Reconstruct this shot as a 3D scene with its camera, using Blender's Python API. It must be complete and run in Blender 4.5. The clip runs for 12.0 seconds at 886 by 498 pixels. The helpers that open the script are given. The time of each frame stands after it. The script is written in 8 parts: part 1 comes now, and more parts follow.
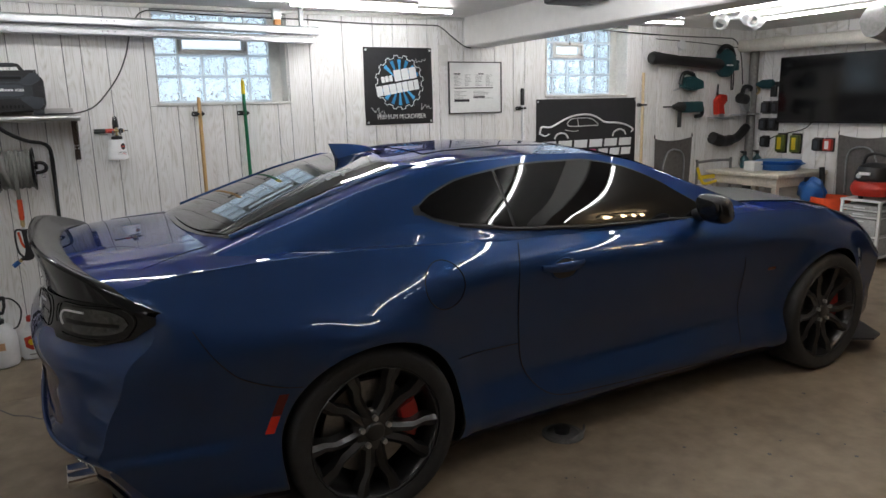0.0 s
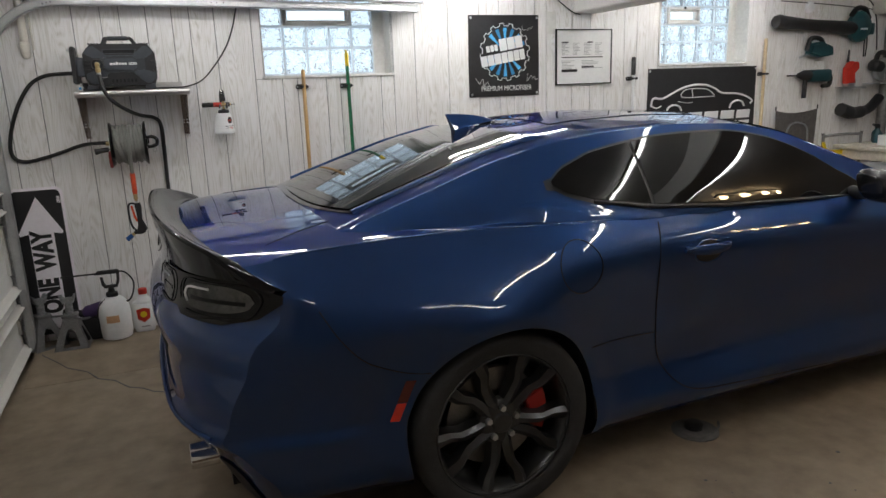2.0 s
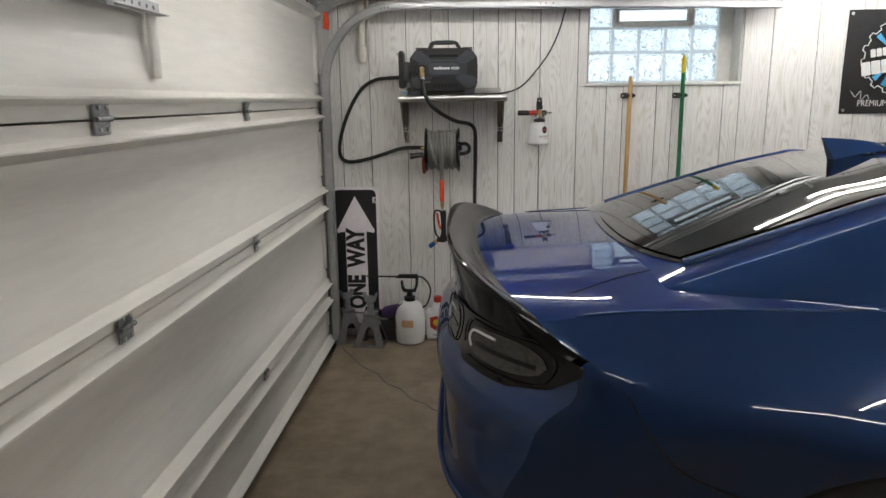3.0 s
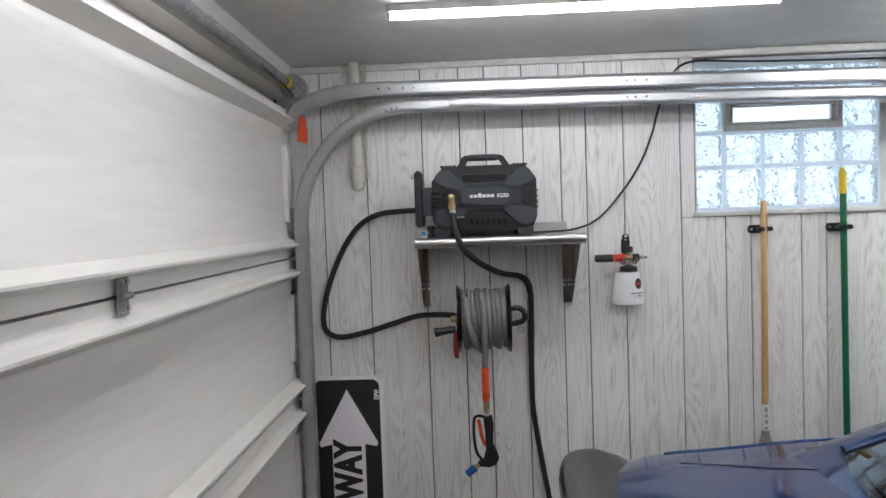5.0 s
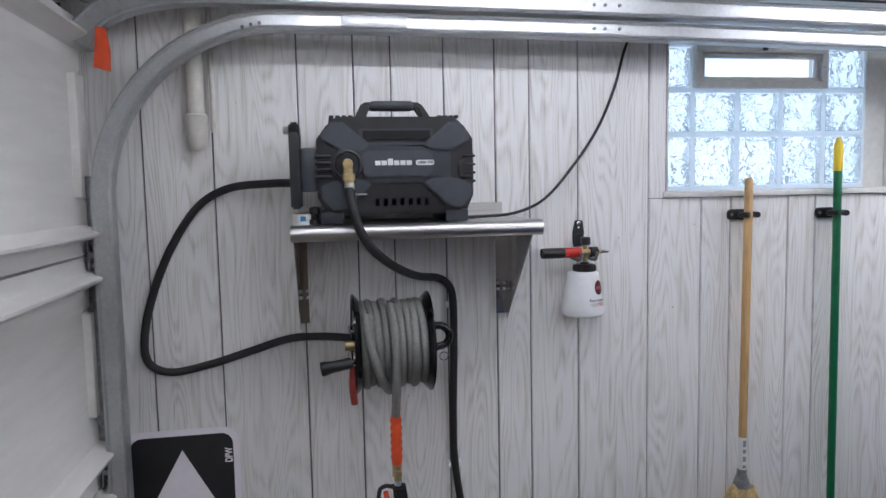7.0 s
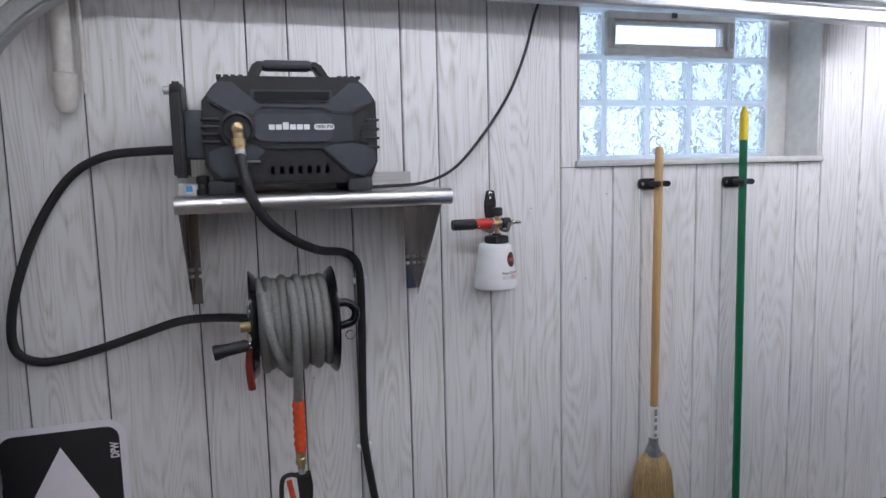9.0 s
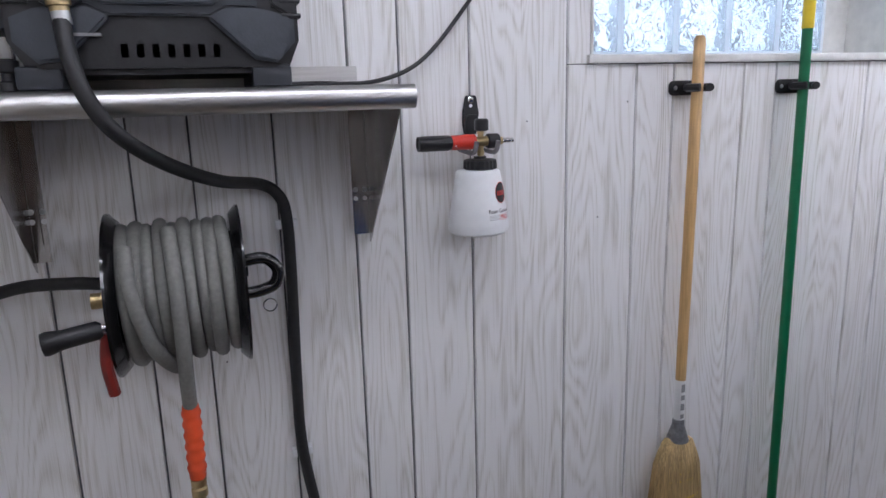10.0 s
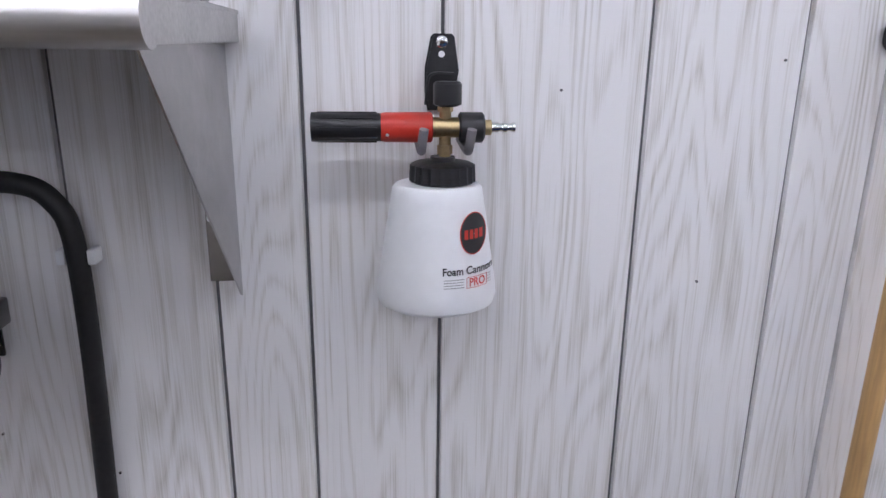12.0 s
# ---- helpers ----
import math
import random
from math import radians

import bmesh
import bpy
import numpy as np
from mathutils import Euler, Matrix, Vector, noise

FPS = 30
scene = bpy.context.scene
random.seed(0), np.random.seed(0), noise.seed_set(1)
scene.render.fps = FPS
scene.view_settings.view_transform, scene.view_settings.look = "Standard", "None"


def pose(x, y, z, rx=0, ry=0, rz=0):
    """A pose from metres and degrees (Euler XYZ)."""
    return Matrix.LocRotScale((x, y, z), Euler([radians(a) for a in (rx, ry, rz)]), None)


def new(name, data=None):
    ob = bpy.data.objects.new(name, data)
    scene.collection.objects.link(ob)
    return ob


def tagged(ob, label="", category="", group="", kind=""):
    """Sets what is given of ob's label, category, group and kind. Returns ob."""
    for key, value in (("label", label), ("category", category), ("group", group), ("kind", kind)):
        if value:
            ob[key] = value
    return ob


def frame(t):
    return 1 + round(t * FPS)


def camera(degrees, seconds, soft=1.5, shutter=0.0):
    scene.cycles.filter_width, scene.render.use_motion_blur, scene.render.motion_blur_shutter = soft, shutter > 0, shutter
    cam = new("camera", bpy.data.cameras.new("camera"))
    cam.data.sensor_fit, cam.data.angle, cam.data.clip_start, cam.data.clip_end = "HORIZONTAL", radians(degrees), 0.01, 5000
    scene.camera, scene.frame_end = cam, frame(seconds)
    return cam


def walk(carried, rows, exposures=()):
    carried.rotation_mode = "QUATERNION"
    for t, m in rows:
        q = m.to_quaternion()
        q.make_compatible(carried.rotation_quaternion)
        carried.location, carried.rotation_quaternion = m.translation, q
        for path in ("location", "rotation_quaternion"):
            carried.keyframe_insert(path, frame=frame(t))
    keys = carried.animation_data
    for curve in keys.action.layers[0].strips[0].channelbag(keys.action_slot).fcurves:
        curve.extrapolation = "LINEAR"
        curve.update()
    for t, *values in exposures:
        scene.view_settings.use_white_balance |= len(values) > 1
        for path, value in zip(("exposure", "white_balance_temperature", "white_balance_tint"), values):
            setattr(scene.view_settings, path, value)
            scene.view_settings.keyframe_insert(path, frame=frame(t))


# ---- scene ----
cam = camera(65.7, 12.0)
METRES, EYE, TILT, LEAN, TURN = 4.6, 1.55, 0.0, 0.0, -28.5
ROWS = [
    (0.0, 0.0, 0.0, 0.0, -0.29, -11.77, 1.38),
    (0.5, 0.0021, 0.0036, -0.0016, -6.84, -11.67, 0.99),
    (1.0, -0.0045, 0.0099, -0.0036, -8.58, -11.56, 0.99),
    (1.5, -0.0255, 0.0231, -0.0065, -3.66, -11.65, 2.47),
    (2.0, -0.0448, 0.0402, -0.008, 6.1, -13.4, 2.0),
    (2.5, -0.0555, 0.0903, -0.006, 19.9, -10.21, 1.58),
    (3.0, -0.0874, 0.1384, -0.0044, 31.42, -12.31, 0.67),
    (3.5, -0.1422, 0.1958, 0.0082, 31.09, -6.89, 1.89),
    (5.5, -0.3271, 0.4467, 0.0147, 29.92, -2.39, 2.09),
    (6.0, -0.365, 0.4946, 0.014, 25.28, -4.77, 0.88),
    (6.5, -0.3949, 0.5289, 0.0178, 20.66, -4.66, 0.97),
    (8.5, -0.3882, 0.5446, 0.0168, 14.93, -6.63, 0.37),
    (9.0, -0.3944, 0.5566, 0.0116, 11.7, -6.85, 1.34),
    (9.5, -0.4039, 0.6109, 0.0035, 9.28, -7.78, 3.66),
    (10.0, -0.4154, 0.6696, -0.0045, 9.05, -12.36, 1.56),
    (10.5, -0.4307, 0.7193, -0.0075, 7.7, -14.4, 1.24),
    (11.0, -0.4229, 0.7678, -0.0131, 14.72, -13.47, 0.81),
    (11.5, -0.3964, 0.8149, -0.0084, 26.02, -16.42, -1.03),
    (12.0, -0.3885, 0.8276, -0.0068, 23.54, -16.23, -0.7),
]
walk(cam, [(t, pose(0, 0, EYE, TILT, LEAN, TURN) @ pose(METRES * x, METRES * y, METRES * z, 90 + pitch, roll, yaw)) for t, x, y, z, yaw, pitch, roll in ROWS],
     [(0.0, -0.02, 6600, 10), (1.5, 0.0, 6700, 10), (2.5, 0.1, 6850, 10), (3.5, 0.12, 7060, 9), (5.5, 0.18, 6200, 13), (8.5, 0.15, 6000, 15), (10.5, 0.22, 5980, 18), (11.0, 0.31, 5970, 18), (12.0, 0.37, 5960, 19)])

# ---- world and light ----
world = bpy.data.worlds.new("sky")
scene.world = world
world.use_nodes = True
wn = world.node_tree.nodes
sky = wn.new("ShaderNodeTexSky")
sky.sky_type, sky.sun_disc, sky.sun_elevation, sky.sun_rotation = "NISHITA", False, radians(35), radians(200)
wn["Background"].inputs[1].default_value = 0.08
world.node_tree.links.new(sky.outputs[0], wn["Background"].inputs[0])
TUBE_POWER = 35.5

# ---- main measures ----
WALL_Y, DOOR_X, EAST_X, SOUTH_Y, CEIL = 4.93, -1.0, 6.42, -1.6, 2.235


# ---- materials ----
def mat(name, colour, rough=0.5, metal=0.0, vary=0.12, scale=6.0, bump=0.0, bump_scale=60.0, coat=0.0, stretch=(1, 1, 1), dark=None, emit=0.0, transmission=0.0, spread=0.0, coat_rough=0.03):
    m = bpy.data.materials.new(name)
    m.use_nodes = True
    nt = m.node_tree
    b = nt.nodes["Principled BSDF"]
    b.inputs["Roughness"].default_value, b.inputs["Metallic"].default_value = rough, metal
    b.inputs["Coat Weight"].default_value, b.inputs["Coat Roughness"].default_value = coat, coat_rough
    b.inputs["Transmission Weight"].default_value = transmission
    col = (*colour, 1)
    b.inputs["Base Color"].default_value = col
    if emit:
        b.inputs["Emission Color"].default_value, b.inputs["Emission Strength"].default_value = col, emit
        return m
    tc = nt.nodes.new("ShaderNodeTexCoord")
    mp = nt.nodes.new("ShaderNodeMapping")
    mp.inputs["Scale"].default_value = stretch
    nt.links.new(tc.outputs["Object"], mp.inputs[0])
    if vary:
        n1 = nt.nodes.new("ShaderNodeTexNoise")
        n1.inputs["Scale"].default_value, n1.inputs["Detail"].default_value, n1.inputs["Roughness"].default_value = scale, 8, 0.65
        nt.links.new(mp.outputs[0], n1.inputs["Vector"])
        n2 = nt.nodes.new("ShaderNodeTexNoise")
        n2.inputs["Scale"].default_value, n2.inputs["Detail"].default_value = scale * 7.3, 4
        nt.links.new(mp.outputs[0], n2.inputs["Vector"])
        add = nt.nodes.new("ShaderNodeMath")
        add.operation = "ADD"
        nt.links.new(n1.outputs["Fac"], add.inputs[0])
        nt.links.new(n2.outputs["Fac"], add.inputs[1])
        if spread:
            info = nt.nodes.new("ShaderNodeObjectInfo")
            mul = nt.nodes.new("ShaderNodeMath")
            mul.operation, mul.inputs[1].default_value, mul.inputs[2].default_value = "MULTIPLY_ADD", spread, -spread / 2
            nt.links.new(info.outputs["Random"], mul.inputs[0])
            add2 = nt.nodes.new("ShaderNodeMath")
            nt.links.new(add.outputs[0], add2.inputs[0])
            nt.links.new(mul.outputs[0], add2.inputs[1])
            add = add2
        ramp = nt.nodes.new("ShaderNodeMapRange")
        ramp.inputs["From Min"].default_value, ramp.inputs["From Max"].default_value = 0.65, 1.35
        nt.links.new(add.outputs[0], ramp.inputs["Value"])
        mix = nt.nodes.new("ShaderNodeMix")
        mix.data_type = "RGBA"
        dk = dark or tuple(c * (1 - 2 * vary) for c in colour)
        mix.inputs["A"].default_value, mix.inputs["B"].default_value = (*dk, 1), (*[min(1, c * (1 + vary)) for c in colour], 1)
        nt.links.new(ramp.outputs["Result"], mix.inputs["Factor"])
        nt.links.new(mix.outputs["Result"], b.inputs["Base Color"])
        rr = nt.nodes.new("ShaderNodeMapRange")
        rr.inputs["To Min"].default_value, rr.inputs["To Max"].default_value = min(1, rough * 1.2), rough * 0.85
        nt.links.new(n1.outputs["Fac"], rr.inputs["Value"])
        nt.links.new(rr.outputs["Result"], b.inputs["Roughness"])
    if bump:
        nb = nt.nodes.new("ShaderNodeTexNoise")
        nb.inputs["Scale"].default_value, nb.inputs["Detail"].default_value = bump_scale, 5
        nt.links.new(mp.outputs[0], nb.inputs["Vector"])
        bp = nt.nodes.new("ShaderNodeBump")
        bp.inputs["Strength"].default_value, bp.inputs["Distance"].default_value = bump, 0.01
        nt.links.new(nb.outputs["Fac"], bp.inputs["Height"])
        nt.links.new(bp.outputs[0], b.inputs["Normal"])
    return m


def grain_material(name, light, dark, streak, rough=0.45):
    """Printed wood grain that runs along z, each plank shifted by its own amount."""
    m = bpy.data.materials.new(name)
    m.use_nodes = True
    nt, L = m.node_tree, m.node_tree.links
    b = nt.nodes["Principled BSDF"]
    tc, info = nt.nodes.new("ShaderNodeTexCoord"), nt.nodes.new("ShaderNodeObjectInfo")
    comb = nt.nodes.new("ShaderNodeCombineXYZ")
    sh = nt.nodes.new("ShaderNodeMath")
    sh.operation, sh.inputs[1].default_value = "MULTIPLY", 37.0
    L.new(info.outputs["Random"], sh.inputs[0])
    for i in (0, 2):
        L.new(sh.outputs[0], comb.inputs[i])
    addv = nt.nodes.new("ShaderNodeVectorMath")
    L.new(tc.outputs["Object"], addv.inputs[0])
    L.new(comb.outputs[0], addv.inputs[1])
    def node(kind, **values):
        n = nt.nodes.new("ShaderNode" + kind)
        for k, v in values.items():
            n.inputs[k.replace("_", " ")].default_value = v
        return n

    def stretched(sx, sz):
        mp = node("Mapping", Scale=(sx, 1.0, sz))
        L.new(addv.outputs[0], mp.inputs[0])
        return mp.outputs[0]

    def maths(op, a, b):
        n = nt.nodes.new("ShaderNodeMath")
        n.operation = op
        for i, v in enumerate((a, b)):
            if isinstance(v, float):
                n.inputs[i].default_value = v
            else:
                L.new(v, n.inputs[i])
        return n.outputs[0]

    # contour lines of a tall, slow noise give the cathedral arches
    field = node("TexNoise", Scale=1.0, Detail=2.0, Roughness=0.45, Distortion=0.15)
    L.new(stretched(7.0, 0.85), field.inputs["Vector"])
    lines = maths("PINGPONG", maths("MULTIPLY", field.outputs["Fac"], 30.0), 0.5)
    lines = maths("MULTIPLY", lines, 2.0)
    fibre = node("TexNoise", Scale=1.0, Detail=6.0, Roughness=0.7)
    L.new(stretched(480.0, 6.0), fibre.inputs["Vector"])
    streaks = node("TexNoise", Scale=1.0, Detail=4.0, Roughness=0.75, Distortion=0.3)
    L.new(stretched(140.0, 3.4), streaks.inputs["Vector"])
    broad = node("TexNoise", Scale=1.0, Detail=3.0)
    L.new(stretched(52.0, 1.3), broad.inputs["Vector"])
    mask = node("TexNoise", Scale=1.0, Detail=2.0)
    L.new(stretched(11.0, 1.7), mask.inputs["Vector"])
    total = maths("ADD", maths("MULTIPLY", maths("MULTIPLY", lines, mask.outputs["Fac"]), 0.46), maths("ADD", maths("ADD", maths("MULTIPLY", fibre.outputs["Fac"], 0.86), maths("MULTIPLY", streaks.outputs["Fac"], 0.42)), maths("MULTIPLY", broad.outputs["Fac"], 0.42)))
    r1 = nt.nodes.new("ShaderNodeValToRGB")
    e = r1.color_ramp.elements
    e[0].position, e[1].position = 0.6, 1.0
    e[0].color, e[1].color = (*dark, 1), (*light, 1)
    mid = e.new(0.83)
    mid.color = (*streak, 1)
    L.new(total, r1.inputs[0])
    L.new(r1.outputs[0], b.inputs["Base Color"])
    b.inputs["Roughness"].default_value = rough
    bp = node("Bump", Strength=0.05, Distance=0.003)
    L.new(fibre.outputs["Fac"], bp.inputs["Height"])
    L.new(bp.outputs[0], b.inputs["Normal"])
    return m


PANEL = grain_material("pale_wood_panel", (0.85, 0.84, 0.835), (0.43, 0.40, 0.345), (0.715, 0.695, 0.665))
GROOVE = mat("groove_grey", (0.13, 0.13, 0.135), 0.7)
CONCRETE = mat("concrete_floor", (0.285, 0.225, 0.162), 0.5, vary=0.2, scale=1.3, bump=0.12, bump_scale=25)
CEIL_PAINT = mat("ceiling_plaster", (0.72, 0.71, 0.69), 0.4, vary=0.05, scale=2, bump=0.15, bump_scale=14)
WHITE_TRIM = mat("white_trim_paint", (0.72, 0.71, 0.68), 0.45, vary=0.08, scale=5, bump=0.04)
DOOR_WHITE = mat("garage_door_paint", (0.81, 0.79, 0.755), 0.4, vary=0.04, scale=6, bump=0.09, bump_scale=70, stretch=(1, 0.12, 1))
GALV = mat("galvanised_steel", (0.62, 0.64, 0.65), 0.32, 0.9, vary=0.15, scale=14)
GALV_TRACK = mat("weathered_track_steel", (0.45, 0.46, 0.47), 0.38, 0.8, vary=0.07, scale=18)
BEAM_WHITE = mat("beam_paint", (0.84, 0.83, 0.81), 0.5, vary=0.03, scale=2.5, bump=0.03, bump_scale=9)
DISC_BLACK = mat("black_painted_steel", (0.008, 0.008, 0.009), 0.14, vary=0.15, scale=20)
STEEL_DULL = mat("dull_stainless", (0.48, 0.47, 0.465), 0.2, 1.0, vary=0.08, scale=20)
GALV_OLD = mat("dull_galvanised_steel", (0.36, 0.37, 0.38), 0.5, 0.7, vary=0.25, scale=12)
STEEL = mat("brushed_stainless", (0.6, 0.59, 0.58), 0.33, 1.0, vary=0.1, scale=30, stretch=(0.05, 1, 1))
CHROME = mat("chrome", (0.8, 0.8, 0.8), 0.1, 1.0, vary=0)
BLACK_PL = mat("black_plastic", (0.015, 0.015, 0.017), 0.42, vary=0.2, bump=0.05, bump_scale=200)
DARK_GREY = mat("charcoal_plastic", (0.03, 0.034, 0.042), 0.48, vary=0.12, bump=0.05, bump_scale=250)
GREY_PL = mat("grey_plastic", (0.047, 0.053, 0.065), 0.5, vary=0.1, bump=0.05, bump_scale=250)
RUBBER = mat("black_rubber", (0.018, 0.018, 0.019), 0.5, vary=0.2, scale=20)
TYRE = mat("tyre_rubber", (0.02, 0.02, 0.021), 0.62, vary=0.2, scale=25)
HOSE_GREY = mat("grey_hose", (0.2, 0.2, 0.185), 0.5, vary=0.12, scale=20)
BLACK_MET = mat("black_enamelled_steel", (0.012, 0.012, 0.013), 0.18, vary=0.1, coat=0.5)
BRASS = mat("brass", (0.56, 0.43, 0.23), 0.34, 1.0, vary=0.1, scale=40)
RED = mat("red_plastic", (0.55, 0.035, 0.02), 0.4, vary=0.1)
ORANGE = mat("orange_rubber", (0.78, 0.085, 0.02), 0.5, vary=0.1)
WHITE_PL = mat("translucent_white_plastic", (0.84, 0.85, 0.86), 0.35, vary=0.03)
PAPER = mat("white_paper", (0.8, 0.8, 0.79), 0.6, vary=0.04)
INK = mat("black_ink", (0.015, 0.015, 0.017), 0.5, vary=0.1)
INK_GREY = mat("grey_ink", (0.3, 0.3, 0.3), 0.6, vary=0)
VINYL = mat("black_vinyl_banner", (0.016, 0.016, 0.018), 0.42, vary=0.15, bump=0.2, bump_scale=6)
VINYL_WHITE = mat("white_vinyl_print", (0.78, 0.78, 0.78), 0.45, vary=0.03)
VINYL_BLUE = mat("blue_vinyl_print", (0.03, 0.26, 0.55), 0.45, vary=0.05)
VINYL_PINK = mat("magenta_vinyl_print", (0.6, 0.06, 0.22), 0.45, vary=0.05)
SIGN_WHITE = mat("reflective_sheeting", (0.93, 0.885, 0.935), 0.35, vary=0.03)
BROOM_WOOD = mat("varnished_pine", (0.58, 0.36, 0.15), 0.4, vary=0.18, scale=30, stretch=(1, 1, 0.06))
STRAW = mat("broom_straw", (0.6, 0.43, 0.2), 0.75, vary=0.3, scale=60, stretch=(1, 1, 0.05), bump=0.6, bump_scale=150)
GREEN = mat("green_enamel", (0.006, 0.15, 0.06), 0.3, vary=0.08)
YELLOW = mat("yellow_plastic", (0.75, 0.55, 0.02), 0.4, vary=0.08)
BLUE_PL = mat("blue_plastic", (0.02, 0.12, 0.4), 0.35, vary=0.08)
TEAL = mat("teal_tool_plastic", (0.008, 0.055, 0.066), 0.42, vary=0.12)
LIME = mat("green_tool_plastic", (0.1, 0.125, 0.02), 0.45, vary=0.1)
MESH_GREY = mat("grey_mesh_fabric", (0.13, 0.12, 0.115), 0.85, vary=0.2, scale=40, bump=0.5, bump_scale=300)
TABLE_WOOD = mat("painted_table", (0.6, 0.55, 0.47), 0.5, vary=0.15)
LAMP = mat("led_diffuser", (0.97, 0.985, 1.0), emit=TUBE_POWER)
BULB = mat("warm_bulb", (1.0, 0.72, 0.4), emit=70.0)
DAY = mat("daylight_sky", (0.74, 0.87, 1.0), emit=1.15)
DUCT = mat("grey_duct_wrap", (0.2, 0.195, 0.19), 0.45, vary=0.25, scale=5, bump=0.3, bump_scale=8)
PVC = mat("painted_pipe", (0.66, 0.63, 0.57), 0.42, vary=0.08, scale=8)
# near-black colour carries the dimness of the room beyond the doorway
DARK_ROOM = mat("dim_room_shade", (0.045, 0.04, 0.036), 0.8)
# colour of the unseen south wall, darkened so the car windows reflect less
WOOD_WALL = mat("unseen_south_brown", (0.15, 0.095, 0.055), 0.5, vary=0.25, scale=4, stretch=(4, 4, 0.3))
SCREEN = mat("television_screen", (0.006, 0.006, 0.007), 0.12, vary=0)
PAINT = mat("blue_car_paint", (0.019, 0.052, 0.15), 0.5, 0.85, vary=0.05, scale=900, coat=1.0, coat_rough=0.004)
PAINT.node_tree.nodes["Principled BSDF"].inputs["Specular IOR Level"].default_value = 0.0
PAINT.node_tree.nodes["Principled BSDF"].inputs["Specular Tint"].default_value = (0.08, 0.2, 0.5, 1)
PAINT.node_tree.nodes["Principled BSDF"].inputs["Coat IOR"].default_value = 1.5
CAR_GLASS = mat("tinted_car_glass", (0.004, 0.004, 0.0045), 0.02, vary=0)
CARBON = mat("carbon_fibre", (0.005, 0.005, 0.005), 0.09, vary=0.2, scale=300)
CARBON.node_tree.nodes["Principled BSDF"].inputs["Specular IOR Level"].default_value = 0.22
HOOD_WRAP = mat("satin_black_hood", (0.03, 0.03, 0.032), 0.38, vary=0.1, scale=4)
SMOKE = mat("smoked_lamp_lens", (0.005, 0.0045, 0.0045), 0.04, vary=0)
SMOKE.node_tree.nodes["Principled BSDF"].inputs["Specular IOR Level"].default_value = 0.3
LAMP_GREY = mat("lamp_reflector", (0.06, 0.06, 0.063), 0.25, 0.5, vary=0)
ARM_STEEL = mat("grey_arm_steel", (0.2, 0.2, 0.19), 0.55, 0.5, vary=0.2, scale=20)
LEVER_RED = mat("worn_dark_red", (0.25, 0.025, 0.018), 0.45, vary=0.2)
# light guide colour raised to stand in for highlights inside the tail lamps
REFLECTOR_GREY = mat("highlit_light_guide", (0.72, 0.72, 0.73), 0.2, 0.2, vary=0)
LAMP_BOWL = mat("lamp_bowl", (0.11, 0.11, 0.105), 0.22, 0.6, vary=0.4, scale=60)
GLOSS_BLACK = mat("gloss_black_glass", (0.008, 0.008, 0.009), 0.06, vary=0)
WHEEL = mat("black_alloy", (0.06, 0.06, 0.061), 0.3, 0.8, vary=0.1, coat=0.3)
DISC = mat("brake_disc_steel", (0.3, 0.28, 0.26), 0.35, 0.9, vary=0.15, scale=30)
REFLECTOR = mat("red_reflector", (0.6, 0.03, 0.02), 0.25, vary=0.05, coat=0.5)
DARK_RED = mat("dark_red_marker", (0.09, 0.006, 0.006), 0.25, vary=0.05, coat=0.5)


def glass_block_material():
    m = bpy.data.materials.new("glass_block")
    m.use_nodes = True
    nt = m.node_tree
    b = nt.nodes["Principled BSDF"]
    b.inputs["Base Color"].default_value = (0.93, 0.98, 1.0, 1)
    b.inputs["Transmission Weight"].default_value, b.inputs["Roughness"].default_value, b.inputs["IOR"].default_value = 1.0, 0.1, 1.4
    tc, n, bp, info, add, tr, mx = (nt.nodes.new("ShaderNode" + k) for k in ("TexCoord", "TexNoise", "Bump", "ObjectInfo", "VectorMath", "BsdfTranslucent", "MixShader"))
    nt.links.new(tc.outputs["Object"], add.inputs[0])
    nt.links.new(info.outputs["Location"], add.inputs[1])
    nt.links.new(add.outputs[0], n.inputs["Vector"])
    n.inputs["Scale"].default_value, n.inputs["Detail"].default_value, n.inputs["Distortion"].default_value = 20.0, 1.5, 1.4
    bp.inputs["Strength"].default_value, bp.inputs["Distance"].default_value = 1.0, 0.035
    nt.links.new(n.outputs["Fac"], bp.inputs["Height"])
    nt.links.new(bp.outputs[0], b.inputs["Normal"])
    tr.inputs[0].default_value = (0.86, 0.94, 1.0, 1)
    mx.inputs[0].default_value = 0.22
    nt.links.new(b.outputs[0], mx.inputs[1])
    nt.links.new(tr.outputs[0], mx.inputs[2])
    nt.links.new(mx.outputs[0], nt.nodes["Material Output"].inputs[0])
    return m


BLOCK = glass_block_material()


# ---- mesh helpers ----
def emit_mesh(name, bm, material, parent=None, label="", smooth=True):
    me = bpy.data.meshes.new(name)
    bmesh.ops.recalc_face_normals(bm, faces=bm.faces)
    if smooth:
        for f in bm.faces:
            f.smooth = True
        for e in bm.edges:
            if len(e.link_faces) == 2 and e.calc_face_angle(0) > 0.7:
                e.smooth = False
    bm.to_mesh(me)
    bm.free()
    me.materials.append(material)
    ob = new(name, me)
    if parent:
        ob.parent = parent
    if label:
        ob["label"] = label
    return ob


part = emit_mesh


def thing(name, label, category, at=(0, 0, 0), rz=0, group="", kind=""):
    ob = new(name)
    ob.matrix_basis = pose(*at, 0, 0, rz)
    ob.empty_display_size = 0.05
    return tagged(ob, label, category, group, kind)


def solid(name, bm, material, label, category, group="", kind=""):
    return tagged(emit_mesh(name, bm, material), label, category, group, kind)


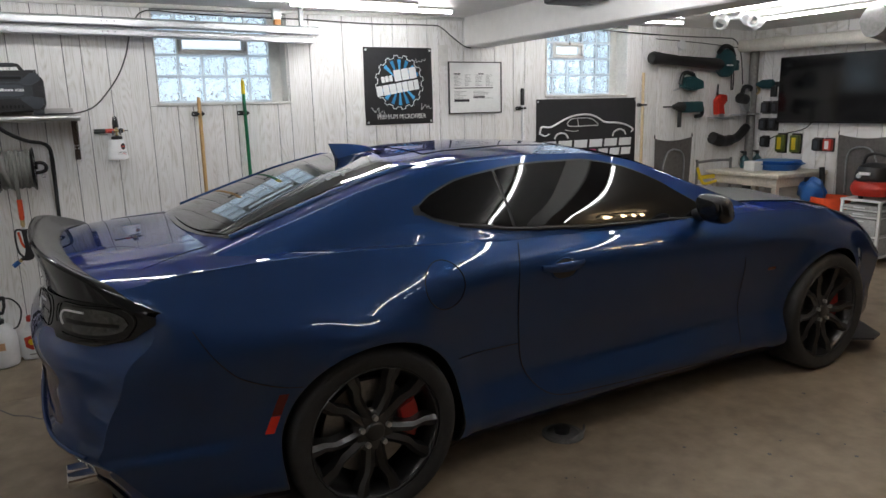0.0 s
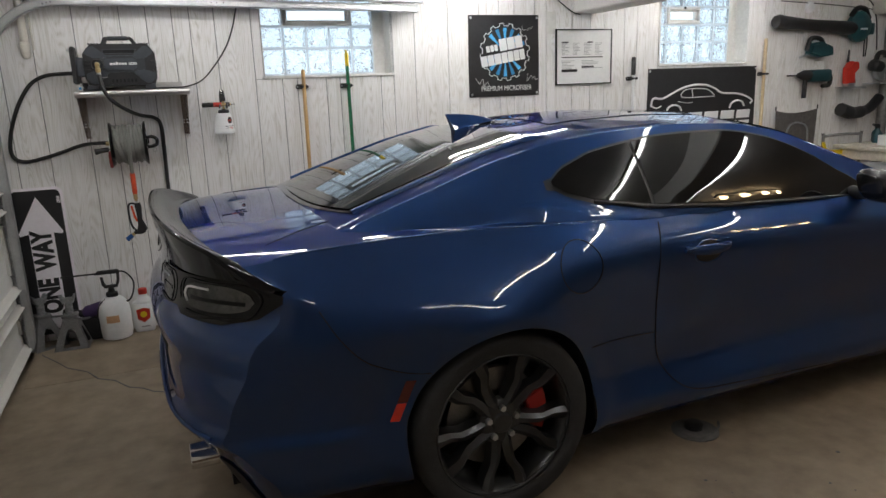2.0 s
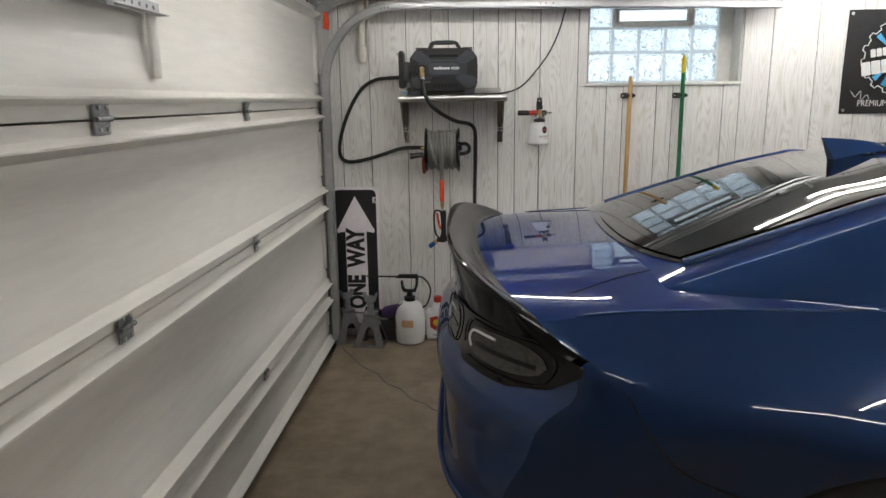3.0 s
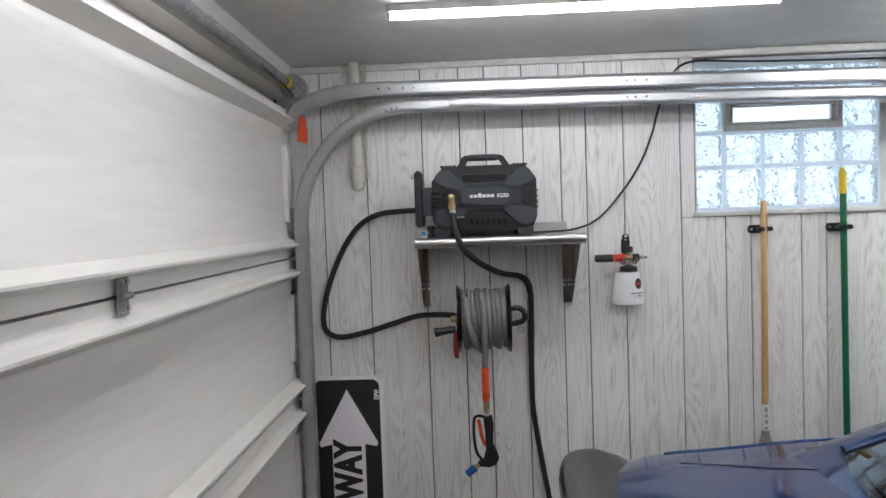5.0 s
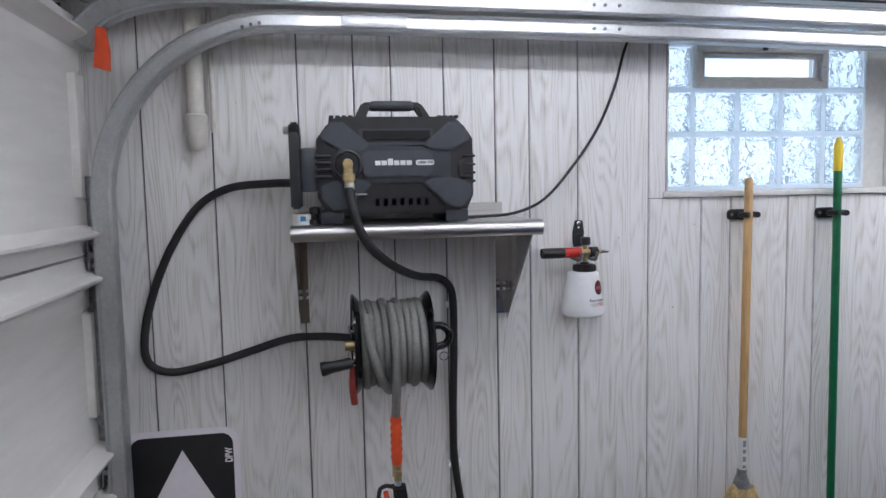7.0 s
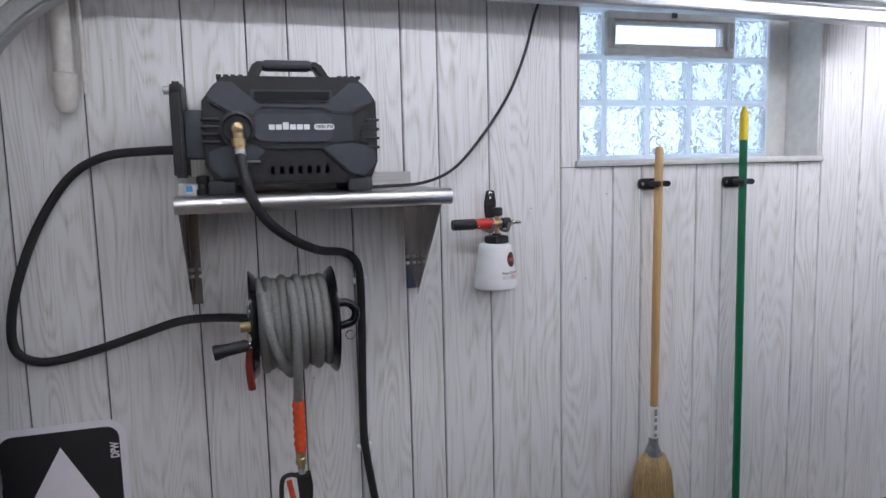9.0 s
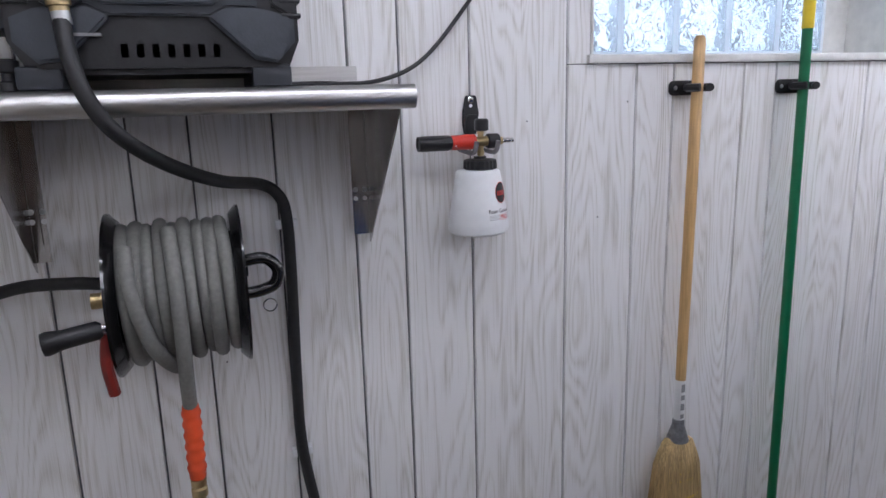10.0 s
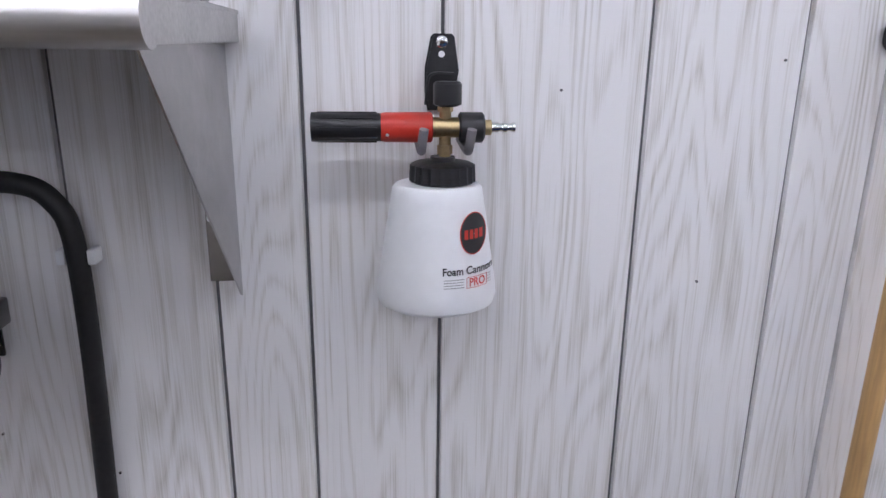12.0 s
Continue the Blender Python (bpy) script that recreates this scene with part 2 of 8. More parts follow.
def box(x0, x1, y0, y1, z0, z1, bevel=0.0, bm=None, seg=2):
    bm = bm or bmesh.new()
    r = bmesh.ops.create_cube(bm, size=1.0, matrix=Matrix.Translation(((x0 + x1) / 2, (y0 + y1) / 2, (z0 + z1) / 2)) @ Matrix.Diagonal((abs(x1 - x0), abs(y1 - y0), abs(z1 - z0), 1)))
    if bevel:
        es = list({e for v in r["verts"] for e in v.link_edges})
        bmesh.ops.bevel(bm, geom=es, offset=bevel, segments=seg, affect="EDGES", profile=0.5)
    return bm


def axis_turn(a, b):
    a, b = Vector(a), Vector(b)
    return Matrix.Translation((a + b) / 2) @ (b - a).to_track_quat("Z", "Y").to_matrix().to_4x4(), (b - a).length


def rod(a, b, r0, r1=None, n=20, bm=None, bevel=0.0):
    bm = bm or bmesh.new()
    m, h = axis_turn(a, b)
    r = bmesh.ops.create_cone(bm, cap_ends=True, segments=n, radius1=r0, radius2=r0 if r1 is None else r1, depth=h, matrix=m)
    if bevel:
        es = [e for v in r["verts"] for e in v.link_edges if len(e.link_faces) == 2 and e.calc_face_angle(0) > 1.0]
        bmesh.ops.bevel(bm, geom=list(set(es)), offset=bevel, segments=2, affect="EDGES")
    return bm


def lathe(rings, a=(0, 0, 0), axis=(0, 0, 1), n=28, bm=None, flat=1.0):
    """Turned shape: rings of (radius, height) along axis from a."""
    bm = bm or bmesh.new()
    m = Matrix.Translation(a) @ Vector(axis).to_track_quat("Z", "Y").to_matrix().to_4x4()
    loops = []
    for r, h in rings:
        loops.append([bm.verts.new(m @ Vector((max(r, 1e-4) * math.cos(2 * math.pi * i / n), flat * max(r, 1e-4) * math.sin(2 * math.pi * i / n), h))) for i in range(n)])
    for p, q in zip(loops, loops[1:]):
        for i in range(n):
            bm.faces.new((p[i], p[(i + 1) % n], q[(i + 1) % n], q[i]))
    if rings[0] != rings[-1]:
        bm.faces.new(loops[0][::-1])
        bm.faces.new(loops[-1])
    return bm


def smooth_path(points, steps=8):
    """A Catmull-Rom curve through the points."""
    p = [Vector(q) for q in points]
    p = [2 * p[0] - p[1]] + p + [2 * p[-1] - p[-2]]
    out = []
    for i in range(1, len(p) - 2):
        for k in range(steps):
            t = k / steps
            out.append(0.5 * (2 * p[i] + (p[i + 1] - p[i - 1]) * t + (2 * p[i - 1] - 5 * p[i] + 4 * p[i + 1] - p[i + 2]) * t * t + (3 * p[i] - p[i - 1] - 3 * p[i + 1] + p[i + 2]) * t ** 3))
    out.append(p[-2])
    return out


def tube(points, r, n=10, steps=8, bm=None, closed=False):
    bm = bm or bmesh.new()
    pts = smooth_path(points, steps) if steps > 1 else [Vector(q) for q in points]
    loops, up = [], None
    for i, p in enumerate(pts):
        d = (pts[min(i + 1, len(pts) - 1)] - pts[max(i - 1, 0)]).normalized()
        side = d.orthogonal() if up is None else (up - d * up.dot(d))
        side.normalize()
        up = side
        other = d.cross(side)
        rr = r[i * len(r) // len(pts)] if isinstance(r, (list, tuple)) else r
        loops.append([bm.verts.new(p + rr * (math.cos(2 * math.pi * k / n) * side + math.sin(2 * math.pi * k / n) * other)) for k in range(n)])
    for a, b in zip(loops, loops[1:]):
        for k in range(n):
            bm.faces.new((a[k], a[(k + 1) % n], b[(k + 1) % n], b[k]))
    bm.faces.new(loops[0][::-1])
    bm.faces.new(loops[-1])
    return bm


def prism(outline, d0, d1, plane="xz", bevel=0.0, bm=None):
    """An outline in two axes, drawn out along the third."""
    bm = bm or bmesh.new()

    def at(u, v, d):
        return {"xz": (u, d, v), "yz": (d, u, v), "xy": (u, v, d)}[plane]

    a = [bm.verts.new(at(u, v, d0)) for u, v in outline]
    b = [bm.verts.new(at(u, v, d1)) for u, v in outline]
    n = len(outline)
    fs = [bm.faces.new(a), bm.faces.new(b[::-1])]
    for i in range(n):
        fs.append(bm.faces.new((a[i], b[i], b[(i + 1) % n], a[(i + 1) % n])))
    bmesh.ops.recalc_face_normals(bm, faces=fs)
    if bevel:
        es = {e for f in fs[:2] for e in f.edges}
        bmesh.ops.bevel(bm, geom=list(es), offset=bevel, segments=2, affect="EDGES")
    return bm


def arc(cx, cy, r, a0, a1, n=8):
    return [(cx + r * math.cos(radians(a0 + (a1 - a0) * i / n)), cy + r * math.sin(radians(a0 + (a1 - a0) * i / n))) for i in range(n + 1)]


def rounded(x0, x1, z0, z1, r, n=5):
    return arc(x1 - r, z1 - r, r, 0, 90, n) + arc(x0 + r, z1 - r, r, 90, 180, n) + arc(x0 + r, z0 + r, r, 180, 270, n) + arc(x1 - r, z0 + r, r, 270, 360, n)


def sheet(F, us, vs, bm=None, flip=False):
    """A grid of points F(u, v)."""
    bm = bm or bmesh.new()
    g = [[bm.verts.new(F(u, v)) for v in vs] for u in us]
    for i in range(len(us) - 1):
        for j in range(len(vs) - 1):
            bm.faces.new((g[i][j], g[i + 1][j], g[i + 1][j + 1], g[i][j + 1]))
    return bm


def text_mesh(body, size, m, extrude=0.0006, width=None, weight=0.0):
    """Letters of the built-in font as a bmesh, centred, in the plane of m."""
    cu = bpy.data.curves.new("letters", "FONT")
    cu.body, cu.size, cu.align_x, cu.align_y, cu.extrude, cu.offset = body, size, "CENTER", "CENTER", extrude, weight
    ob = bpy.data.objects.new("letters", cu)
    scene.collection.objects.link(ob)
    dg = bpy.context.evaluated_depsgraph_get()
    dg.update()
    me = bpy.data.meshes.new_from_object(ob.evaluated_get(dg))
    bm = bmesh.new()
    bm.from_mesh(me)
    bpy.data.objects.remove(ob)
    bpy.data.meshes.remove(me)
    bpy.data.curves.remove(cu)
    if width:
        xs = [v.co.x for v in bm.verts]
        k = width / (max(xs) - min(xs))
        for v in bm.verts:
            v.co.x *= k
    bmesh.ops.transform(bm, matrix=m, verts=bm.verts)
    return bm


def facing(x, y, z, turn=0):
    """The pose of writing on the north wall, that faces south."""
    return pose(x, y, z, 90, 0, 0) @ pose(0, 0, 0, 0, 0, turn)


# ---- the room ----
LEDGE = 0.055


def floor_z(x):
    return 0.0 if x < 3.6 else 0.13 * (x - 3.6) / (EAST_X - 3.6)


def build_floor():
    xs = [DOOR_X - 0.3 + i * 0.25 for i in range(45)]
    ys = [SOUTH_Y - 0.2 + i * 0.35 for i in range(21)]
    bm = sheet(lambda x, y: (x, y, floor_z(min(x, EAST_X)) if x < 7 else 0.13), xs, ys)
    tagged(emit_mesh("floor", bm, CONCRETE), "stained brown-grey concrete garage floor with fine cracks", "floor", kind="structure")
    track = [(-0.945, 4.84, 0), (-0.87, 4.66, 0), (-0.79, 4.55, 0), (-0.73, 4.46, 0), (-0.62, 4.375, 0), (-0.56, 4.27, 0), (-0.476, 4.204, 0), (-0.4, 4.07, 0), (-0.33, 4.02, 0), (-0.278, 3.95, 0), (-0.2, 3.9, 0), (-0.1, 3.76, 0), (0.05, 3.68, 0)]
    crack = tube([(x, y, float(np.interp(y, [4.3, 4.52, 4.7], [0.001, 0.034, LEDGE]))) for x, y, z in track], 0.0035, n=6, steps=1)
    tagged(emit_mesh("floor_crack", crack, GROOVE), "dark crack running across the concrete floor", "crack", kind="structure")


def wall_box(name, label, spans, y0=None, material=GROOVE):
    bm = bmesh.new()
    for s in spans:
        box(*s, bm=bm)
    return tagged(emit_mesh(name, bm, material, smooth=False), label, "wall", kind="structure")


W1 = (0.585, 1.455, 1.605, 2.20)
W2 = (3.735, 4.66, 1.615, 2.20)
build_floor()
north = wall_box("wall_north", "pale wood-grain panelled garage wall with dark grooves", [
    (DOOR_X - 0.2, W1[0], WALL_Y, WALL_Y + 0.3, 0, CEIL + 0.2), (W1[1], W2[0], WALL_Y, WALL_Y + 0.3, 0, CEIL + 0.2), (W2[1], EAST_X + 0.3, WALL_Y, WALL_Y + 0.3, 0, CEIL + 0.2),
    (W1[0], W1[1], WALL_Y, WALL_Y + 0.3, 0, W1[2]), (W1[0], W1[1], WALL_Y, WALL_Y + 0.3, W1[3], CEIL + 0.2),
    (W2[0], W2[1], WALL_Y, WALL_Y + 0.3, 0, W2[2]), (W2[0], W2[1], WALL_Y, WALL_Y + 0.3, W2[3], CEIL + 0.2)])
DOORWAY = (2.42, 3.22, 1.97)
east = wall_box("wall_east", "pale panelled wall with a doorway to a dim room", [
    (EAST_X, EAST_X + 0.28, DOORWAY[1], WALL_Y, 0, CEIL + 0.2), (EAST_X, EAST_X + 0.28, SOUTH_Y, DOORWAY[0], 0, CEIL + 0.2), (EAST_X, EAST_X + 0.28, DOORWAY[0], DOORWAY[1], DOORWAY[2], CEIL + 0.2)])
# assumed wall, never in view; closes the room and darkens the glass reflections
wall_box("wall_south", "assumed brown wall behind the camera, unseen, dark for the car window reflections", [(DOOR_X - 0.2, EAST_X + 0.3, SOUTH_Y - 0.2, SOUTH_Y, 0, CEIL + 0.2)], material=WOOD_WALL)
wall_box("wall_west", "white wall round the garage door", [(DOOR_X - 0.2, DOOR_X - 0.06, SOUTH_Y, WALL_Y, 0, CEIL + 0.2)], material=DOOR_WHITE)
wall_box("wall_lintel", "white painted header above the garage door", [(DOOR_X - 0.06, DOOR_X + 0.02, SOUTH_Y, WALL_Y - 0.002, 2.115, CEIL)], material=DOOR_WHITE)
tagged(emit_mesh("ceiling", box(DOOR_X - 0.2, EAST_X + 0.3, SOUTH_Y - 0.2, WALL_Y + 0.3, CEIL, CEIL + 0.15), CEIL_PAINT), "white painted plaster ceiling, slightly uneven", "ceiling", kind="structure")
beam = prism([(2.915, CEIL), (2.915, 2.02), (2.925, 2.01), (3.14, 2.01), (3.15, 2.02), (3.15, CEIL)], SOUTH_Y, WALL_Y - 0.004, "xz")
tagged(emit_mesh("ceiling_beam", beam, BEAM_WHITE), "white painted ceiling beam with a dark underside", "beam", kind="structure")
tagged(emit_mesh("trim", box(DOOR_X + 0.02, 2.912, WALL_Y - 0.022, WALL_Y - 0.006, CEIL - 0.028, CEIL - 0.002, 0.004), WHITE_TRIM), "narrow white trim along the ceiling", "trim", kind="structure")
tagged(emit_mesh("footing", prism([(4.3, -0.03), (4.3, 0.0015), (4.52, 0.034), (4.7, LEDGE), (WALL_Y - 0.008, LEDGE), (WALL_Y - 0.008, -0.03)], DOOR_X + 0.075, 0.45, "yz"), CONCRETE), "worn concrete sloping up to the foot of the wall", "footing", kind="structure")
# shut-off dim room beyond the doorway; its low light is put into the wall colour
wall_box("wall_beyond", "walls of the room beyond the doorway, its dimness put into their colour", [(8.6, 8.7, 1.2, 4.9, 0, 2.4), (EAST_X + 0.28, 8.6, 1.2, 1.3, 0, 2.4), (EAST_X + 0.28, 8.6, 4.7, 4.8, 0, 2.4)], material=DARK_ROOM)

GROOVES = [-0.875, -0.70, -0.477, -0.328, -0.227, -0.081, 0.064, 0.164, 0.309, 0.528, 0.698, 0.795, 0.988, 1.083, 1.371, 1.465, 1.627, 1.88, 2.12, 2.285, 2.408, 2.58, 2.678, 2.903, 3.07, 3.2, 3.386,
           3.506, 3.72, 3.89, 4.0, 4.19, 4.30, 4.55, 4.66, 4.84, 5.06, 5.31, 5.47, 5.6, 5.77, 5.87, 6.09, 6.25]
planks = []


def plank(parent, a, b, z0, z1, name="plank"):
    """One panel board on the north wall, from x = a to b."""
    g, t = 0.0017, 0.006
    bm = bmesh.new()
    prof = [(a + g, WALL_Y), (a + g + 0.0015, WALL_Y - t), (b - g - 0.0015, WALL_Y - t), (b - g, WALL_Y)]
    prism(prof, z0, z1, "xy", bm=bm)
    ob = part(name, bm, PANEL, parent, smooth=False)
    planks.append(ob)


def plank_east(parent, a, b, z0, z1):
    g, t = 0.0022, 0.006
    bm = prism([(EAST_X, a + g), (EAST_X - t, a + g + 0.0015), (EAST_X - t, b - g - 0.0015), (EAST_X, b - g)], z0, z1, "xy")
    part("plank", bm, PANEL, parent, smooth=False)


def build_planks():
    edges = [DOOR_X - 0.05] + GROOVES + [EAST_X]
    for a, b in zip(edges, edges[1:]):
        hit = [w for w in (W1, W2) if a < w[1] and b > w[0]]
        if not hit:
            plank(north, a, b, 0.005, CEIL - 0.002)
            continue
        w = hit[0]
        plank(north, a, b, 0.005, w[2] - 0.014)
        if a < w[0]:
            plank(north, a, w[0] - 0.001, w[2] - 0.012, CEIL - 0.002)
        if b > w[1]:
            plank(north, w[1] + 0.001, b, w[2] - 0.012, CEIL - 0.002)
    ys, y, i = [DOORWAY[1] + 0.09], DOORWAY[1] + 0.09, 0
    while y < WALL_Y - 0.2:
        y += (0.10, 0.147, 0.22, 0.17, 0.11)[i % 5]
        i += 1
        ys.append(y)
    ys.append(WALL_Y - 0.008)
    for a, b in zip(ys, ys[1:]):
        plank_east(east, a, b, 0.14, CEIL - 0.002)
    y, i = SOUTH_Y, 0
    while y < DOORWAY[0] - 0.3:
        w = (0.10, 0.147, 0.22, 0.17, 0.11)[i % 5]
        plank_east(east, y, y + w, 0.14, CEIL - 0.002)
        y, i = y + w, i + 1
    plank_east(east, y, DOORWAY[0] - 0.09, 0.14, CEIL - 0.002)


def door_casing():
    ob = thing("door_frame", "white painted doorway casing and raised sill", "door frame", kind="structure")
    x0, x1 = EAST_X - 0.02, EAST_X
    part("casing", box(x0, x1, DOORWAY[1], DOORWAY[1] + 0.085, 0.13, DOORWAY[2] + 0.08, 0.004), WHITE_TRIM, ob)
    part("casing", box(x0, x1, DOORWAY[0] - 0.085, DOORWAY[0], 0.13, DOORWAY[2] + 0.08, 0.004), WHITE_TRIM, ob)
    part("casing", box(x0, x1, DOORWAY[0], DOORWAY[1], DOORWAY[2], DOORWAY[2] + 0.08, 0.004), WHITE_TRIM, ob)
    part("jamb", box(EAST_X + 0.002, EAST_X + 0.28, DOORWAY[1] - 0.02, DOORWAY[1] - 0.002, 0.13, DOORWAY[2], 0.003), WHITE_TRIM, ob)
    part("jamb", box(EAST_X + 0.002, EAST_X + 0.28, DOORWAY[0] + 0.002, DOORWAY[0] + 0.02, 0.13, DOORWAY[2], 0.003), WHITE_TRIM, ob)
    part("sill", box(EAST_X - 0.01, EAST_X + 0.28, DOORWAY[0] + 0.021, DOORWAY[1] - 0.021, 0.1, 0.235, 0.006), WHITE_TRIM, ob)
    part("stop", box(EAST_X + 0.2, EAST_X + 0.24, DOORWAY[1] - 0.045, DOORWAY[1] - 0.021, 0.236, DOORWAY[2] - 0.002), WHITE_TRIM, ob)


door_casing()


def block_window(name, w, cols, vent, label):
    """A window of glass blocks, deep in the wall, with a small hopper vent."""
    x0, x1, z0, z1 = w
    ob = thing(name, label, "window", kind="structure")
    yb = WALL_Y + 0.125
    t = 0.006
    part("reveal", box(x0 + 0.0005, x0 + t, WALL_Y - 0.004, yb + 0.1, z0 + t, z1), WHITE_TRIM, ob)
    part("reveal", box(x1 - t, x1 - 0.0005, WALL_Y - 0.004, yb + 0.1, z0 + t, z1), WHITE_TRIM, ob)
    part("head", box(x0 + t + 0.0005, x1 - t - 0.0005, WALL_Y - 0.004, yb + 0.14, z1 - 0.006, z1 - 0.0005), WHITE_TRIM, ob)
    part("window_sill", box(x0 - 0.012, x1 + 0.012, WALL_Y - 0.018, yb + 0.1, z0 - 0.012, z0 + 0.006, 0.003), WHITE_TRIM, ob)
    xs0, xs1 = x0 + t, x1 - 0.085
    part("side_filler", box(xs1, x1 - t - 0.001, yb + 0.01, yb + 0.08, z0 + 0.007, z1), WHITE_TRIM, ob)
    pw = (xs1 - xs0) / cols
    rows = (z0 + 0.012, z0 + 0.185, z0 + 0.325, z0 + 0.465, z1)
    backing = thing_bm = bmesh.new()
    def joint(a, b, c, d):
        y = yb + 0.009
        thing_bm.faces.new([thing_bm.verts.new(p) for p in ((a, y, c), (b, y, c), (b, y, d), (a, y, d))])

    for i in range(cols + 1):
        xm = xs0 + pw * i
        if vent[0] < i < vent[1]:
            joint(xm - 0.0085, xm + 0.0085, z0 + 0.0065, rows[2])
            joint(xm - 0.0085, xm + 0.0085, rows[3], z1)
        else:
            joint(max(xm - 0.0085, xs0), min(xm + 0.0085, xs1), z0 + 0.0065, z1)
    for z in rows[:-1]:
        for i in range(cols):
            joint(xs0 + pw * i + 0.0085, xs0 + pw * (i + 1) - 0.0085, z - 0.0095, z + 0.0085)
    part("mortar", backing, MORTAR, ob, smooth=False)
    for i in range(cols):
        for j in range(4):
            if j == 2 and vent[0] <= i < vent[1]:
                continue
            a, b = xs0 + pw * i + 0.0085, xs0 + pw * (i + 1) - 0.0085
            c, d = rows[j] + 0.0085, rows[j + 1] - 0.0095
            bm = box(-(b - a) / 2, (b - a) / 2, -0.035, 0.035, -(d - c) / 2, (d - c) / 2, 0.008)
            blk = part("glass_block", bm, BLOCK, ob)
            blk.location = ((a + b) / 2, yb + 0.04, (c + d) / 2)
            blk.visible_shadow = False
    a, b = xs0 + pw * vent[0], xs0 + pw * vent[1]
    c, d = rows[2] + 0.004, rows[3] - 0.004
    fr = bmesh.new()
    for q in ((a, b, c, c + 0.022), (a, b, d - 0.022, d), (a, a + 0.022, c + 0.022, d - 0.022), (b - 0.022, b, c + 0.022, d - 0.022)):
        box(q[0], q[1], yb - 0.012, yb + 0.06, q[2], q[3], 0.003, bm=fr)
    vf = part("vent_frame", fr, WHITE_TRIM, ob, "white plastic hopper vent frame")
    sash = bmesh.new()
    for q in ((a + 0.024, b - 0.024, c + 0.024, c + 0.036), (a + 0.024, b - 0.024, d - 0.036, d - 0.024), (a + 0.024, a + 0.036, c + 0.036, d - 0.036), (b - 0.036, b - 0.024, c + 0.036, d - 0.036)):
        box(q[0], q[1], yb, yb + 0.03, q[2], q[3], 0.002, bm=sash)
    part("sash", sash, WHITE_TRIM, vf)
    pane = part("pane", box(a + 0.037, b - 0.037, yb + 0.015, yb + 0.019, c + 0.037, d - 0.037), PANE, vf)
    pane.visible_shadow = False
    part("latch", box((a + b) / 2 - 0.008, (a + b) / 2 + 0.008, yb - 0.022, yb - 0.013, d - 0.016, d + 0.004, 0.002), BLACK_PL, vf)
    part("hinge", box(b - 0.03, b - 0.012, yb - 0.02, yb - 0.013, c + 0.03, c + 0.07, 0.002), GALV, vf)
    tagged(emit_mesh("backdrop", box(x0 - 0.3, x1 + 0.3, yb + 0.35, yb + 0.36, z0 - 0.4, z1 + 0.4), DAY), "bright overcast daylight outside the window", "daylight", kind="structure")


def mortar_material():
    """White joint filler that lets some daylight through."""
    m = bpy.data.materials.new("white_joint")
    m.use_nodes = True
    nt = m.node_tree
    out = nt.nodes["Material Output"]
    t, d, mx = nt.nodes.new("ShaderNodeBsdfTranslucent"), nt.nodes["Principled BSDF"], nt.nodes.new("ShaderNodeMixShader")
    t.inputs[0].default_value, d.inputs["Base Color"].default_value = (0.8, 0.86, 0.9, 1), (0.8, 0.8, 0.8, 1)
    mx.inputs[0].default_value = 0.75
    nt.links.new(d.outputs[0], mx.inputs[1])
    nt.links.new(t.outputs[0], mx.inputs[2])
    nt.links.new(mx.outputs[0], out.inputs[0])
    return m


MORTAR = mortar_material()
PANE = mat("clear_pane", (0.95, 0.98, 1.0), 0.02, vary=0, transmission=1.0)
block_window("window_1", W1, 5, (1, 4), "glass-block window with a small white hopper vent")
block_window("window_2", W2, 5, (1, 3), "glass-block window with a small vent, behind a banner")


# ---- ceiling lights ----
def tube_light(a, b, group="ceiling light tubes"):
    a, b = Vector(a), Vector(b)
    d = (b - a).normalized()
    ob = thing("tube_light", "slim white LED tube light fixed to the ceiling, lit; a few of the set are added", "light", group=group)
    side = Vector((-d.y, d.x, 0)) * 0.016
    m, h = axis_turn(a + Vector((0, 0, 0.012)), b + Vector((0, 0, 0.012)))
    bm = bmesh.new()
    c = (a + b) / 2
    L = (b - a).length
    t = Matrix.Translation((c.x, c.y, CEIL - 0.011)) @ Vector((1, 0, 0)).rotation_difference(d).to_matrix().to_4x4()
    bmesh.ops.create_cube(bm, size=1, matrix=t @ Matrix.Diagonal((L, 0.034, 0.02, 1)))
    part("housing", bm, WHITE_TRIM, ob, smooth=False)
    part("diffuser", rod(a + d * 0.012 + Vector((0, 0, -0.006)), b - d * 0.012 + Vector((0, 0, -0.006)), 0.0135, n=10), LAMP, ob, "glowing white diffuser")
    for e, s in ((a, 1), (b, -1)):
        part("end_cap", rod(e + Vector((0, 0, -0.006)), e + d * 0.0115 * s + Vector((0, 0, -0.006)), 0.0155, n=10), WHITE_PL, ob)


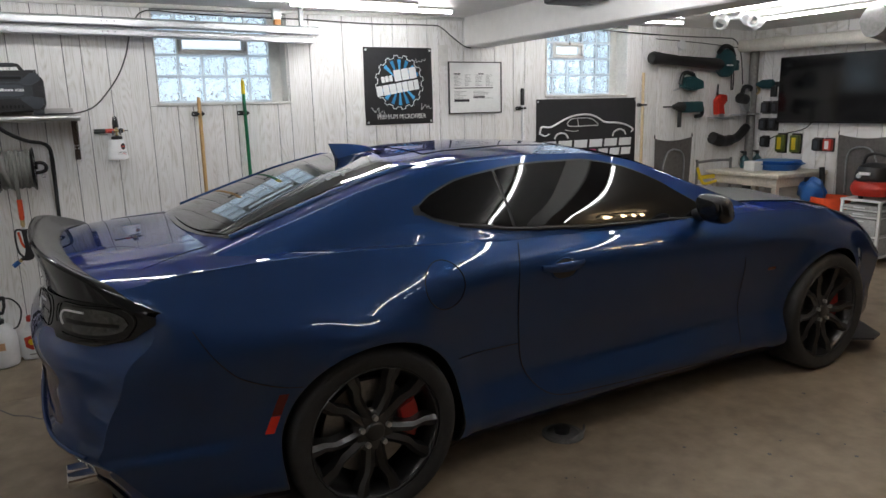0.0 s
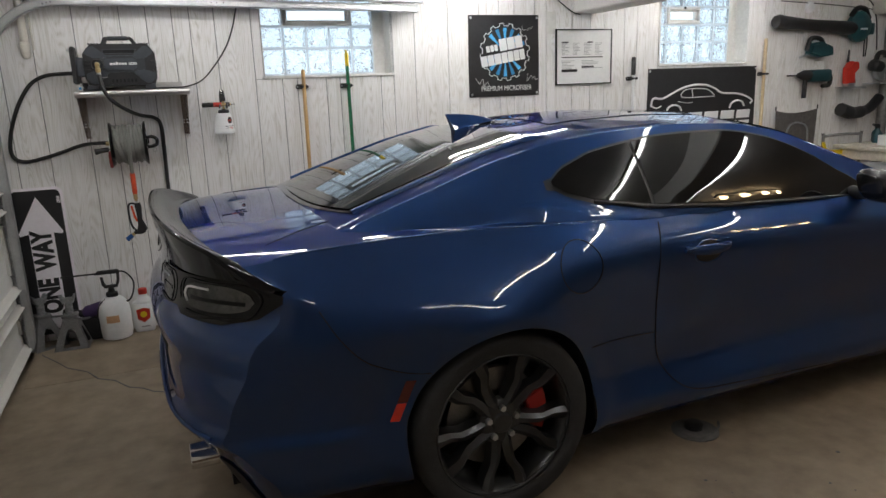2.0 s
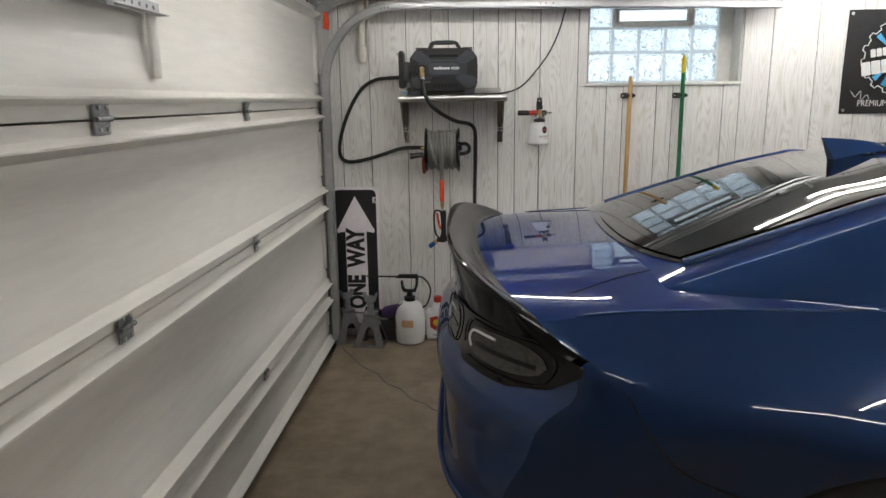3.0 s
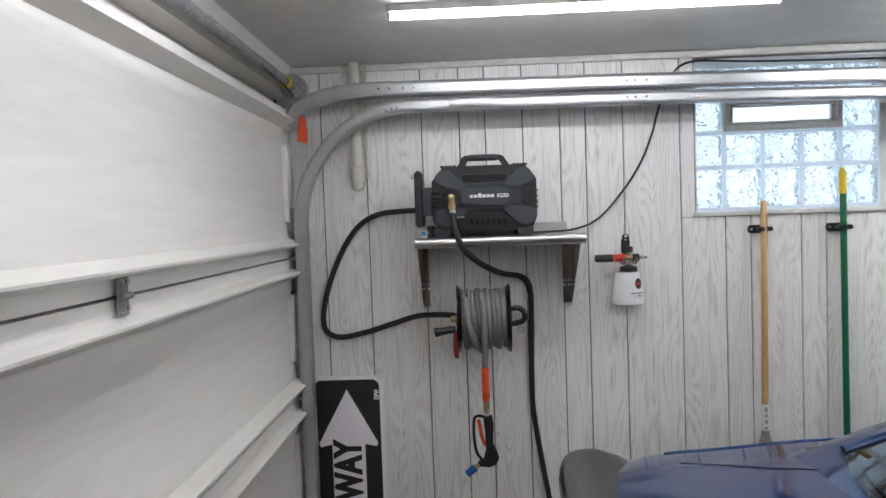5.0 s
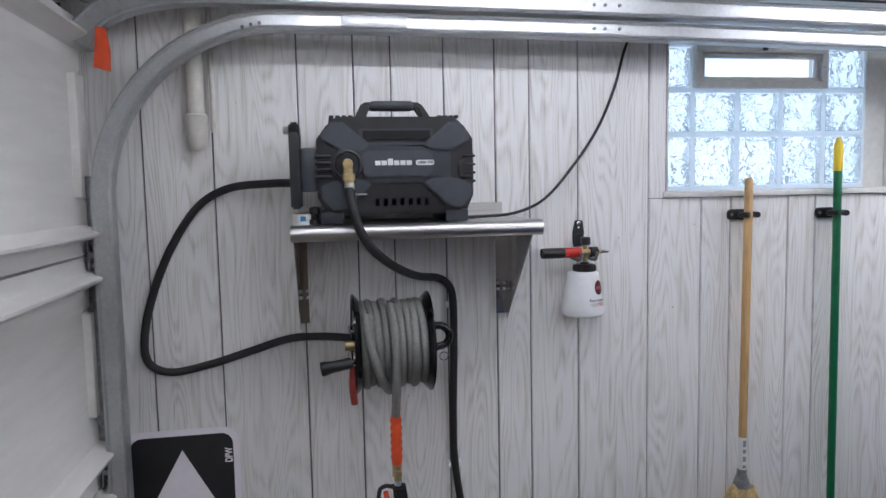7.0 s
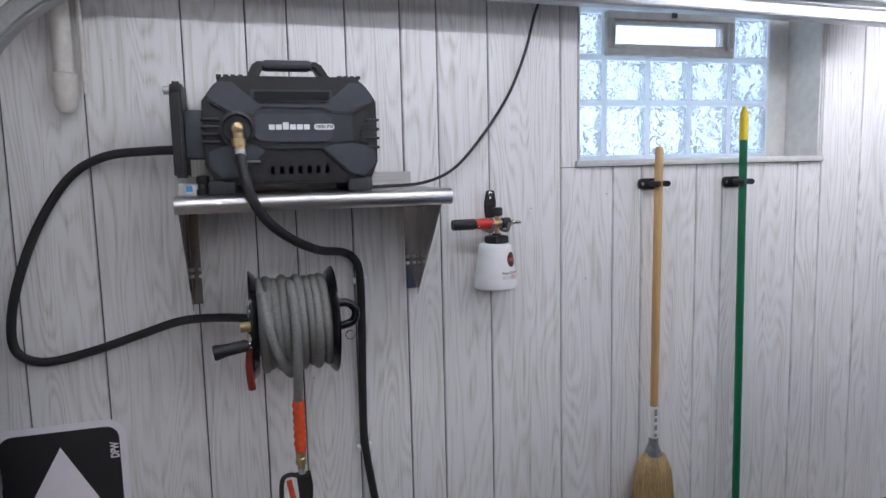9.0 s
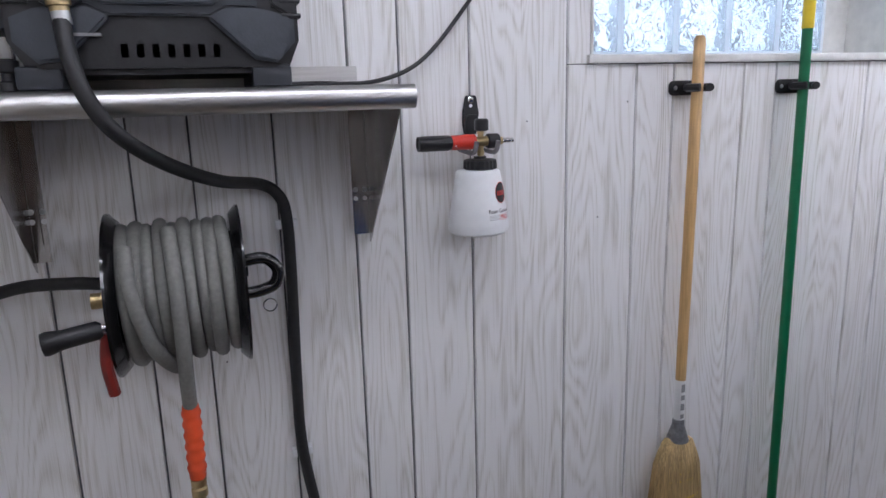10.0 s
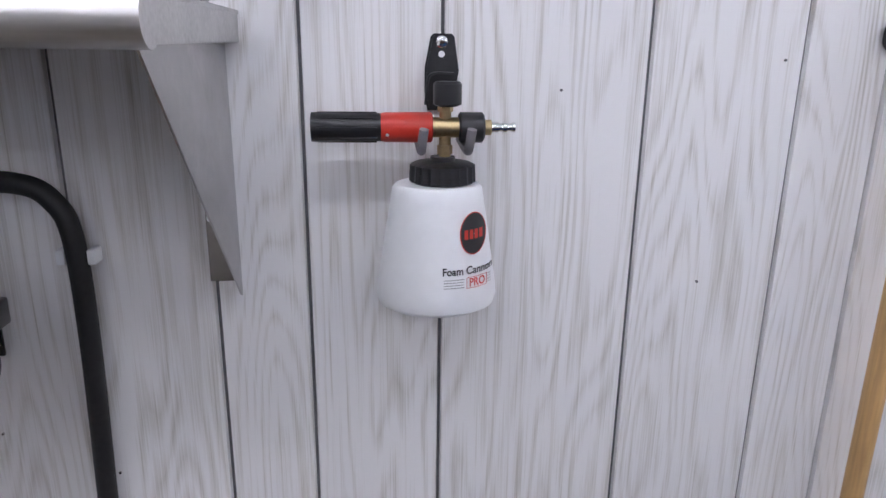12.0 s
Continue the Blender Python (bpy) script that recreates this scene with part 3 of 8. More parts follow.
TZ = CEIL - 0.022
# the tube at x 3.35 from y 3.57 is added to brighten the far wall
for a, b in (((-0.52, 4.2, TZ), (0.60, 4.2, TZ)), ((0.98, 4.29, TZ), (2.18, 4.29, TZ)), ((1.36, 4.47, TZ), (2.55, 4.47, TZ)), ((-0.56, 3.83, TZ), (-0.56, 2.63, TZ)),
             ((5.33, 4.12, TZ), (5.33, 2.92, TZ)), ((3.65, 4.45, TZ), (4.84, 4.45, TZ)), ((4.55, 3.9, TZ), (4.55, 2.7, TZ)),
             # the tube at x -0.62 is added, unseen, to reflect in the bumper corner
             ((-0.62, 1.75, TZ), (-0.62, 0.55, TZ)), ((2.45, 1.3, TZ), (2.45, 2.5, TZ)), ((3.4, 1.1, TZ), (3.4, 2.25, TZ)), ((3.35, 2.32, TZ), (3.35, 3.5, TZ)),
             ((0.3, 2.75, TZ), (1.5, 2.75, TZ)), ((1.8, 2.75, TZ), (2.85, 2.75, TZ)), ((3.35, 3.57, TZ), (3.35, 4.74, TZ)), ((1.0, -0.4, TZ), (2.2, -0.4, TZ)), ((1.75, 0.2, TZ), (1.75, 1.4, TZ))):
    tube_light(a, b)


def spot_bar():
    ob = thing("ceiling_spotlight", "bar of four warm spotlights under the ceiling", "lamp")
    part("bar", box(3.75, 4.45, 1.09, 1.15, CEIL - 0.03, CEIL - 0.001, 0.006), GALV_OLD, ob)
    for x in (3.8, 4.0, 4.2, 4.4):
        part("bulb", lathe([(0.018, 0), (0.024, 0.03), (0.03, 0.05), (0.02, 0.062), (0.001, 0.066)], (x, 1.12, CEIL - 0.031), (0, 0, -1), 16), BULB, ob, "glowing warm bulb")


spot_bar()


# ---- the sectional garage door ----
SEAMS = [0.02, 0.385, 0.955, 1.49, 2.06]


def garage_door():
    ob = thing("garage_door", "white sectional overhead garage door, closed, with galvanised hardware", "garage door", kind="structure")
    y0, y1 = SOUTH_Y + 0.6, WALL_Y - 0.085
    for k, (a, b) in enumerate(zip(SEAMS, SEAMS[1:])):
        x = DOOR_X
        h = b - a
        prof = [(x - 0.045, a + 0.003), (x + 0.014, a + 0.003), (x + 0.016, a + 0.036), (x + 0.05, a + 0.044), (x + 0.06, a + 0.05), (x + 0.06, a + 0.056), (x + 0.05, a + 0.06), (x + 0.014, a + 0.075),
                (x + 0.012, a + 0.122), (x + 0.001, a + 0.137), (x + 0.001, b - 0.137), (x + 0.012, b - 0.122), (x + 0.012, b - 0.08), (x + 0.05, b - 0.062), (x + 0.06, b - 0.056), (x + 0.06, b - 0.05),
                (x + 0.05, b - 0.045), (x + 0.016, b - 0.038), (x + 0.014, b - 0.003), (x - 0.045, b - 0.003)]
        sec = part("section", prism(prof, y0, y1, "xz"), DOOR_WHITE, ob)
        # steel end stile
        part("end_stile", box(x - 0.004, x + 0.02, y1 - 0.06, y1 - 0.002, a + 0.139, b - 0.139, 0.003), DOOR_WHITE, sec)
    # hinges at each seam
    for z in SEAMS[1:-1]:
        for y in (1.2, 2.42, 3.5, y1 - 0.03):
            hg = bmesh.new()
            wdt = 0.036 if y != 3.5 else 0.02
            box(DOOR_X + 0.022, DOOR_X + 0.028, y - wdt, y + wdt, z + 0.006, z + 0.05, 0.002, bm=hg)
            box(DOOR_X + 0.022, DOOR_X + 0.028, y - wdt, y + wdt, z - 0.036, z + 0.0, 0.002, bm=hg)
            rod((DOOR_X + 0.032, y - wdt, z + 0.002), (DOOR_X + 0.032, y + wdt, z + 0.002), 0.007, n=10, bm=hg)
            hinge = part("hinge", hg, GALV_OLD, ob, "dull galvanised hinge")
            for dz in (-0.024, 0.03):
                for dy in (-0.5, 0.5):
                    part("bolt", rod((DOOR_X + 0.028, y + dy * wdt, z + dz), (DOOR_X + 0.034, y + dy * wdt, z + dz), 0.006, n=6), GALV, hinge)
    # top rail and opener bracket
    pr, holes = bmesh.new(), bmesh.new()
    y0b, y1b = 1.7, 2.78
    for z in (1.775, 1.945):
        box(DOOR_X + 0.03, DOOR_X + 0.033, y0b, y1b, z, z + 0.032, bm=pr)
        box(DOOR_X + 0.033, DOOR_X + 0.062, y0b, y1b, z - 0.003, z, bm=pr)
        for i in range(26):
            yy = y0b + 0.02 + i * 0.041
            rod((DOOR_X + 0.0325, yy, z + 0.017), (DOOR_X + 0.0336, yy, z + 0.017), 0.0065, n=8, bm=holes)
    ab = part("angle_bar", pr, GALV_TRACK, ob, "perforated galvanised angle iron")
    for z in (1.79, 1.83, 1.87, 1.91, 1.95):
        rod((DOOR_X + 0.0655, 2.4475, z), (DOOR_X + 0.0666, 2.4475, z), 0.0065, n=8, bm=holes)
    part("bar_holes", holes, GROOVE, ab)
    part("angle_post", box(DOOR_X + 0.06, DOOR_X + 0.066, 2.43, 2.465, 1.76, 2.0, 0.001), GALV_TRACK, ab)
    pts = [(DOOR_X + 0.08, 2.46, 1.93), (DOOR_X + 0.09, 2.58, 1.9), (DOOR_X + 0.1, 2.67, 1.92), (DOOR_X + 0.12, 2.7, 2.0), (DOOR_X + 0.14, 2.71, 2.1), (DOOR_X + 0.2, 2.71, 2.19)]
    arm = bmesh.new()
    path = smooth_path(pts, 6)
    vs = []
    for i, p in enumerate(path):
        d = (path[min(i + 1, len(path) - 1)] - path[max(i - 1, 0)]).normalized()
        side = Vector((0, -d.z, d.y)).normalized() * 0.016
        vs.append([arm.verts.new(p + o) for o in (-side - Vector((0.003, 0, 0)), -side + Vector((0.003, 0, 0)), side + Vector((0.003, 0, 0)), side - Vector((0.003, 0, 0)))])
    for a, b in zip(vs, vs[1:]):
        for k in range(4):
            arm.faces.new((a[k], a[(k + 1) % 4], b[(k + 1) % 4], b[k]))
    arm.faces.new(vs[0]); arm.faces.new(vs[-1][::-1])
    part("opener_arm", arm, ARM_STEEL, ab, "curved steel opener arm")
    part("reinforcing_post", box(DOOR_X + 0.017, DOOR_X + 0.03, 2.72, 2.77, 1.6, 1.99, 0.003), DOOR_WHITE, ob)
    # torsion shaft and cable drum
    sh = part("torsion_shaft", rod((DOOR_X + 0.06, SOUTH_Y + 0.5, 2.13), (DOOR_X + 0.06, y1 - 0.02, 2.13), 0.017, n=14), GALV_OLD, ob)
    part("cable_drum", lathe([(0.02, 0), (0.045, 0.004), (0.045, 0.012), (0.034, 0.016), (0.034, 0.045), (0.048, 0.05), (0.048, 0.058), (0.02, 0.064)], (DOOR_X + 0.06, y1 - 0.1, 2.13), (0, 1, 0), 20), GALV_OLD, sh)
    part("collar", rod((DOOR_X + 0.06, y1 - 0.2, 2.13), (DOOR_X + 0.06, y1 - 0.17, 2.13), 0.022, n=14), YELLOW, sh)
    part("cable", tube([(DOOR_X + 0.066, y1 - 0.07, 2.09), (DOOR_X + 0.068, y1 - 0.5, 2.118), (DOOR_X + 0.068, y1 - 2.6, 2.16)], 0.003, n=6, steps=3), BLACK_PL, sh)
    for z in (1.545, 1.465, 1.01, 0.905, 0.44, 0.36, 2.0):
        part("roller_bracket", box(DOOR_X + 0.03, DOOR_X + 0.075, y1 - 0.045, y1 + 0.012, z - 0.02, z + 0.02, 0.004), GALV_OLD, ob)
    part("bottom_seal", box(DOOR_X - 0.04, DOOR_X + 0.012, y0, y1, 0.002, 0.022, 0.006), RUBBER, ob)


garage_door()


def door_track():
    ob = thing("door_track", "pair of galvanised garage door tracks, curved from the wall to the ceiling", "track", kind="structure")
    yc, x0 = 4.78, DOOR_X + 0.066

    def channel(path, w=0.03, d=0.02):
        """A C-shaped rail along a path in the plane of the wall."""
        bm = bmesh.new()
        rows = []
        P = [Vector((p[0], 0, p[1])) for p in path]
        for i, p in enumerate(P):
            d0 = (P[min(i + 1, len(P) - 1)] - P[max(i - 1, 0)]).normalized()
            nrm = Vector((-d0.z, 0, d0.x))
            prof = [(-w, d), (-w, -d), (-w + 0.005, -d - 0.002), (-w + 0.011, -d), (w - 0.011, -d), (w - 0.005, -d - 0.002), (w, -d), (w, d), (w - 0.003, d), (w - 0.003, -d + 0.003), (-w + 0.003, -d + 0.003), (-w + 0.003, d)]
            rows.append([bm.verts.new((p + nrm * a) + Vector((0, yc + b, 0))) for a, b in prof])
        n = len(rows[0])
        for a, b in zip(rows, rows[1:]):
            for k in range(n):
                bm.faces.new((a[k], a[(k + 1) % n], b[(k + 1) % n], b[k]))
        bm.faces.new(rows[0]); bm.faces.new(rows[-1][::-1])
        return bm

    low = [(x0, 0.05), (x0, 0.8), (x0, 1.6)] + [(x0 + 0.43 - 0.43 * math.cos(radians(a)), 1.615 + 0.43 * math.sin(radians(a))) for a in range(0, 91, 5)] + [(0.3, 2.04), (1.60, 2.018)]
    part("track", channel(low, 0.023), GALV_TRACK, ob, smooth=False)
    up = [(x0 - 0.03, 1.985), (x0 - 0.012, 2.022), (x0 + 0.02, 2.052), (x0 + 0.065, 2.076), (x0 + 0.12, 2.093), (x0 + 0.18, 2.103), (x0 + 0.26, 2.108), (0.3, 2.1), (1.645, 2.08)]
    part("track", channel(up, 0.027), GALV_TRACK, ob, smooth=False)
    part("splice_plate", box(-0.36, -0.2, yc - 0.028, yc - 0.024, 2.03, 2.058, 0.001), GALV_TRACK, ob)
    part("flag_bracket", box(DOOR_X + 0.02, DOOR_X + 0.08, yc + 0.024, yc + 0.03, 1.5, 1.68, 0.002), GALV_OLD, ob)
    part("track_angle", box(DOOR_X + 0.005, DOOR_X + 0.045, yc + 0.03, WALL_Y - 0.007, 0.05, 1.5, 0.002), GALV_OLD, ob)
    bm = bmesh.new()
    for x, z in ((-0.62, 2.108), (-0.58, 2.108), (-0.53, 2.107), (-0.49, 2.107), (0.29, 2.1), (0.32, 2.1), (0.36, 2.1), (0.29, 2.04), (0.32, 2.04), (0.36, 2.04), (1.5, 2.082), (1.54, 2.082), (-0.575, 2.032), (-0.595, 2.026), (-0.555, 2.036)):
        rod((x, yc - 0.0245, z), (x, yc - 0.021, z), 0.0045, n=8, bm=bm)
    part("bolt_holes", bm, GROOVE, ob)
    hang = bmesh.new()
    box(1.52, 1.545, yc - 0.01, yc + 0.02, 2.1, CEIL - 0.001, bm=hang)
    part("hanger_strap", hang, GALV_OLD, ob)
    solid("orange_tag", prism([(-0.924, 1.925), (-0.888, 1.915), (-0.886, 1.96), (-0.893, 2.012), (-0.915, 2.016), (-0.919, 1.97)], 4.735, 4.738, "xz"), ORANGE, "orange fabric tag hanging from the door track", "tag")


door_track()


def wall_pipe():
    ob = thing("drain_pipe", "cream painted pipe with an elbow, fixed to the wall", "pipe", kind="structure")
    part("pipe", rod((-0.73, 4.885, 1.8), (-0.73, 4.885, CEIL - 0.001), 0.021, n=18), PVC, ob)
    part("elbow", lathe([(0.022, 0.0), (0.027, 0.004), (0.027, 0.04), (0.025, 0.05), (0.024, 0.075), (0.016, 0.09), (0.001, 0.094)], (-0.73, 4.885, 1.835), (0, 0, -1), 18), PVC, ob)
    part("conduit", rod((-0.692, 4.905, 1.79), (-0.692, 4.905, CEIL - 0.001), 0.006, n=8), PVC, ob)


wall_pipe()
# ---- the car ----
def curve(table, kernel=21):
    xs, ys = np.array([p[0] for p in table]), np.array([p[1] for p in table])
    t = np.linspace(xs[0], xs[-1], 600)
    y = np.interp(t, xs, ys)
    k = kernel
    y = np.convolve(np.pad(y, k // 2, mode="reflect", reflect_type="odd"), np.ones(k) / k, "valid")
    y = np.convolve(np.pad(y, k // 2, mode="reflect", reflect_type="odd"), np.ones(k) / k, "valid")
    return lambda x: float(np.interp(x, t, y))


CAR_L, R_AXLE, F_AXLE = 4.80, 1.10, 3.911
c_width = curve([(0, 0.875), (0.15, 0.895), (0.4, 0.915), (0.75, 0.935), (1.10, 0.95), (1.45, 0.945), (1.8, 0.925), (2.4, 0.915), (3.2, 0.92), (3.9, 0.945), (4.25, 0.925), (4.5, 0.89), (4.8, 0.84)])
c_shoulder = curve([(0, 0.995), (0.3, 1.015), (0.7, 1.03), (1.1, 1.035), (1.6, 1.01), (2.3, 0.985), (3.0, 0.975), (3.45, 0.965), (3.9, 0.935), (4.25, 0.87), (4.55, 0.78), (4.8, 0.66)])
c_centre = curve([(0, 1.04), (0.1, 1.05), (0.35, 1.065), (0.65, 1.08), (1.2, 1.1), (3.0, 1.05), (3.4, 1.035), (3.9, 0.99), (4.3, 0.92), (4.6, 0.82), (4.8, 0.68)])
c_inset_hip = curve([(0.0, 0.13), (0.05, 0.075), (0.1, 0.03), (0.17, 0.02), (0.22, 0.03), (0.32, 0.045), (0.45, 0.035), (0.58, 0.013), (0.66, 0.002), (0.71, 0.0), (0.76, 0.008), (0.81, 0.024), (0.86, 0.047), (0.91, 0.076), (0.96, 0.108), (1.0, 0.138)], 21)
c_inset_soft = curve([(0.0, 0.13), (0.05, 0.075), (0.1, 0.03), (0.17, 0.02), (0.22, 0.035), (0.32, 0.06), (0.45, 0.052), (0.58, 0.032), (0.7, 0.016), (0.8, 0.003), (0.86, 0.003), (0.9, 0.012), (0.95, 0.045), (0.975, 0.068), (1.0, 0.1)], 31)
Z_LOW = 0.15


def smooth01(t):
    t = max(0.0, min(1.0, t))
    return t * t * (3 - 2 * t)


def body_side(x, z):
    """Half width of the body at a station and height."""
    u = (z - Z_LOW) / (c_shoulder(x) - Z_LOW)
    f = max(smooth01((x - 1.0) / 0.44), smooth01((0.5 - x) / 0.45))
    y = c_width(x) - c_inset_hip(u) * (1 - f) - c_inset_soft(u) * f
    for ax in (R_AXLE, F_AXLE):
        r = math.hypot(x - ax, z - 0.345)
        y += 0.022 * math.exp(-((r - 0.385) / 0.07) ** 2)
    # hip over the rear wheel
    y += 0.02 * math.exp(-((x - 1.05) / 0.4) ** 2) * math.exp(-((z - 0.78) / 0.16) ** 2)
    # waist before the hip, and the swell behind it
    y += 0.022 * smooth01((1.75 - x) / 0.5) * smooth01((x + 0.4) / 1.5) * math.exp(-((z - 0.78) / 0.2) ** 2)
    y -= 0.012 * math.exp(-((x - 1.95) / 0.25) ** 2) * math.exp(-((z - 0.75) / 0.2) ** 2)
    # low lip of the rear bumper
    y += 0.02 * math.exp(-((z - 0.42) / (0.02 if z > 0.42 else 0.06)) ** 2) * smooth01((0.66 - x) / 0.2)
    # scallop in the door
    zc = 0.40 + 0.05 * (x - 2.2)
    y -= 0.022 * math.exp(-((x - 2.45) / 0.62) ** 2) * math.exp(-((z - zc) / (0.075 if z < zc else 0.15)) ** 2)
    return y


c_tail = curve([(0.15, 0.2), (0.28, 0.13), (0.40, 0.05), (0.45, 0.005), (0.5, 0.035), (0.66, 0.03), (0.74, 0.0), (0.78, 0.004), (0.83, 0.05), (0.98, 0.075), (1.06, 0.065)], 17)


def end_shift(x, y, z):
    """Rounds the tail and the nose in plan and in profile."""
    t = y / 0.95
    if x < 0.9:
        f = (1 - x / 0.9) ** 2
        tail = c_tail(z)
        k = 0.65 + 0.35 * smooth01((z - 0.5) / 0.35)
        return f * (k * (0.09 * t * t + 0.36 * abs(t) ** 5) + tail)
    if x > 3.9:
        f = ((x - 3.9) / 0.9) ** 2
        nose = np.interp(z, [0.15, 0.3, 0.6, 0.8, 1.0], [0.12, 0.02, 0.0, 0.06, 0.15])
        return -f * (0.2 * t * t + 0.2 * abs(t) ** 5 + nose)
    return 0.0


def bend(x, y, z):
    return Vector((x + end_shift(x, y, z) - R_AXLE, y, z))


def side_point(x, z, out=0.0, s=-1):
    return bend(x, s * (body_side(x, z) + out), z)


def deck_point(x, t, out=0.0):
    """Top of the body: t from -1 (near side) to 1."""
    zs, zc = c_shoulder(x), c_centre(x)
    ys = body_side(x, zs)
    z = zs + (zc - zs) * (1 - abs(t) ** 2.6) + out
    return bend(x, t * ys, z)


def tail_point(y, z, out=0.0):
    """The rear face."""
    p = bend(0.0, y, z)
    return Vector((p.x - out, p.y, p.z))


g_roof = curve([(0.58, 1.075), (0.72, 1.125), (0.95, 1.20), (1.2, 1.278), (1.45, 1.333), (1.7, 1.362), (2.05, 1.372), (2.4, 1.358), (2.65, 1.31), (2.95, 1.2), (3.25, 1.085), (3.42, 1.03)])
g_base = curve([(0.58, 0.70), (0.8, 0.755), (1.1, 0.80), (1.5, 0.825), (1.9, 0.83), (2.5, 0.825), (3.0, 0.80), (3.42, 0.72)])
g_top = curve([(0.58, 0.66), (0.9, 0.65), (1.2, 0.625), (1.5, 0.605), (1.8, 0.60), (2.4, 0.60), (2.8, 0.64), (3.2, 0.70), (3.42, 0.715)])


w_ledge = curve([(0.5, 0.37), (1.3, 0.36), (1.4, 0.32), (1.45, 0.25), (1.55, 0.17), (1.8, 0.08), (2.1, 0.04), (3.5, 0.03)])


def cabin_point(x, v, out=0.0, s=-1):
    """v 0 to 1: up the side; 1 to 2: over the roof to the middle."""
    zb, zr = c_shoulder(x) - 0.02, g_roof(x)
    yb, yt = g_base(x), g_top(x)
    crown = min(0.045, 0.6 * max(zr - zb, 0.0))
    ze = zr - crown
    if v <= 1:
        y = yb + (yt - yb) * (v ** 1.25)
        z = zb + (ze - zb) * v ** 0.94
        y += 0.016 * smooth01((w_ledge(x) - v) / 0.06) * smooth01((x - 1.2) / 0.15) * smooth01((2.0 - x) / 0.3) * smooth01(v / 0.06 + 0.3)
        n = Vector((0, 1, 0.35)).normalized()
    else:
        t = v - 1
        y = yt * (1 - t)
        z = ze + crown * (1 - (1 - t) ** 2.2)
        n = Vector((-0.12 if x < 1.4 else 0.1, 0.2 * (1 - t), 1)).normalized()
    # soften the rail
    return Vector((x - R_AXLE, s * (y + n.y * out), z + n.z * out))


def seam(points, parent, r=0.0034, material=None, name="panel_gap"):
    return part(name, tube(points, r, n=6, steps=4), material or GROOVE_BLACK, parent)


CALIPER = mat("red_caliper_paint", (0.36, 0.015, 0.012), 0.3, vary=0.1)
GROOVE_BLACK = mat("panel_gap_shadow", (0.004, 0.004, 0.005), 0.8, vary=0)


def patch(F, us, lo, hi, nv=8, bm=None):
    """A patch of the surface F between two curves over u."""
    bm = bm or bmesh.new()
    g = [[bm.verts.new(F(u, lo(u) + (hi(u) - lo(u)) * j / nv)) for j in range(nv + 1)] for u in us]
    for i in range(len(us) - 1):
        for j in range(nv):
            bm.faces.new((g[i][j], g[i + 1][j], g[i + 1][j + 1], g[i][j + 1]))
    return bm


def table(points):
    xs, ys = [p[0] for p in points], [p[1] for p in points]
    return lambda u: float(np.interp(u, xs, ys))


def span(a, b, n):
    return [a + (b - a) * i / n for i in range(n + 1)]


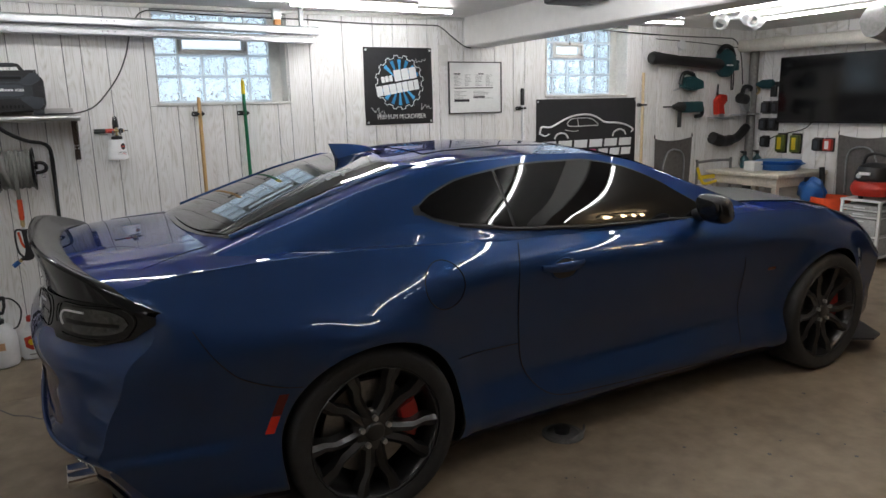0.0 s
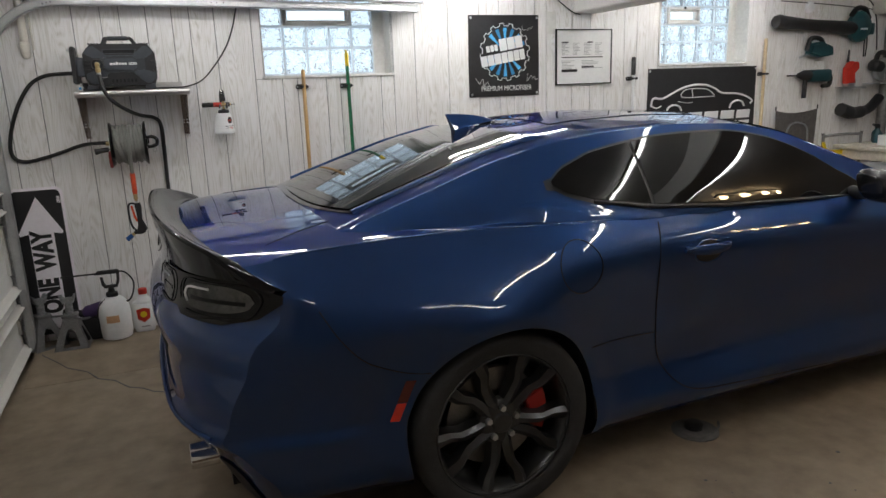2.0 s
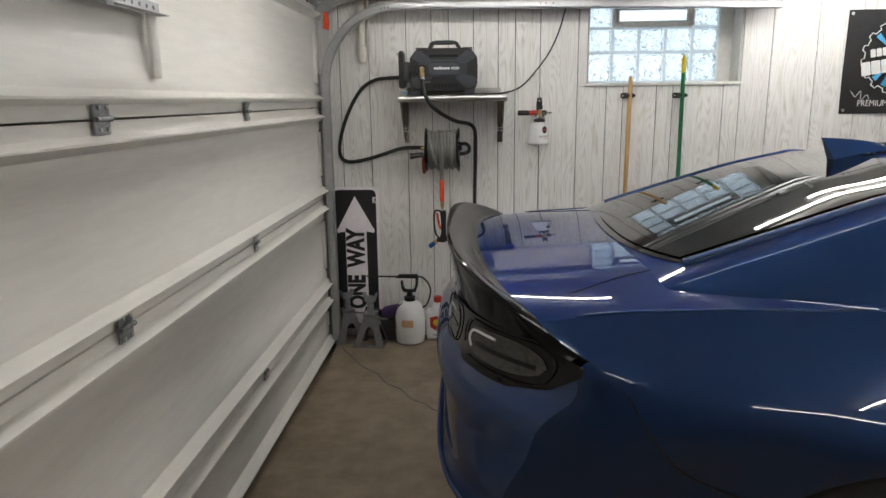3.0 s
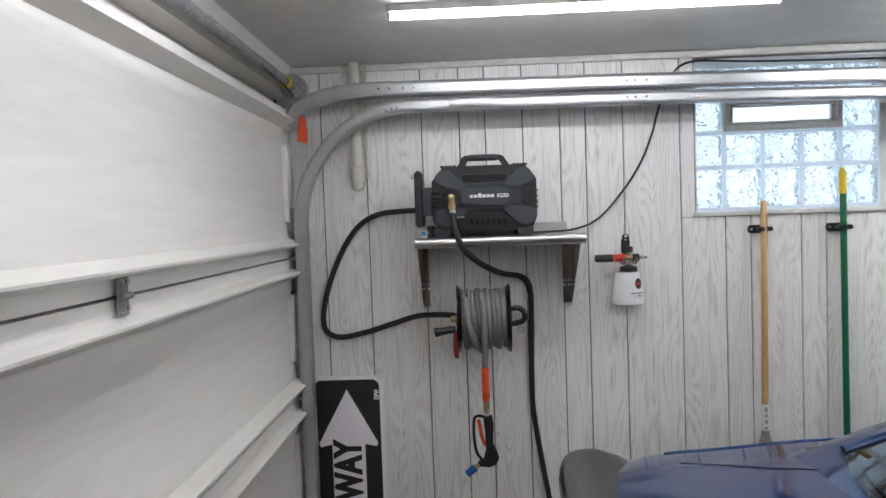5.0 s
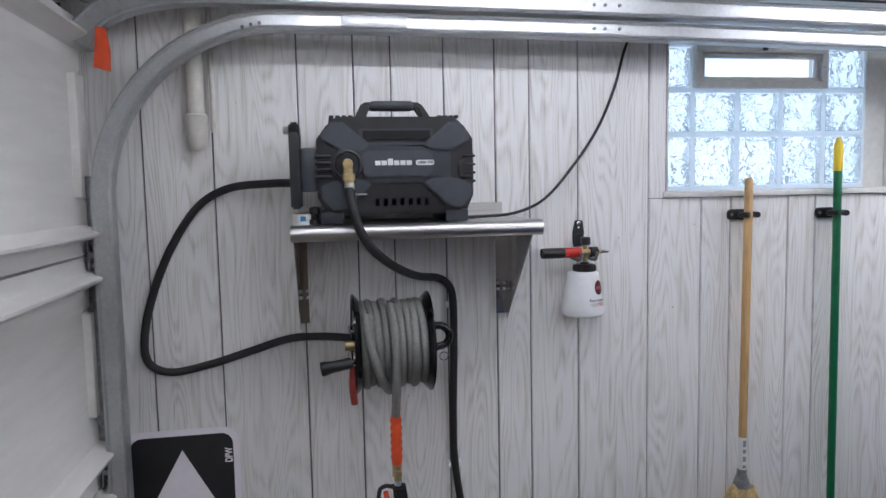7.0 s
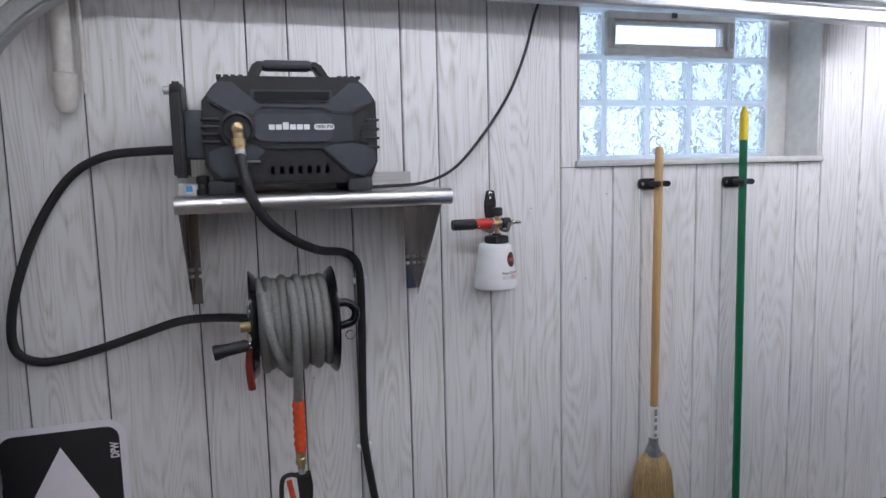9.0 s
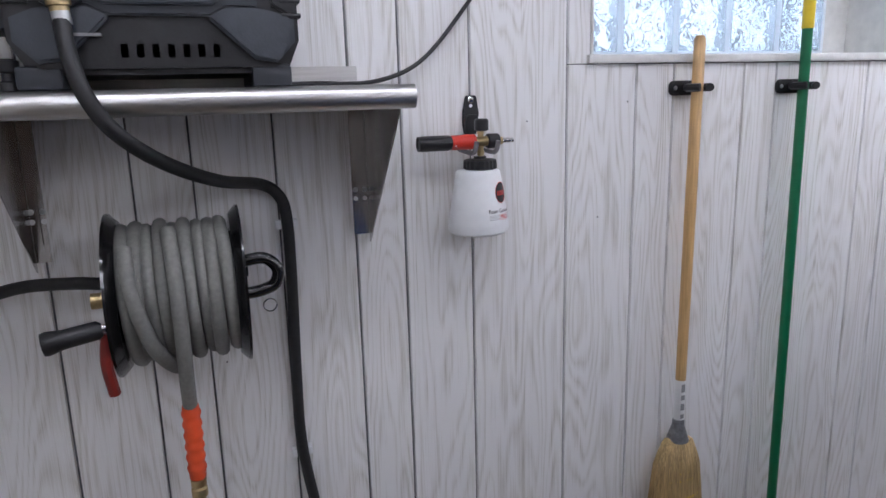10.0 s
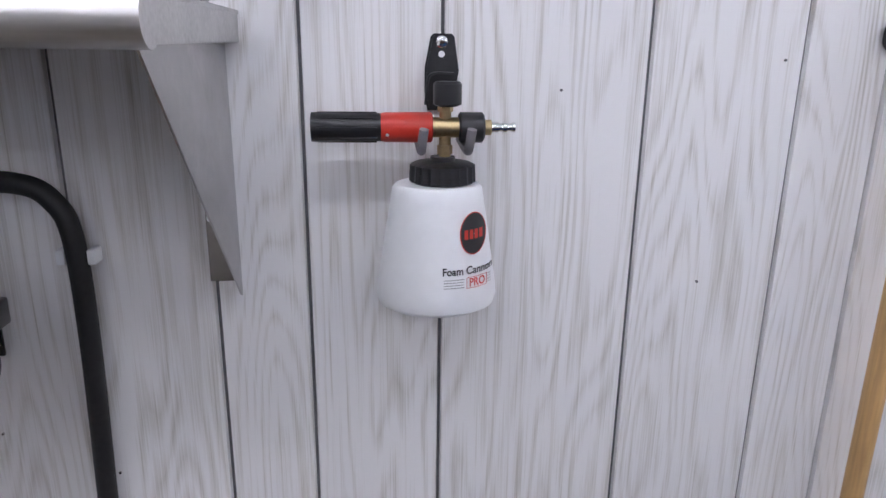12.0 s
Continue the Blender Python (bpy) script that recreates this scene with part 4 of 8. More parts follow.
def wheel(parent, x, s, name="wheel"):
    """A ten-spoke wheel; s = -1 for the near side. The axle runs along y."""
    w = thing(name, "", "")
    for k in ("label", "category"):
        if k in w:
            del w[k]
    w.parent = parent
    w.matrix_basis = pose(x - R_AXLE, s * 0.80, 0.345)
    o = s  # outward
    R = 0.345
    prof = [(0.262, 0.125), (0.275, 0.135), (0.31, 0.142), (0.328, 0.136), (0.339, 0.12), (0.345, 0.09), (0.345, -0.09), (0.338, -0.125), (0.31, -0.14), (0.27, -0.13), (0.255, -0.12), (0.255, 0.12)]
    bm = bmesh.new()
    n = 64
    loops = [[bm.verts.new((r * math.cos(2 * math.pi * i / n), o * h, r * math.sin(2 * math.pi * i / n))) for i in range(n)] for r, h in prof]
    loops.append(loops[0])
    for p, q in zip(loops, loops[1:]):
        for i in range(n):
            bm.faces.new((p[i], p[(i + 1) % n], q[(i + 1) % n], q[i]))
    part("tyre", bm, TYRE, w, "low-profile black tyre")
    prof = [(0.262, 0.132), (0.266, 0.128), (0.258, 0.118), (0.245, 0.1), (0.238, 0.05), (0.236, -0.11), (0.25, -0.12), (0.255, 0.1)]
    bm = bmesh.new()
    loops = [[bm.verts.new((r * math.cos(2 * math.pi * i / n), o * h, r * math.sin(2 * math.pi * i / n))) for i in range(n)] for r, h in prof]
    loops.append(loops[0])
    for p, q in zip(loops, loops[1:]):
        for i in range(n):
            bm.faces.new((p[i], p[(i + 1) % n], q[(i + 1) % n], q[i]))
    rim = part("rim", bm, WHEEL, w, "black alloy rim")
    for k in range(5):
        sp = bmesh.new()
        for sg in (-1, 1):
            # each spoke forks into two blades towards the rim
            secs = []
            for r, off, wd, h0, h1 in ((0.045, 0.018, 0.022, 0.05, 0.098), (0.10, 0.022, 0.023, 0.05, 0.104), (0.155, 0.032, 0.022, 0.052, 0.111), (0.195, 0.058, 0.023, 0.06, 0.118), (0.25, 0.071, 0.030, 0.07, 0.124)):
                c = sg * off
                secs.append([sp.verts.new((r, o * h, c + d)) for d, h in ((-wd, h0), (-wd * 0.85, h1 - 0.012), (sg * wd * 0.15, h1), (wd * 0.85, h1 - 0.012), (wd, h0))])
            for a, b in zip(secs, secs[1:]):
                for q in range(5):
                    sp.faces.new((a[q], a[(q + 1) % 5], b[(q + 1) % 5], b[q]))
            sp.faces.new(secs[0]); sp.faces.new(secs[-1][::-1])
        bmesh.ops.transform(sp, matrix=Matrix.Rotation(radians(90 + 72 * k), 4, "Y"), verts=sp.verts)
        part("spoke", sp, WHEEL, rim)
        a = radians(90 + 72 * k)
        part("wheel_nut", rod((0.057 * math.cos(a), o * 0.08, 0.057 * math.sin(a)), (0.057 * math.cos(a), o * 0.112, 0.057 * math.sin(a)), 0.0125, 0.011, n=6), GALV, rim)
    part("hub", lathe([(0.085, 0), (0.085, 0.03), (0.075, 0.038), (0.04, 0.042), (0.036, 0.05), (0.03, 0.053), (0.001, 0.053)], (0, o * 0.055, 0), (0, o, 0), 30), WHEEL, rim)
    part("brake_disc", lathe([(0.185, 0), (0.185, 0.028), (0.1, 0.028), (0.1, 0)], (0, o * 0.005, 0), (0, o, 0), 40), DISC, w)
    cal = bmesh.new()
    prism(arc(0, 0, 0.205, -24, 24, 10) + arc(0, 0, 0.125, 24, -24, 10), o * -0.01, o * 0.062, "xz", 0.006, bm=cal)
    part("brake_caliper", cal, CALIPER, w, "red brake caliper")
    return w


def build_car():
    car = thing("car", "dark blue sports coupe with tinted windows and black wheels", "car", (0.90, 3.15, 0), 0.7)
    # lower body
    xs = span(0.0, CAR_L, 190)
    nz = 66
    holes = [(R_AXLE, 0.345, 0.378), (F_AXLE, 0.345, 0.375)]
    for s, nm in ((-1, "body_side"), (1, "body_side")):
        bm = bmesh.new()
        g = []
        for x in xs:
            zs = c_shoulder(x)
            rowv = []
            for j in range(nz + 1):
                z = Z_LOW + (zs - Z_LOW) * j / nz
                px, pz = x, z
                for hx, hz, hr in holes:
                    d = math.hypot(px - hx, pz - hz)
                    if abs(d - hr) < 0.017 and d > 1e-6:
                        px, pz = hx + (px - hx) * hr / d, hz + (pz - hz) * hr / d
                rowv.append((px, pz, bm.verts.new(side_point(px, max(pz, Z_LOW), 0, s))))
            g.append(rowv)
        for i in range(len(xs) - 1):
            for j in range(nz):
                q = (g[i][j], g[i + 1][j], g[i + 1][j + 1], g[i][j + 1])
                cx, cz = sum(p[0] for p in q) / 4, sum(p[1] for p in q) / 4
                if any(math.hypot(cx - hx, cz - hz) < hr - 0.002 for hx, hz, hr in holes):
                    continue
                bm.faces.new([p[2] for p in q])
        bmesh.ops.delete(bm, geom=[v for v in bm.verts if not v.link_faces], context="VERTS")
        part(nm, bm, PAINT, car)
    # top of the body: boot lid, cowl and wings
    ts = [math.copysign(abs(t) ** 0.8, t) for t in span(-1, 1, 48)]
    part("upper_body", sheet(lambda x, t: deck_point(x, t), xs, ts), PAINT, car)
    # tail and nose faces
    zs0 = c_shoulder(0)

    def tail_grid(u, w):
        z = Z_LOW + (1.035 - Z_LOW) * w
        y = body_side(0, min(z, zs0)) if z < zs0 else body_side(0, zs0) * (max(0.0, 1 - (z - zs0) / (c_centre(0) - zs0))) ** (1 / 2.6)
        return tail_point(u * y, z)

    part("rear_bumper", sheet(tail_grid, span(-1, 1, 48), span(0, 1, 44)), PAINT, car)

    def nose_grid(u, w):
        zt = c_centre(CAR_L)
        z = Z_LOW + (zt - 0.004 - Z_LOW) * w
        zs = c_shoulder(CAR_L)
        y = body_side(CAR_L, min(z, zs)) if z < zs else body_side(CAR_L, zs) * (max(0.0, 1 - (z - zs) / (zt - zs))) ** (1 / 2.6)
        return bend(CAR_L, u * y, z)

    part("front_bumper", sheet(nose_grid, span(-1, 1, 30), span(0, 1, 24)), BLACK_PL, car)
    part("floor_pan", box(0.2 - R_AXLE, 4.6 - R_AXLE, -0.55, 0.55, 0.152, 0.2), BLACK_PL, car)
    for s in (-1, 1):
        part("sill_skirt", sheet(lambda x, w: bend(x, s * (body_side(x, Z_LOW) + 0.006 - 0.1 * w), Z_LOW + 0.012 - 0.015 * w), span(1.5, 3.5, 20), [0, 0.3, 1]), BLACK_PL, car)
        for ax in (R_AXLE, F_AXLE):
            liner = bmesh.new()
            sheet(lambda a, w: (ax - R_AXLE + 0.385 * math.cos(a), s * (0.45 + w * (body_side(ax + 0.385 * math.cos(a), max(Z_LOW, 0.345 + 0.385 * math.sin(a))) - 0.02 - 0.45)), 0.345 + 0.385 * math.sin(a)), span(radians(-28), radians(208), 24), [0, 0.5, 1], bm=liner)
            r = [liner.verts.new((ax - R_AXLE + 0.385 * math.cos(a), s * 0.45, 0.345 + 0.385 * math.sin(a))) for a in span(radians(-28), radians(208), 24)]
            liner.faces.new(r)
            part("wheel_arch_liner", liner, BLACK_PL, car)
    # cabin shell
    us = span(0.58, 3.42, 110)
    for s in (-1, 1):
        part("roof_side", sheet(lambda x, v: cabin_point(x, v, 0, s), us, span(0, 1, 40) + [1 + k / 14 for k in range(1, 15)]), PAINT, car)
    # glass
    lo = table([(1.40, 0.50), (1.45, 0.38), (1.55, 0.28), (1.8, 0.17), (2.2, 0.12), (3.0, 0.1), (3.07, 0.12)])
    hi = table([(1.40, 0.54), (1.46, 0.66), (1.6, 0.78), (1.9, 0.87), (2.3, 0.9), (2.55, 0.86), (2.78, 0.72), (2.95, 0.45), (3.07, 0.13)])
    for s in (-1, 1):
        def F(o):
            return lambda x, v: cabin_point(x, v, o, s)
        fr = part("window_surround", patch(F(0.004), span(1.375, 3.09, 50), lambda x: lo(x) - 0.05, lambda x: hi(x) + 0.025, 8), BLACK_PL, car)
        part("quarter_window", patch(F(0.008), span(1.405, 1.80, 18), lo, hi, 8), CAR_GLASS, car, "tinted quarter window")
        part("door_window", patch(F(0.008), span(1.815, 3.065, 30), lo, hi, 8), CAR_GLASS, car, "tinted door window")
        part("belt_moulding", tube([cabin_point(x, lo(x) - 0.03, 0.008, s) for x in span(1.55, 3.04, 14)], 0.006, n=8, steps=2), BLACK_PL, car)

    def back(x, t, o):
        # t -1..1 across; the glass narrows towards its base corners
        v = 2 - abs(t)
        return cabin_point(x, v, o, -1 if t < 0 else 1)

    def rear(w, t, o, a):
        x0 = a + 0.17 * abs(t) ** 2.6
        return back(x0 + (1.44 - 0.03 * (a > 0.59) - x0) * w, t, o)

    part("rear_window_surround", sheet(lambda w, t: rear(w, t * 0.83, 0.003, 0.585), span(0, 1, 20), span(-1, 1, 36)), GLOSS_BLACK, car)
    part("rear_window", sheet(lambda w, t: rear(w, t * 0.79, 0.008, 0.605), span(0, 1, 24), span(-1, 1, 40)), CAR_GLASS, car, "tinted rear window")
    for s in (-1, 1):
        part("window_rail", tube([rear(w, s * 0.85, 0.0, 0.585) for w in span(0.0, 1, 14)] + [back(1.5, s * 0.86, -0.012)], 0.015, n=10, steps=2), PAINT, car)
    part("windscreen", sheet(lambda x, t: back(x, t * 0.95, 0.006), span(2.62, 3.39, 20), span(-1, 1, 30)), CAR_GLASS, car, "tinted windscreen")
    # hood
    part("hood", sheet(lambda x, t: deck_point(x, t * 0.80, 0.006 + 0.012 * math.exp(-((abs(t) - 0.45) / 0.12) ** 2) * smooth01((4.4 - x) / 0.5)), span(3.38, 4.62, 30), span(-1, 1, 30)), HOOD_WRAP, car, "satin black hood")
    # spoiler round the boot lid
    sp = bmesh.new()
    rows = []
    for t in span(-1, 1, 60):
        at = abs(t)
        y = 0.868 * t
        q = abs(y) / 0.95
        sweep = 0.07 + 0.09 * q * q + 0.36 * q ** 5
        k = 1 - 0.3 * at ** 12
        drop = 0.05 * smooth01((at - 0.84) / 0.16)
        rise = 0.058 * (1 - at ** 5) + 0.006 - drop
        zb = 1.04 - 0.085 * at ** 3.5
        prof = [(sweep + 0.085, zb + 0.006 - drop), (sweep + 0.045, zb + 0.016 - drop), (sweep + 0.008, zb + 0.012 + rise * 0.75), (sweep - 0.022, zb + rise + 0.014), (sweep - 0.03, zb + rise + 0.014), (sweep - 0.033, zb + rise + 0.006), (sweep - 0.012, zb - 0.02), (sweep - 0.004, zb - 0.075 * k), (sweep + 0.1, zb - 0.07 * k)]
        rows.append([sp.verts.new((px - R_AXLE, y, pz)) for px, pz in prof])
    n = len(rows[0])
    for a, b in zip(rows, rows[1:]):
        for k in range(n):
            sp.faces.new((a[k], a[(k + 1) % n], b[(k + 1) % n], b[k]))
    lip = {v: j for r in rows for j, v in enumerate(r)}
    for e in sp.edges:
        if lip[e.verts[0]] == lip[e.verts[1]] and lip[e.verts[0]] in (3, 4, 5, 7):
            e.smooth = False
    sp.faces.new(rows[0]); sp.faces.new(rows[-1][::-1])
    part("spoiler", sp, CARBON, car, "black carbon-look wickerbill spoiler")
    # tail lamps, two cells a side in one smoked housing
    for s in (-1, 1):
        zl = table([(0.28, 0.89), (0.33, 0.845), (0.46, 0.835), (0.54, 0.845), (0.58, 0.825), (0.76, 0.82), (0.84, 0.845), (0.885, 0.9)])
        zh = table([(0.28, 0.93), (0.34, 0.955), (0.8, 0.96), (0.885, 0.92)])

        def TP(o):
            def f(y, z):
                p = tail_point(s * y, z, o)
                p.y += s * o * smooth01((y - 0.78) / 0.12)
                return p
            return f
        lamp = part("tail_lamp", patch(TP(0.012), span(0.28, 0.883, 30), zl, zh, 8), SMOKE, car, "smoked tail lamp")
        for a, b in ((0.315, 0.52), (0.575, 0.845)):
            f = TP(0.017)
            c, d = 0.846, 0.946
            m = 0.03
            rim = [f(a + m, c), f((a + b) / 2, c - 0.006), f(b - m, c), f(b - 0.004, c + 0.03), f(b, d - 0.03), f(b - m, d), f((a + b) / 2, d), f(a + m, d), f(a, d - 0.03), f(a + 0.004, c + 0.03)]
            part("lamp_rim", tube(rim, 0.0024, n=8, steps=5, closed=True), SMOKE, lamp)
            mid, half = (a + b) / 2, (b - a) / 2 - 0.012
            part("lamp_bowl", patch(TP(0.0145), span(mid - half, mid + half, 24), lambda y: 0.897 - 0.043 * max(0.0, 1 - (abs(y - mid) / half) ** 3) ** 0.5, lambda y: 0.897 + 0.043 * max(0.0, 1 - (abs(y - mid) / half) ** 3) ** 0.5, 6), LAMP_BOWL, lamp, "dark grey reflector bowl")
            # guide runs up the cell's edge, its pale colour painting the highlight there
            part("light_guide", tube([f(a + 0.045, c + 0.03), f(a + 0.03, c + 0.05), f(a + 0.045, d - 0.026), f(a + 0.1, d - 0.022), f(a + 0.135, d - 0.022)], 0.0038, n=8, steps=5), REFLECTOR_GREY, lamp, "pale light guide")
            part("lamp_element", patch(TP(0.0165), span(a + 0.06, b - 0.03, 8), lambda y: 0.884, lambda y: 0.896, 2), SMOKE, lamp)
        # exhaust tips
        for dy in (0.0, 0.066):
            y = s * (0.58 + dy)
            tip = lathe([(0.026, 0), (0.028, 0.002), (0.028, 0.09), (0.024, 0.09), (0.024, 0.01)], (0.07 - R_AXLE, y, 0.33), (1, 0, 0), 20)
            part("exhaust_tip", tip, CHROME, car, "bright exhaust tip")
        part("diffuser_fin", box(0.12 - R_AXLE, 0.3 - R_AXLE, s * 0.2, s * 0.205, 0.13, 0.26), BLACK_PL, car)
    part("diffuser", sheet(lambda y, z: tail_point(y, z, 0.008), span(-0.74, 0.74, 24), span(0.155, 0.34, 6)), BLACK_PL, car)
    part("plate_recess", sheet(lambda y, z: tail_point(y, z, 0.006), span(-0.27, 0.27, 10), span(0.5, 0.68, 6)), BLACK_PL, car)
    part("bumper_crease", tube([tail_point(y, 0.46, 0.004) for y in span(-0.78, 0.78, 20)], 0.007, n=8, steps=1), PAINT, car)
    # gaps between the panels
    for s in (-1, 1):
        P = lambda x, z: side_point(x, z, 0.0016, s)
        seam([P(1.80, 0.985), P(1.768, 0.93), P(1.755, 0.84), P(1.765, 0.7), P(1.779, 0.594), P(1.80, 0.48), P(1.835, 0.40), P(1.90, 0.325), P(2.0, 0.282), P(2.2, 0.265), P(2.6, 0.245), P(3.0, 0.228), P(3.15, 0.24), P(3.2, 0.3)], car, 0.0022)
        seam([P(3.2, 0.3), P(3.2, 0.5), P(3.18, 0.75), P(3.15, 0.95)], car, 0.0014)
        seam([P(1.465, 0.567), P(1.6, 0.566), P(1.779, 0.557)], car, 0.0018)
        seam([P(0.30, 0.86), P(0.42, 0.77), P(0.54, 0.69), P(0.64, 0.648), P(0.74, 0.618), P(0.815, 0.61)], car, 0.0018)
        ring = [P(1.39 + 0.087 * math.cos(a), 0.887 + 0.09 * math.sin(a)) for a in span(0, 2 * math.pi, 32)]
        part("fuel_door_gap", tube(ring, 0.002, n=6, steps=1), GROOVE_BLACK, car)
        part("shoulder_edge", tube([side_point(x, c_shoulder(x), -0.005, s) - Vector((0, 0, 0.001)) for x in span(0.22, 1.75, 40)], 0.006, n=10, steps=1), PAINT, car)
        # handle
        hd = bmesh.new()
        rows = []
        for t in span(0, 1, 12):
            x = 1.875 + 0.225 * t
            o = 0.008 + 0.034 * math.sin(math.pi * min(1, max(0, t))) ** 0.6
            hgt = 0.013 + 0.009 * math.sin(math.pi * t)
            c = side_point(x, 0.878, o, s)
            rows.append([hd.verts.new(c + Vector((0, s * 0.009 * math.cos(q * math.pi / 4), hgt * math.sin(q * math.pi / 4)))) for q in range(8)])
        for a, b in zip(rows, rows[1:]):
            for q in range(8):
                hd.faces.new((a[q], a[(q + 1) % 8], b[(q + 1) % 8], b[q]))
        hd.faces.new(rows[0]); hd.faces.new(rows[-1][::-1])
        part("door_handle", hd, PAINT, car)
        # flat black oval stands in for the shade inside the body-coloured cup
        cup = sheet(lambda a, r: side_point(2.0 + r * 0.07 * math.cos(a), 0.858 + r * 0.045 * math.sin(a), 0.0012, s), span(0, 2 * math.pi, 20), [0.05, 0.5, 1])
        part("handle_cup", cup, BLACK_PL, car)
        part("handle_cup_rim", tube([side_point(2.0 + 0.07 * math.cos(a), 0.858 + 0.045 * math.sin(a), 0.0, s) for a in span(0, 2 * math.pi, 24)], 0.004, n=8, steps=1), PAINT, car)
        # mirror
        mb = bmesh.new()
        bmesh.ops.create_uvsphere(mb, u_segments=20, v_segments=12, radius=1.0)
        for v in mb.verts:
            x, y, z = v.co
            x *= 0.5 if x < 0 else 1.0
            box_y, box_z = math.copysign(abs(y) ** 0.65, y), math.copysign(abs(z) ** 0.65, z)
            v.co = (2.845 - R_AXLE + 0.085 * x - 0.012 * box_z, s * (0.965 + 0.088 * box_y - 0.012 * box_z), 1.043 + 0.07 * box_z)
        mir = part("wing_mirror", mb, BLACK_MET, car, "gloss black wing mirror")
        part("mirror_arm", rod((2.92 - R_AXLE, s * 0.8, 0.99), (2.87 - R_AXLE, s * 0.93, 1.0), 0.03, 0.022, 12), BLACK_PL, mir)
        part("mirror_glass", sheet(lambda a, r: (2.811 - R_AXLE - 0.0015, s * (0.97 + r * 0.068 * math.cos(a)), 1.045 + r * 0.055 * math.sin(a)), span(0, 2 * math.pi, 20), [0.02, 0.6, 1]), GLOSS_BLACK, mir)
        # side marker and reflector at the rear bumper
        mk = patch(lambda z, u: side_point(0.688 + 0.4 * (z - 0.451) + u, z, 0.004, s), span(0.513, 0.592, 6), lambda z: -0.018, lambda z: 0.018, 3)
        part("side_marker", mk, DARK_RED, car, "dark red side marker")
        mk = patch(lambda z, u: side_point(0.688 + 0.4 * (z - 0.451) + u, z, 0.004, s), span(0.447, 0.511, 6), lambda z: -0.018, lambda z: 0.016, 3)
        part("side_reflector", mk, REFLECTOR, car, "bright red side reflector")
        bd = patch(lambda x, z: side_point(x, z, 0.003, s), span(3.375, 3.435, 4), lambda x: 0.658, lambda x: 0.674, 2)
        part("badge", bd, DARK_RED, car, "small red and black badge")
        part("front_splitter", prism([(4.1 - R_AXLE, s * 0.86), (4.3 - R_AXLE, s * 0.99), (4.42 - R_AXLE, s * 0.96), (4.75 - R_AXLE, s * 0.5), (4.76 - R_AXLE, 0), (4.1 - R_AXLE, 0)], 0.118, 0.13, "xy"), BLACK_PL, car)
    # rear fin aerial
    fin = bmesh.new()
    secs = []
    for t in span(0, 1, 10):
        x = 1.34 + 0.2 * t
        h = 0.07 * (1 - t) ** 0.75 + 0.002
        w = 0.024 + 0.012 * t
        z = g_roof(x) + 0.008
        secs.append([fin.verts.new((x - 0.03 * (h / 0.062) * k - R_AXLE, sgn * w * (1 - 0.82 * k), z + h * k)) for k, sgn in ((0, -1), (0.5, -1), (1, -1), (1, 1), (0.5, 1), (0, 1))])
    for a, b in zip(secs, secs[1:]):
        for k in range(6):
            fin.faces.new((a[k], a[(k + 1) % 6], b[(k + 1) % 6], b[k]))
    fin.faces.new(secs[0]); fin.faces.new(secs[-1][::-1])
    part("roof_fin", fin, PAINT, car)
    part("third_brake_light", sheet(lambda x, t: back(x, t * 0.22, 0.005), span(1.5, 1.54, 3), span(-1, 1, 8)), SMOKE, car)
    part("roof_panel", sheet(lambda x, t: back(x, t * 0.6, 0.003), span(1.62, 2.5, 16), span(-1, 1, 16)), PAINT, car)
    lid = [deck_point(x, t, 0.001) for x, t in ((0.3, -0.84), (0.5, -0.72), (0.6, -0.66), (0.62, -0.6), (0.6, 0.0), (0.62, 0.6), (0.6, 0.66), (0.5, 0.72), (0.3, 0.84))]
    seam(lid, car, 0.0012)
    for x in (R_AXLE, F_AXLE):
        for s in (-1, 1):
            wheel(car, x, s)
    return car


build_car()
# ---- the washing corner ----
FACE = WALL_Y - 0.006


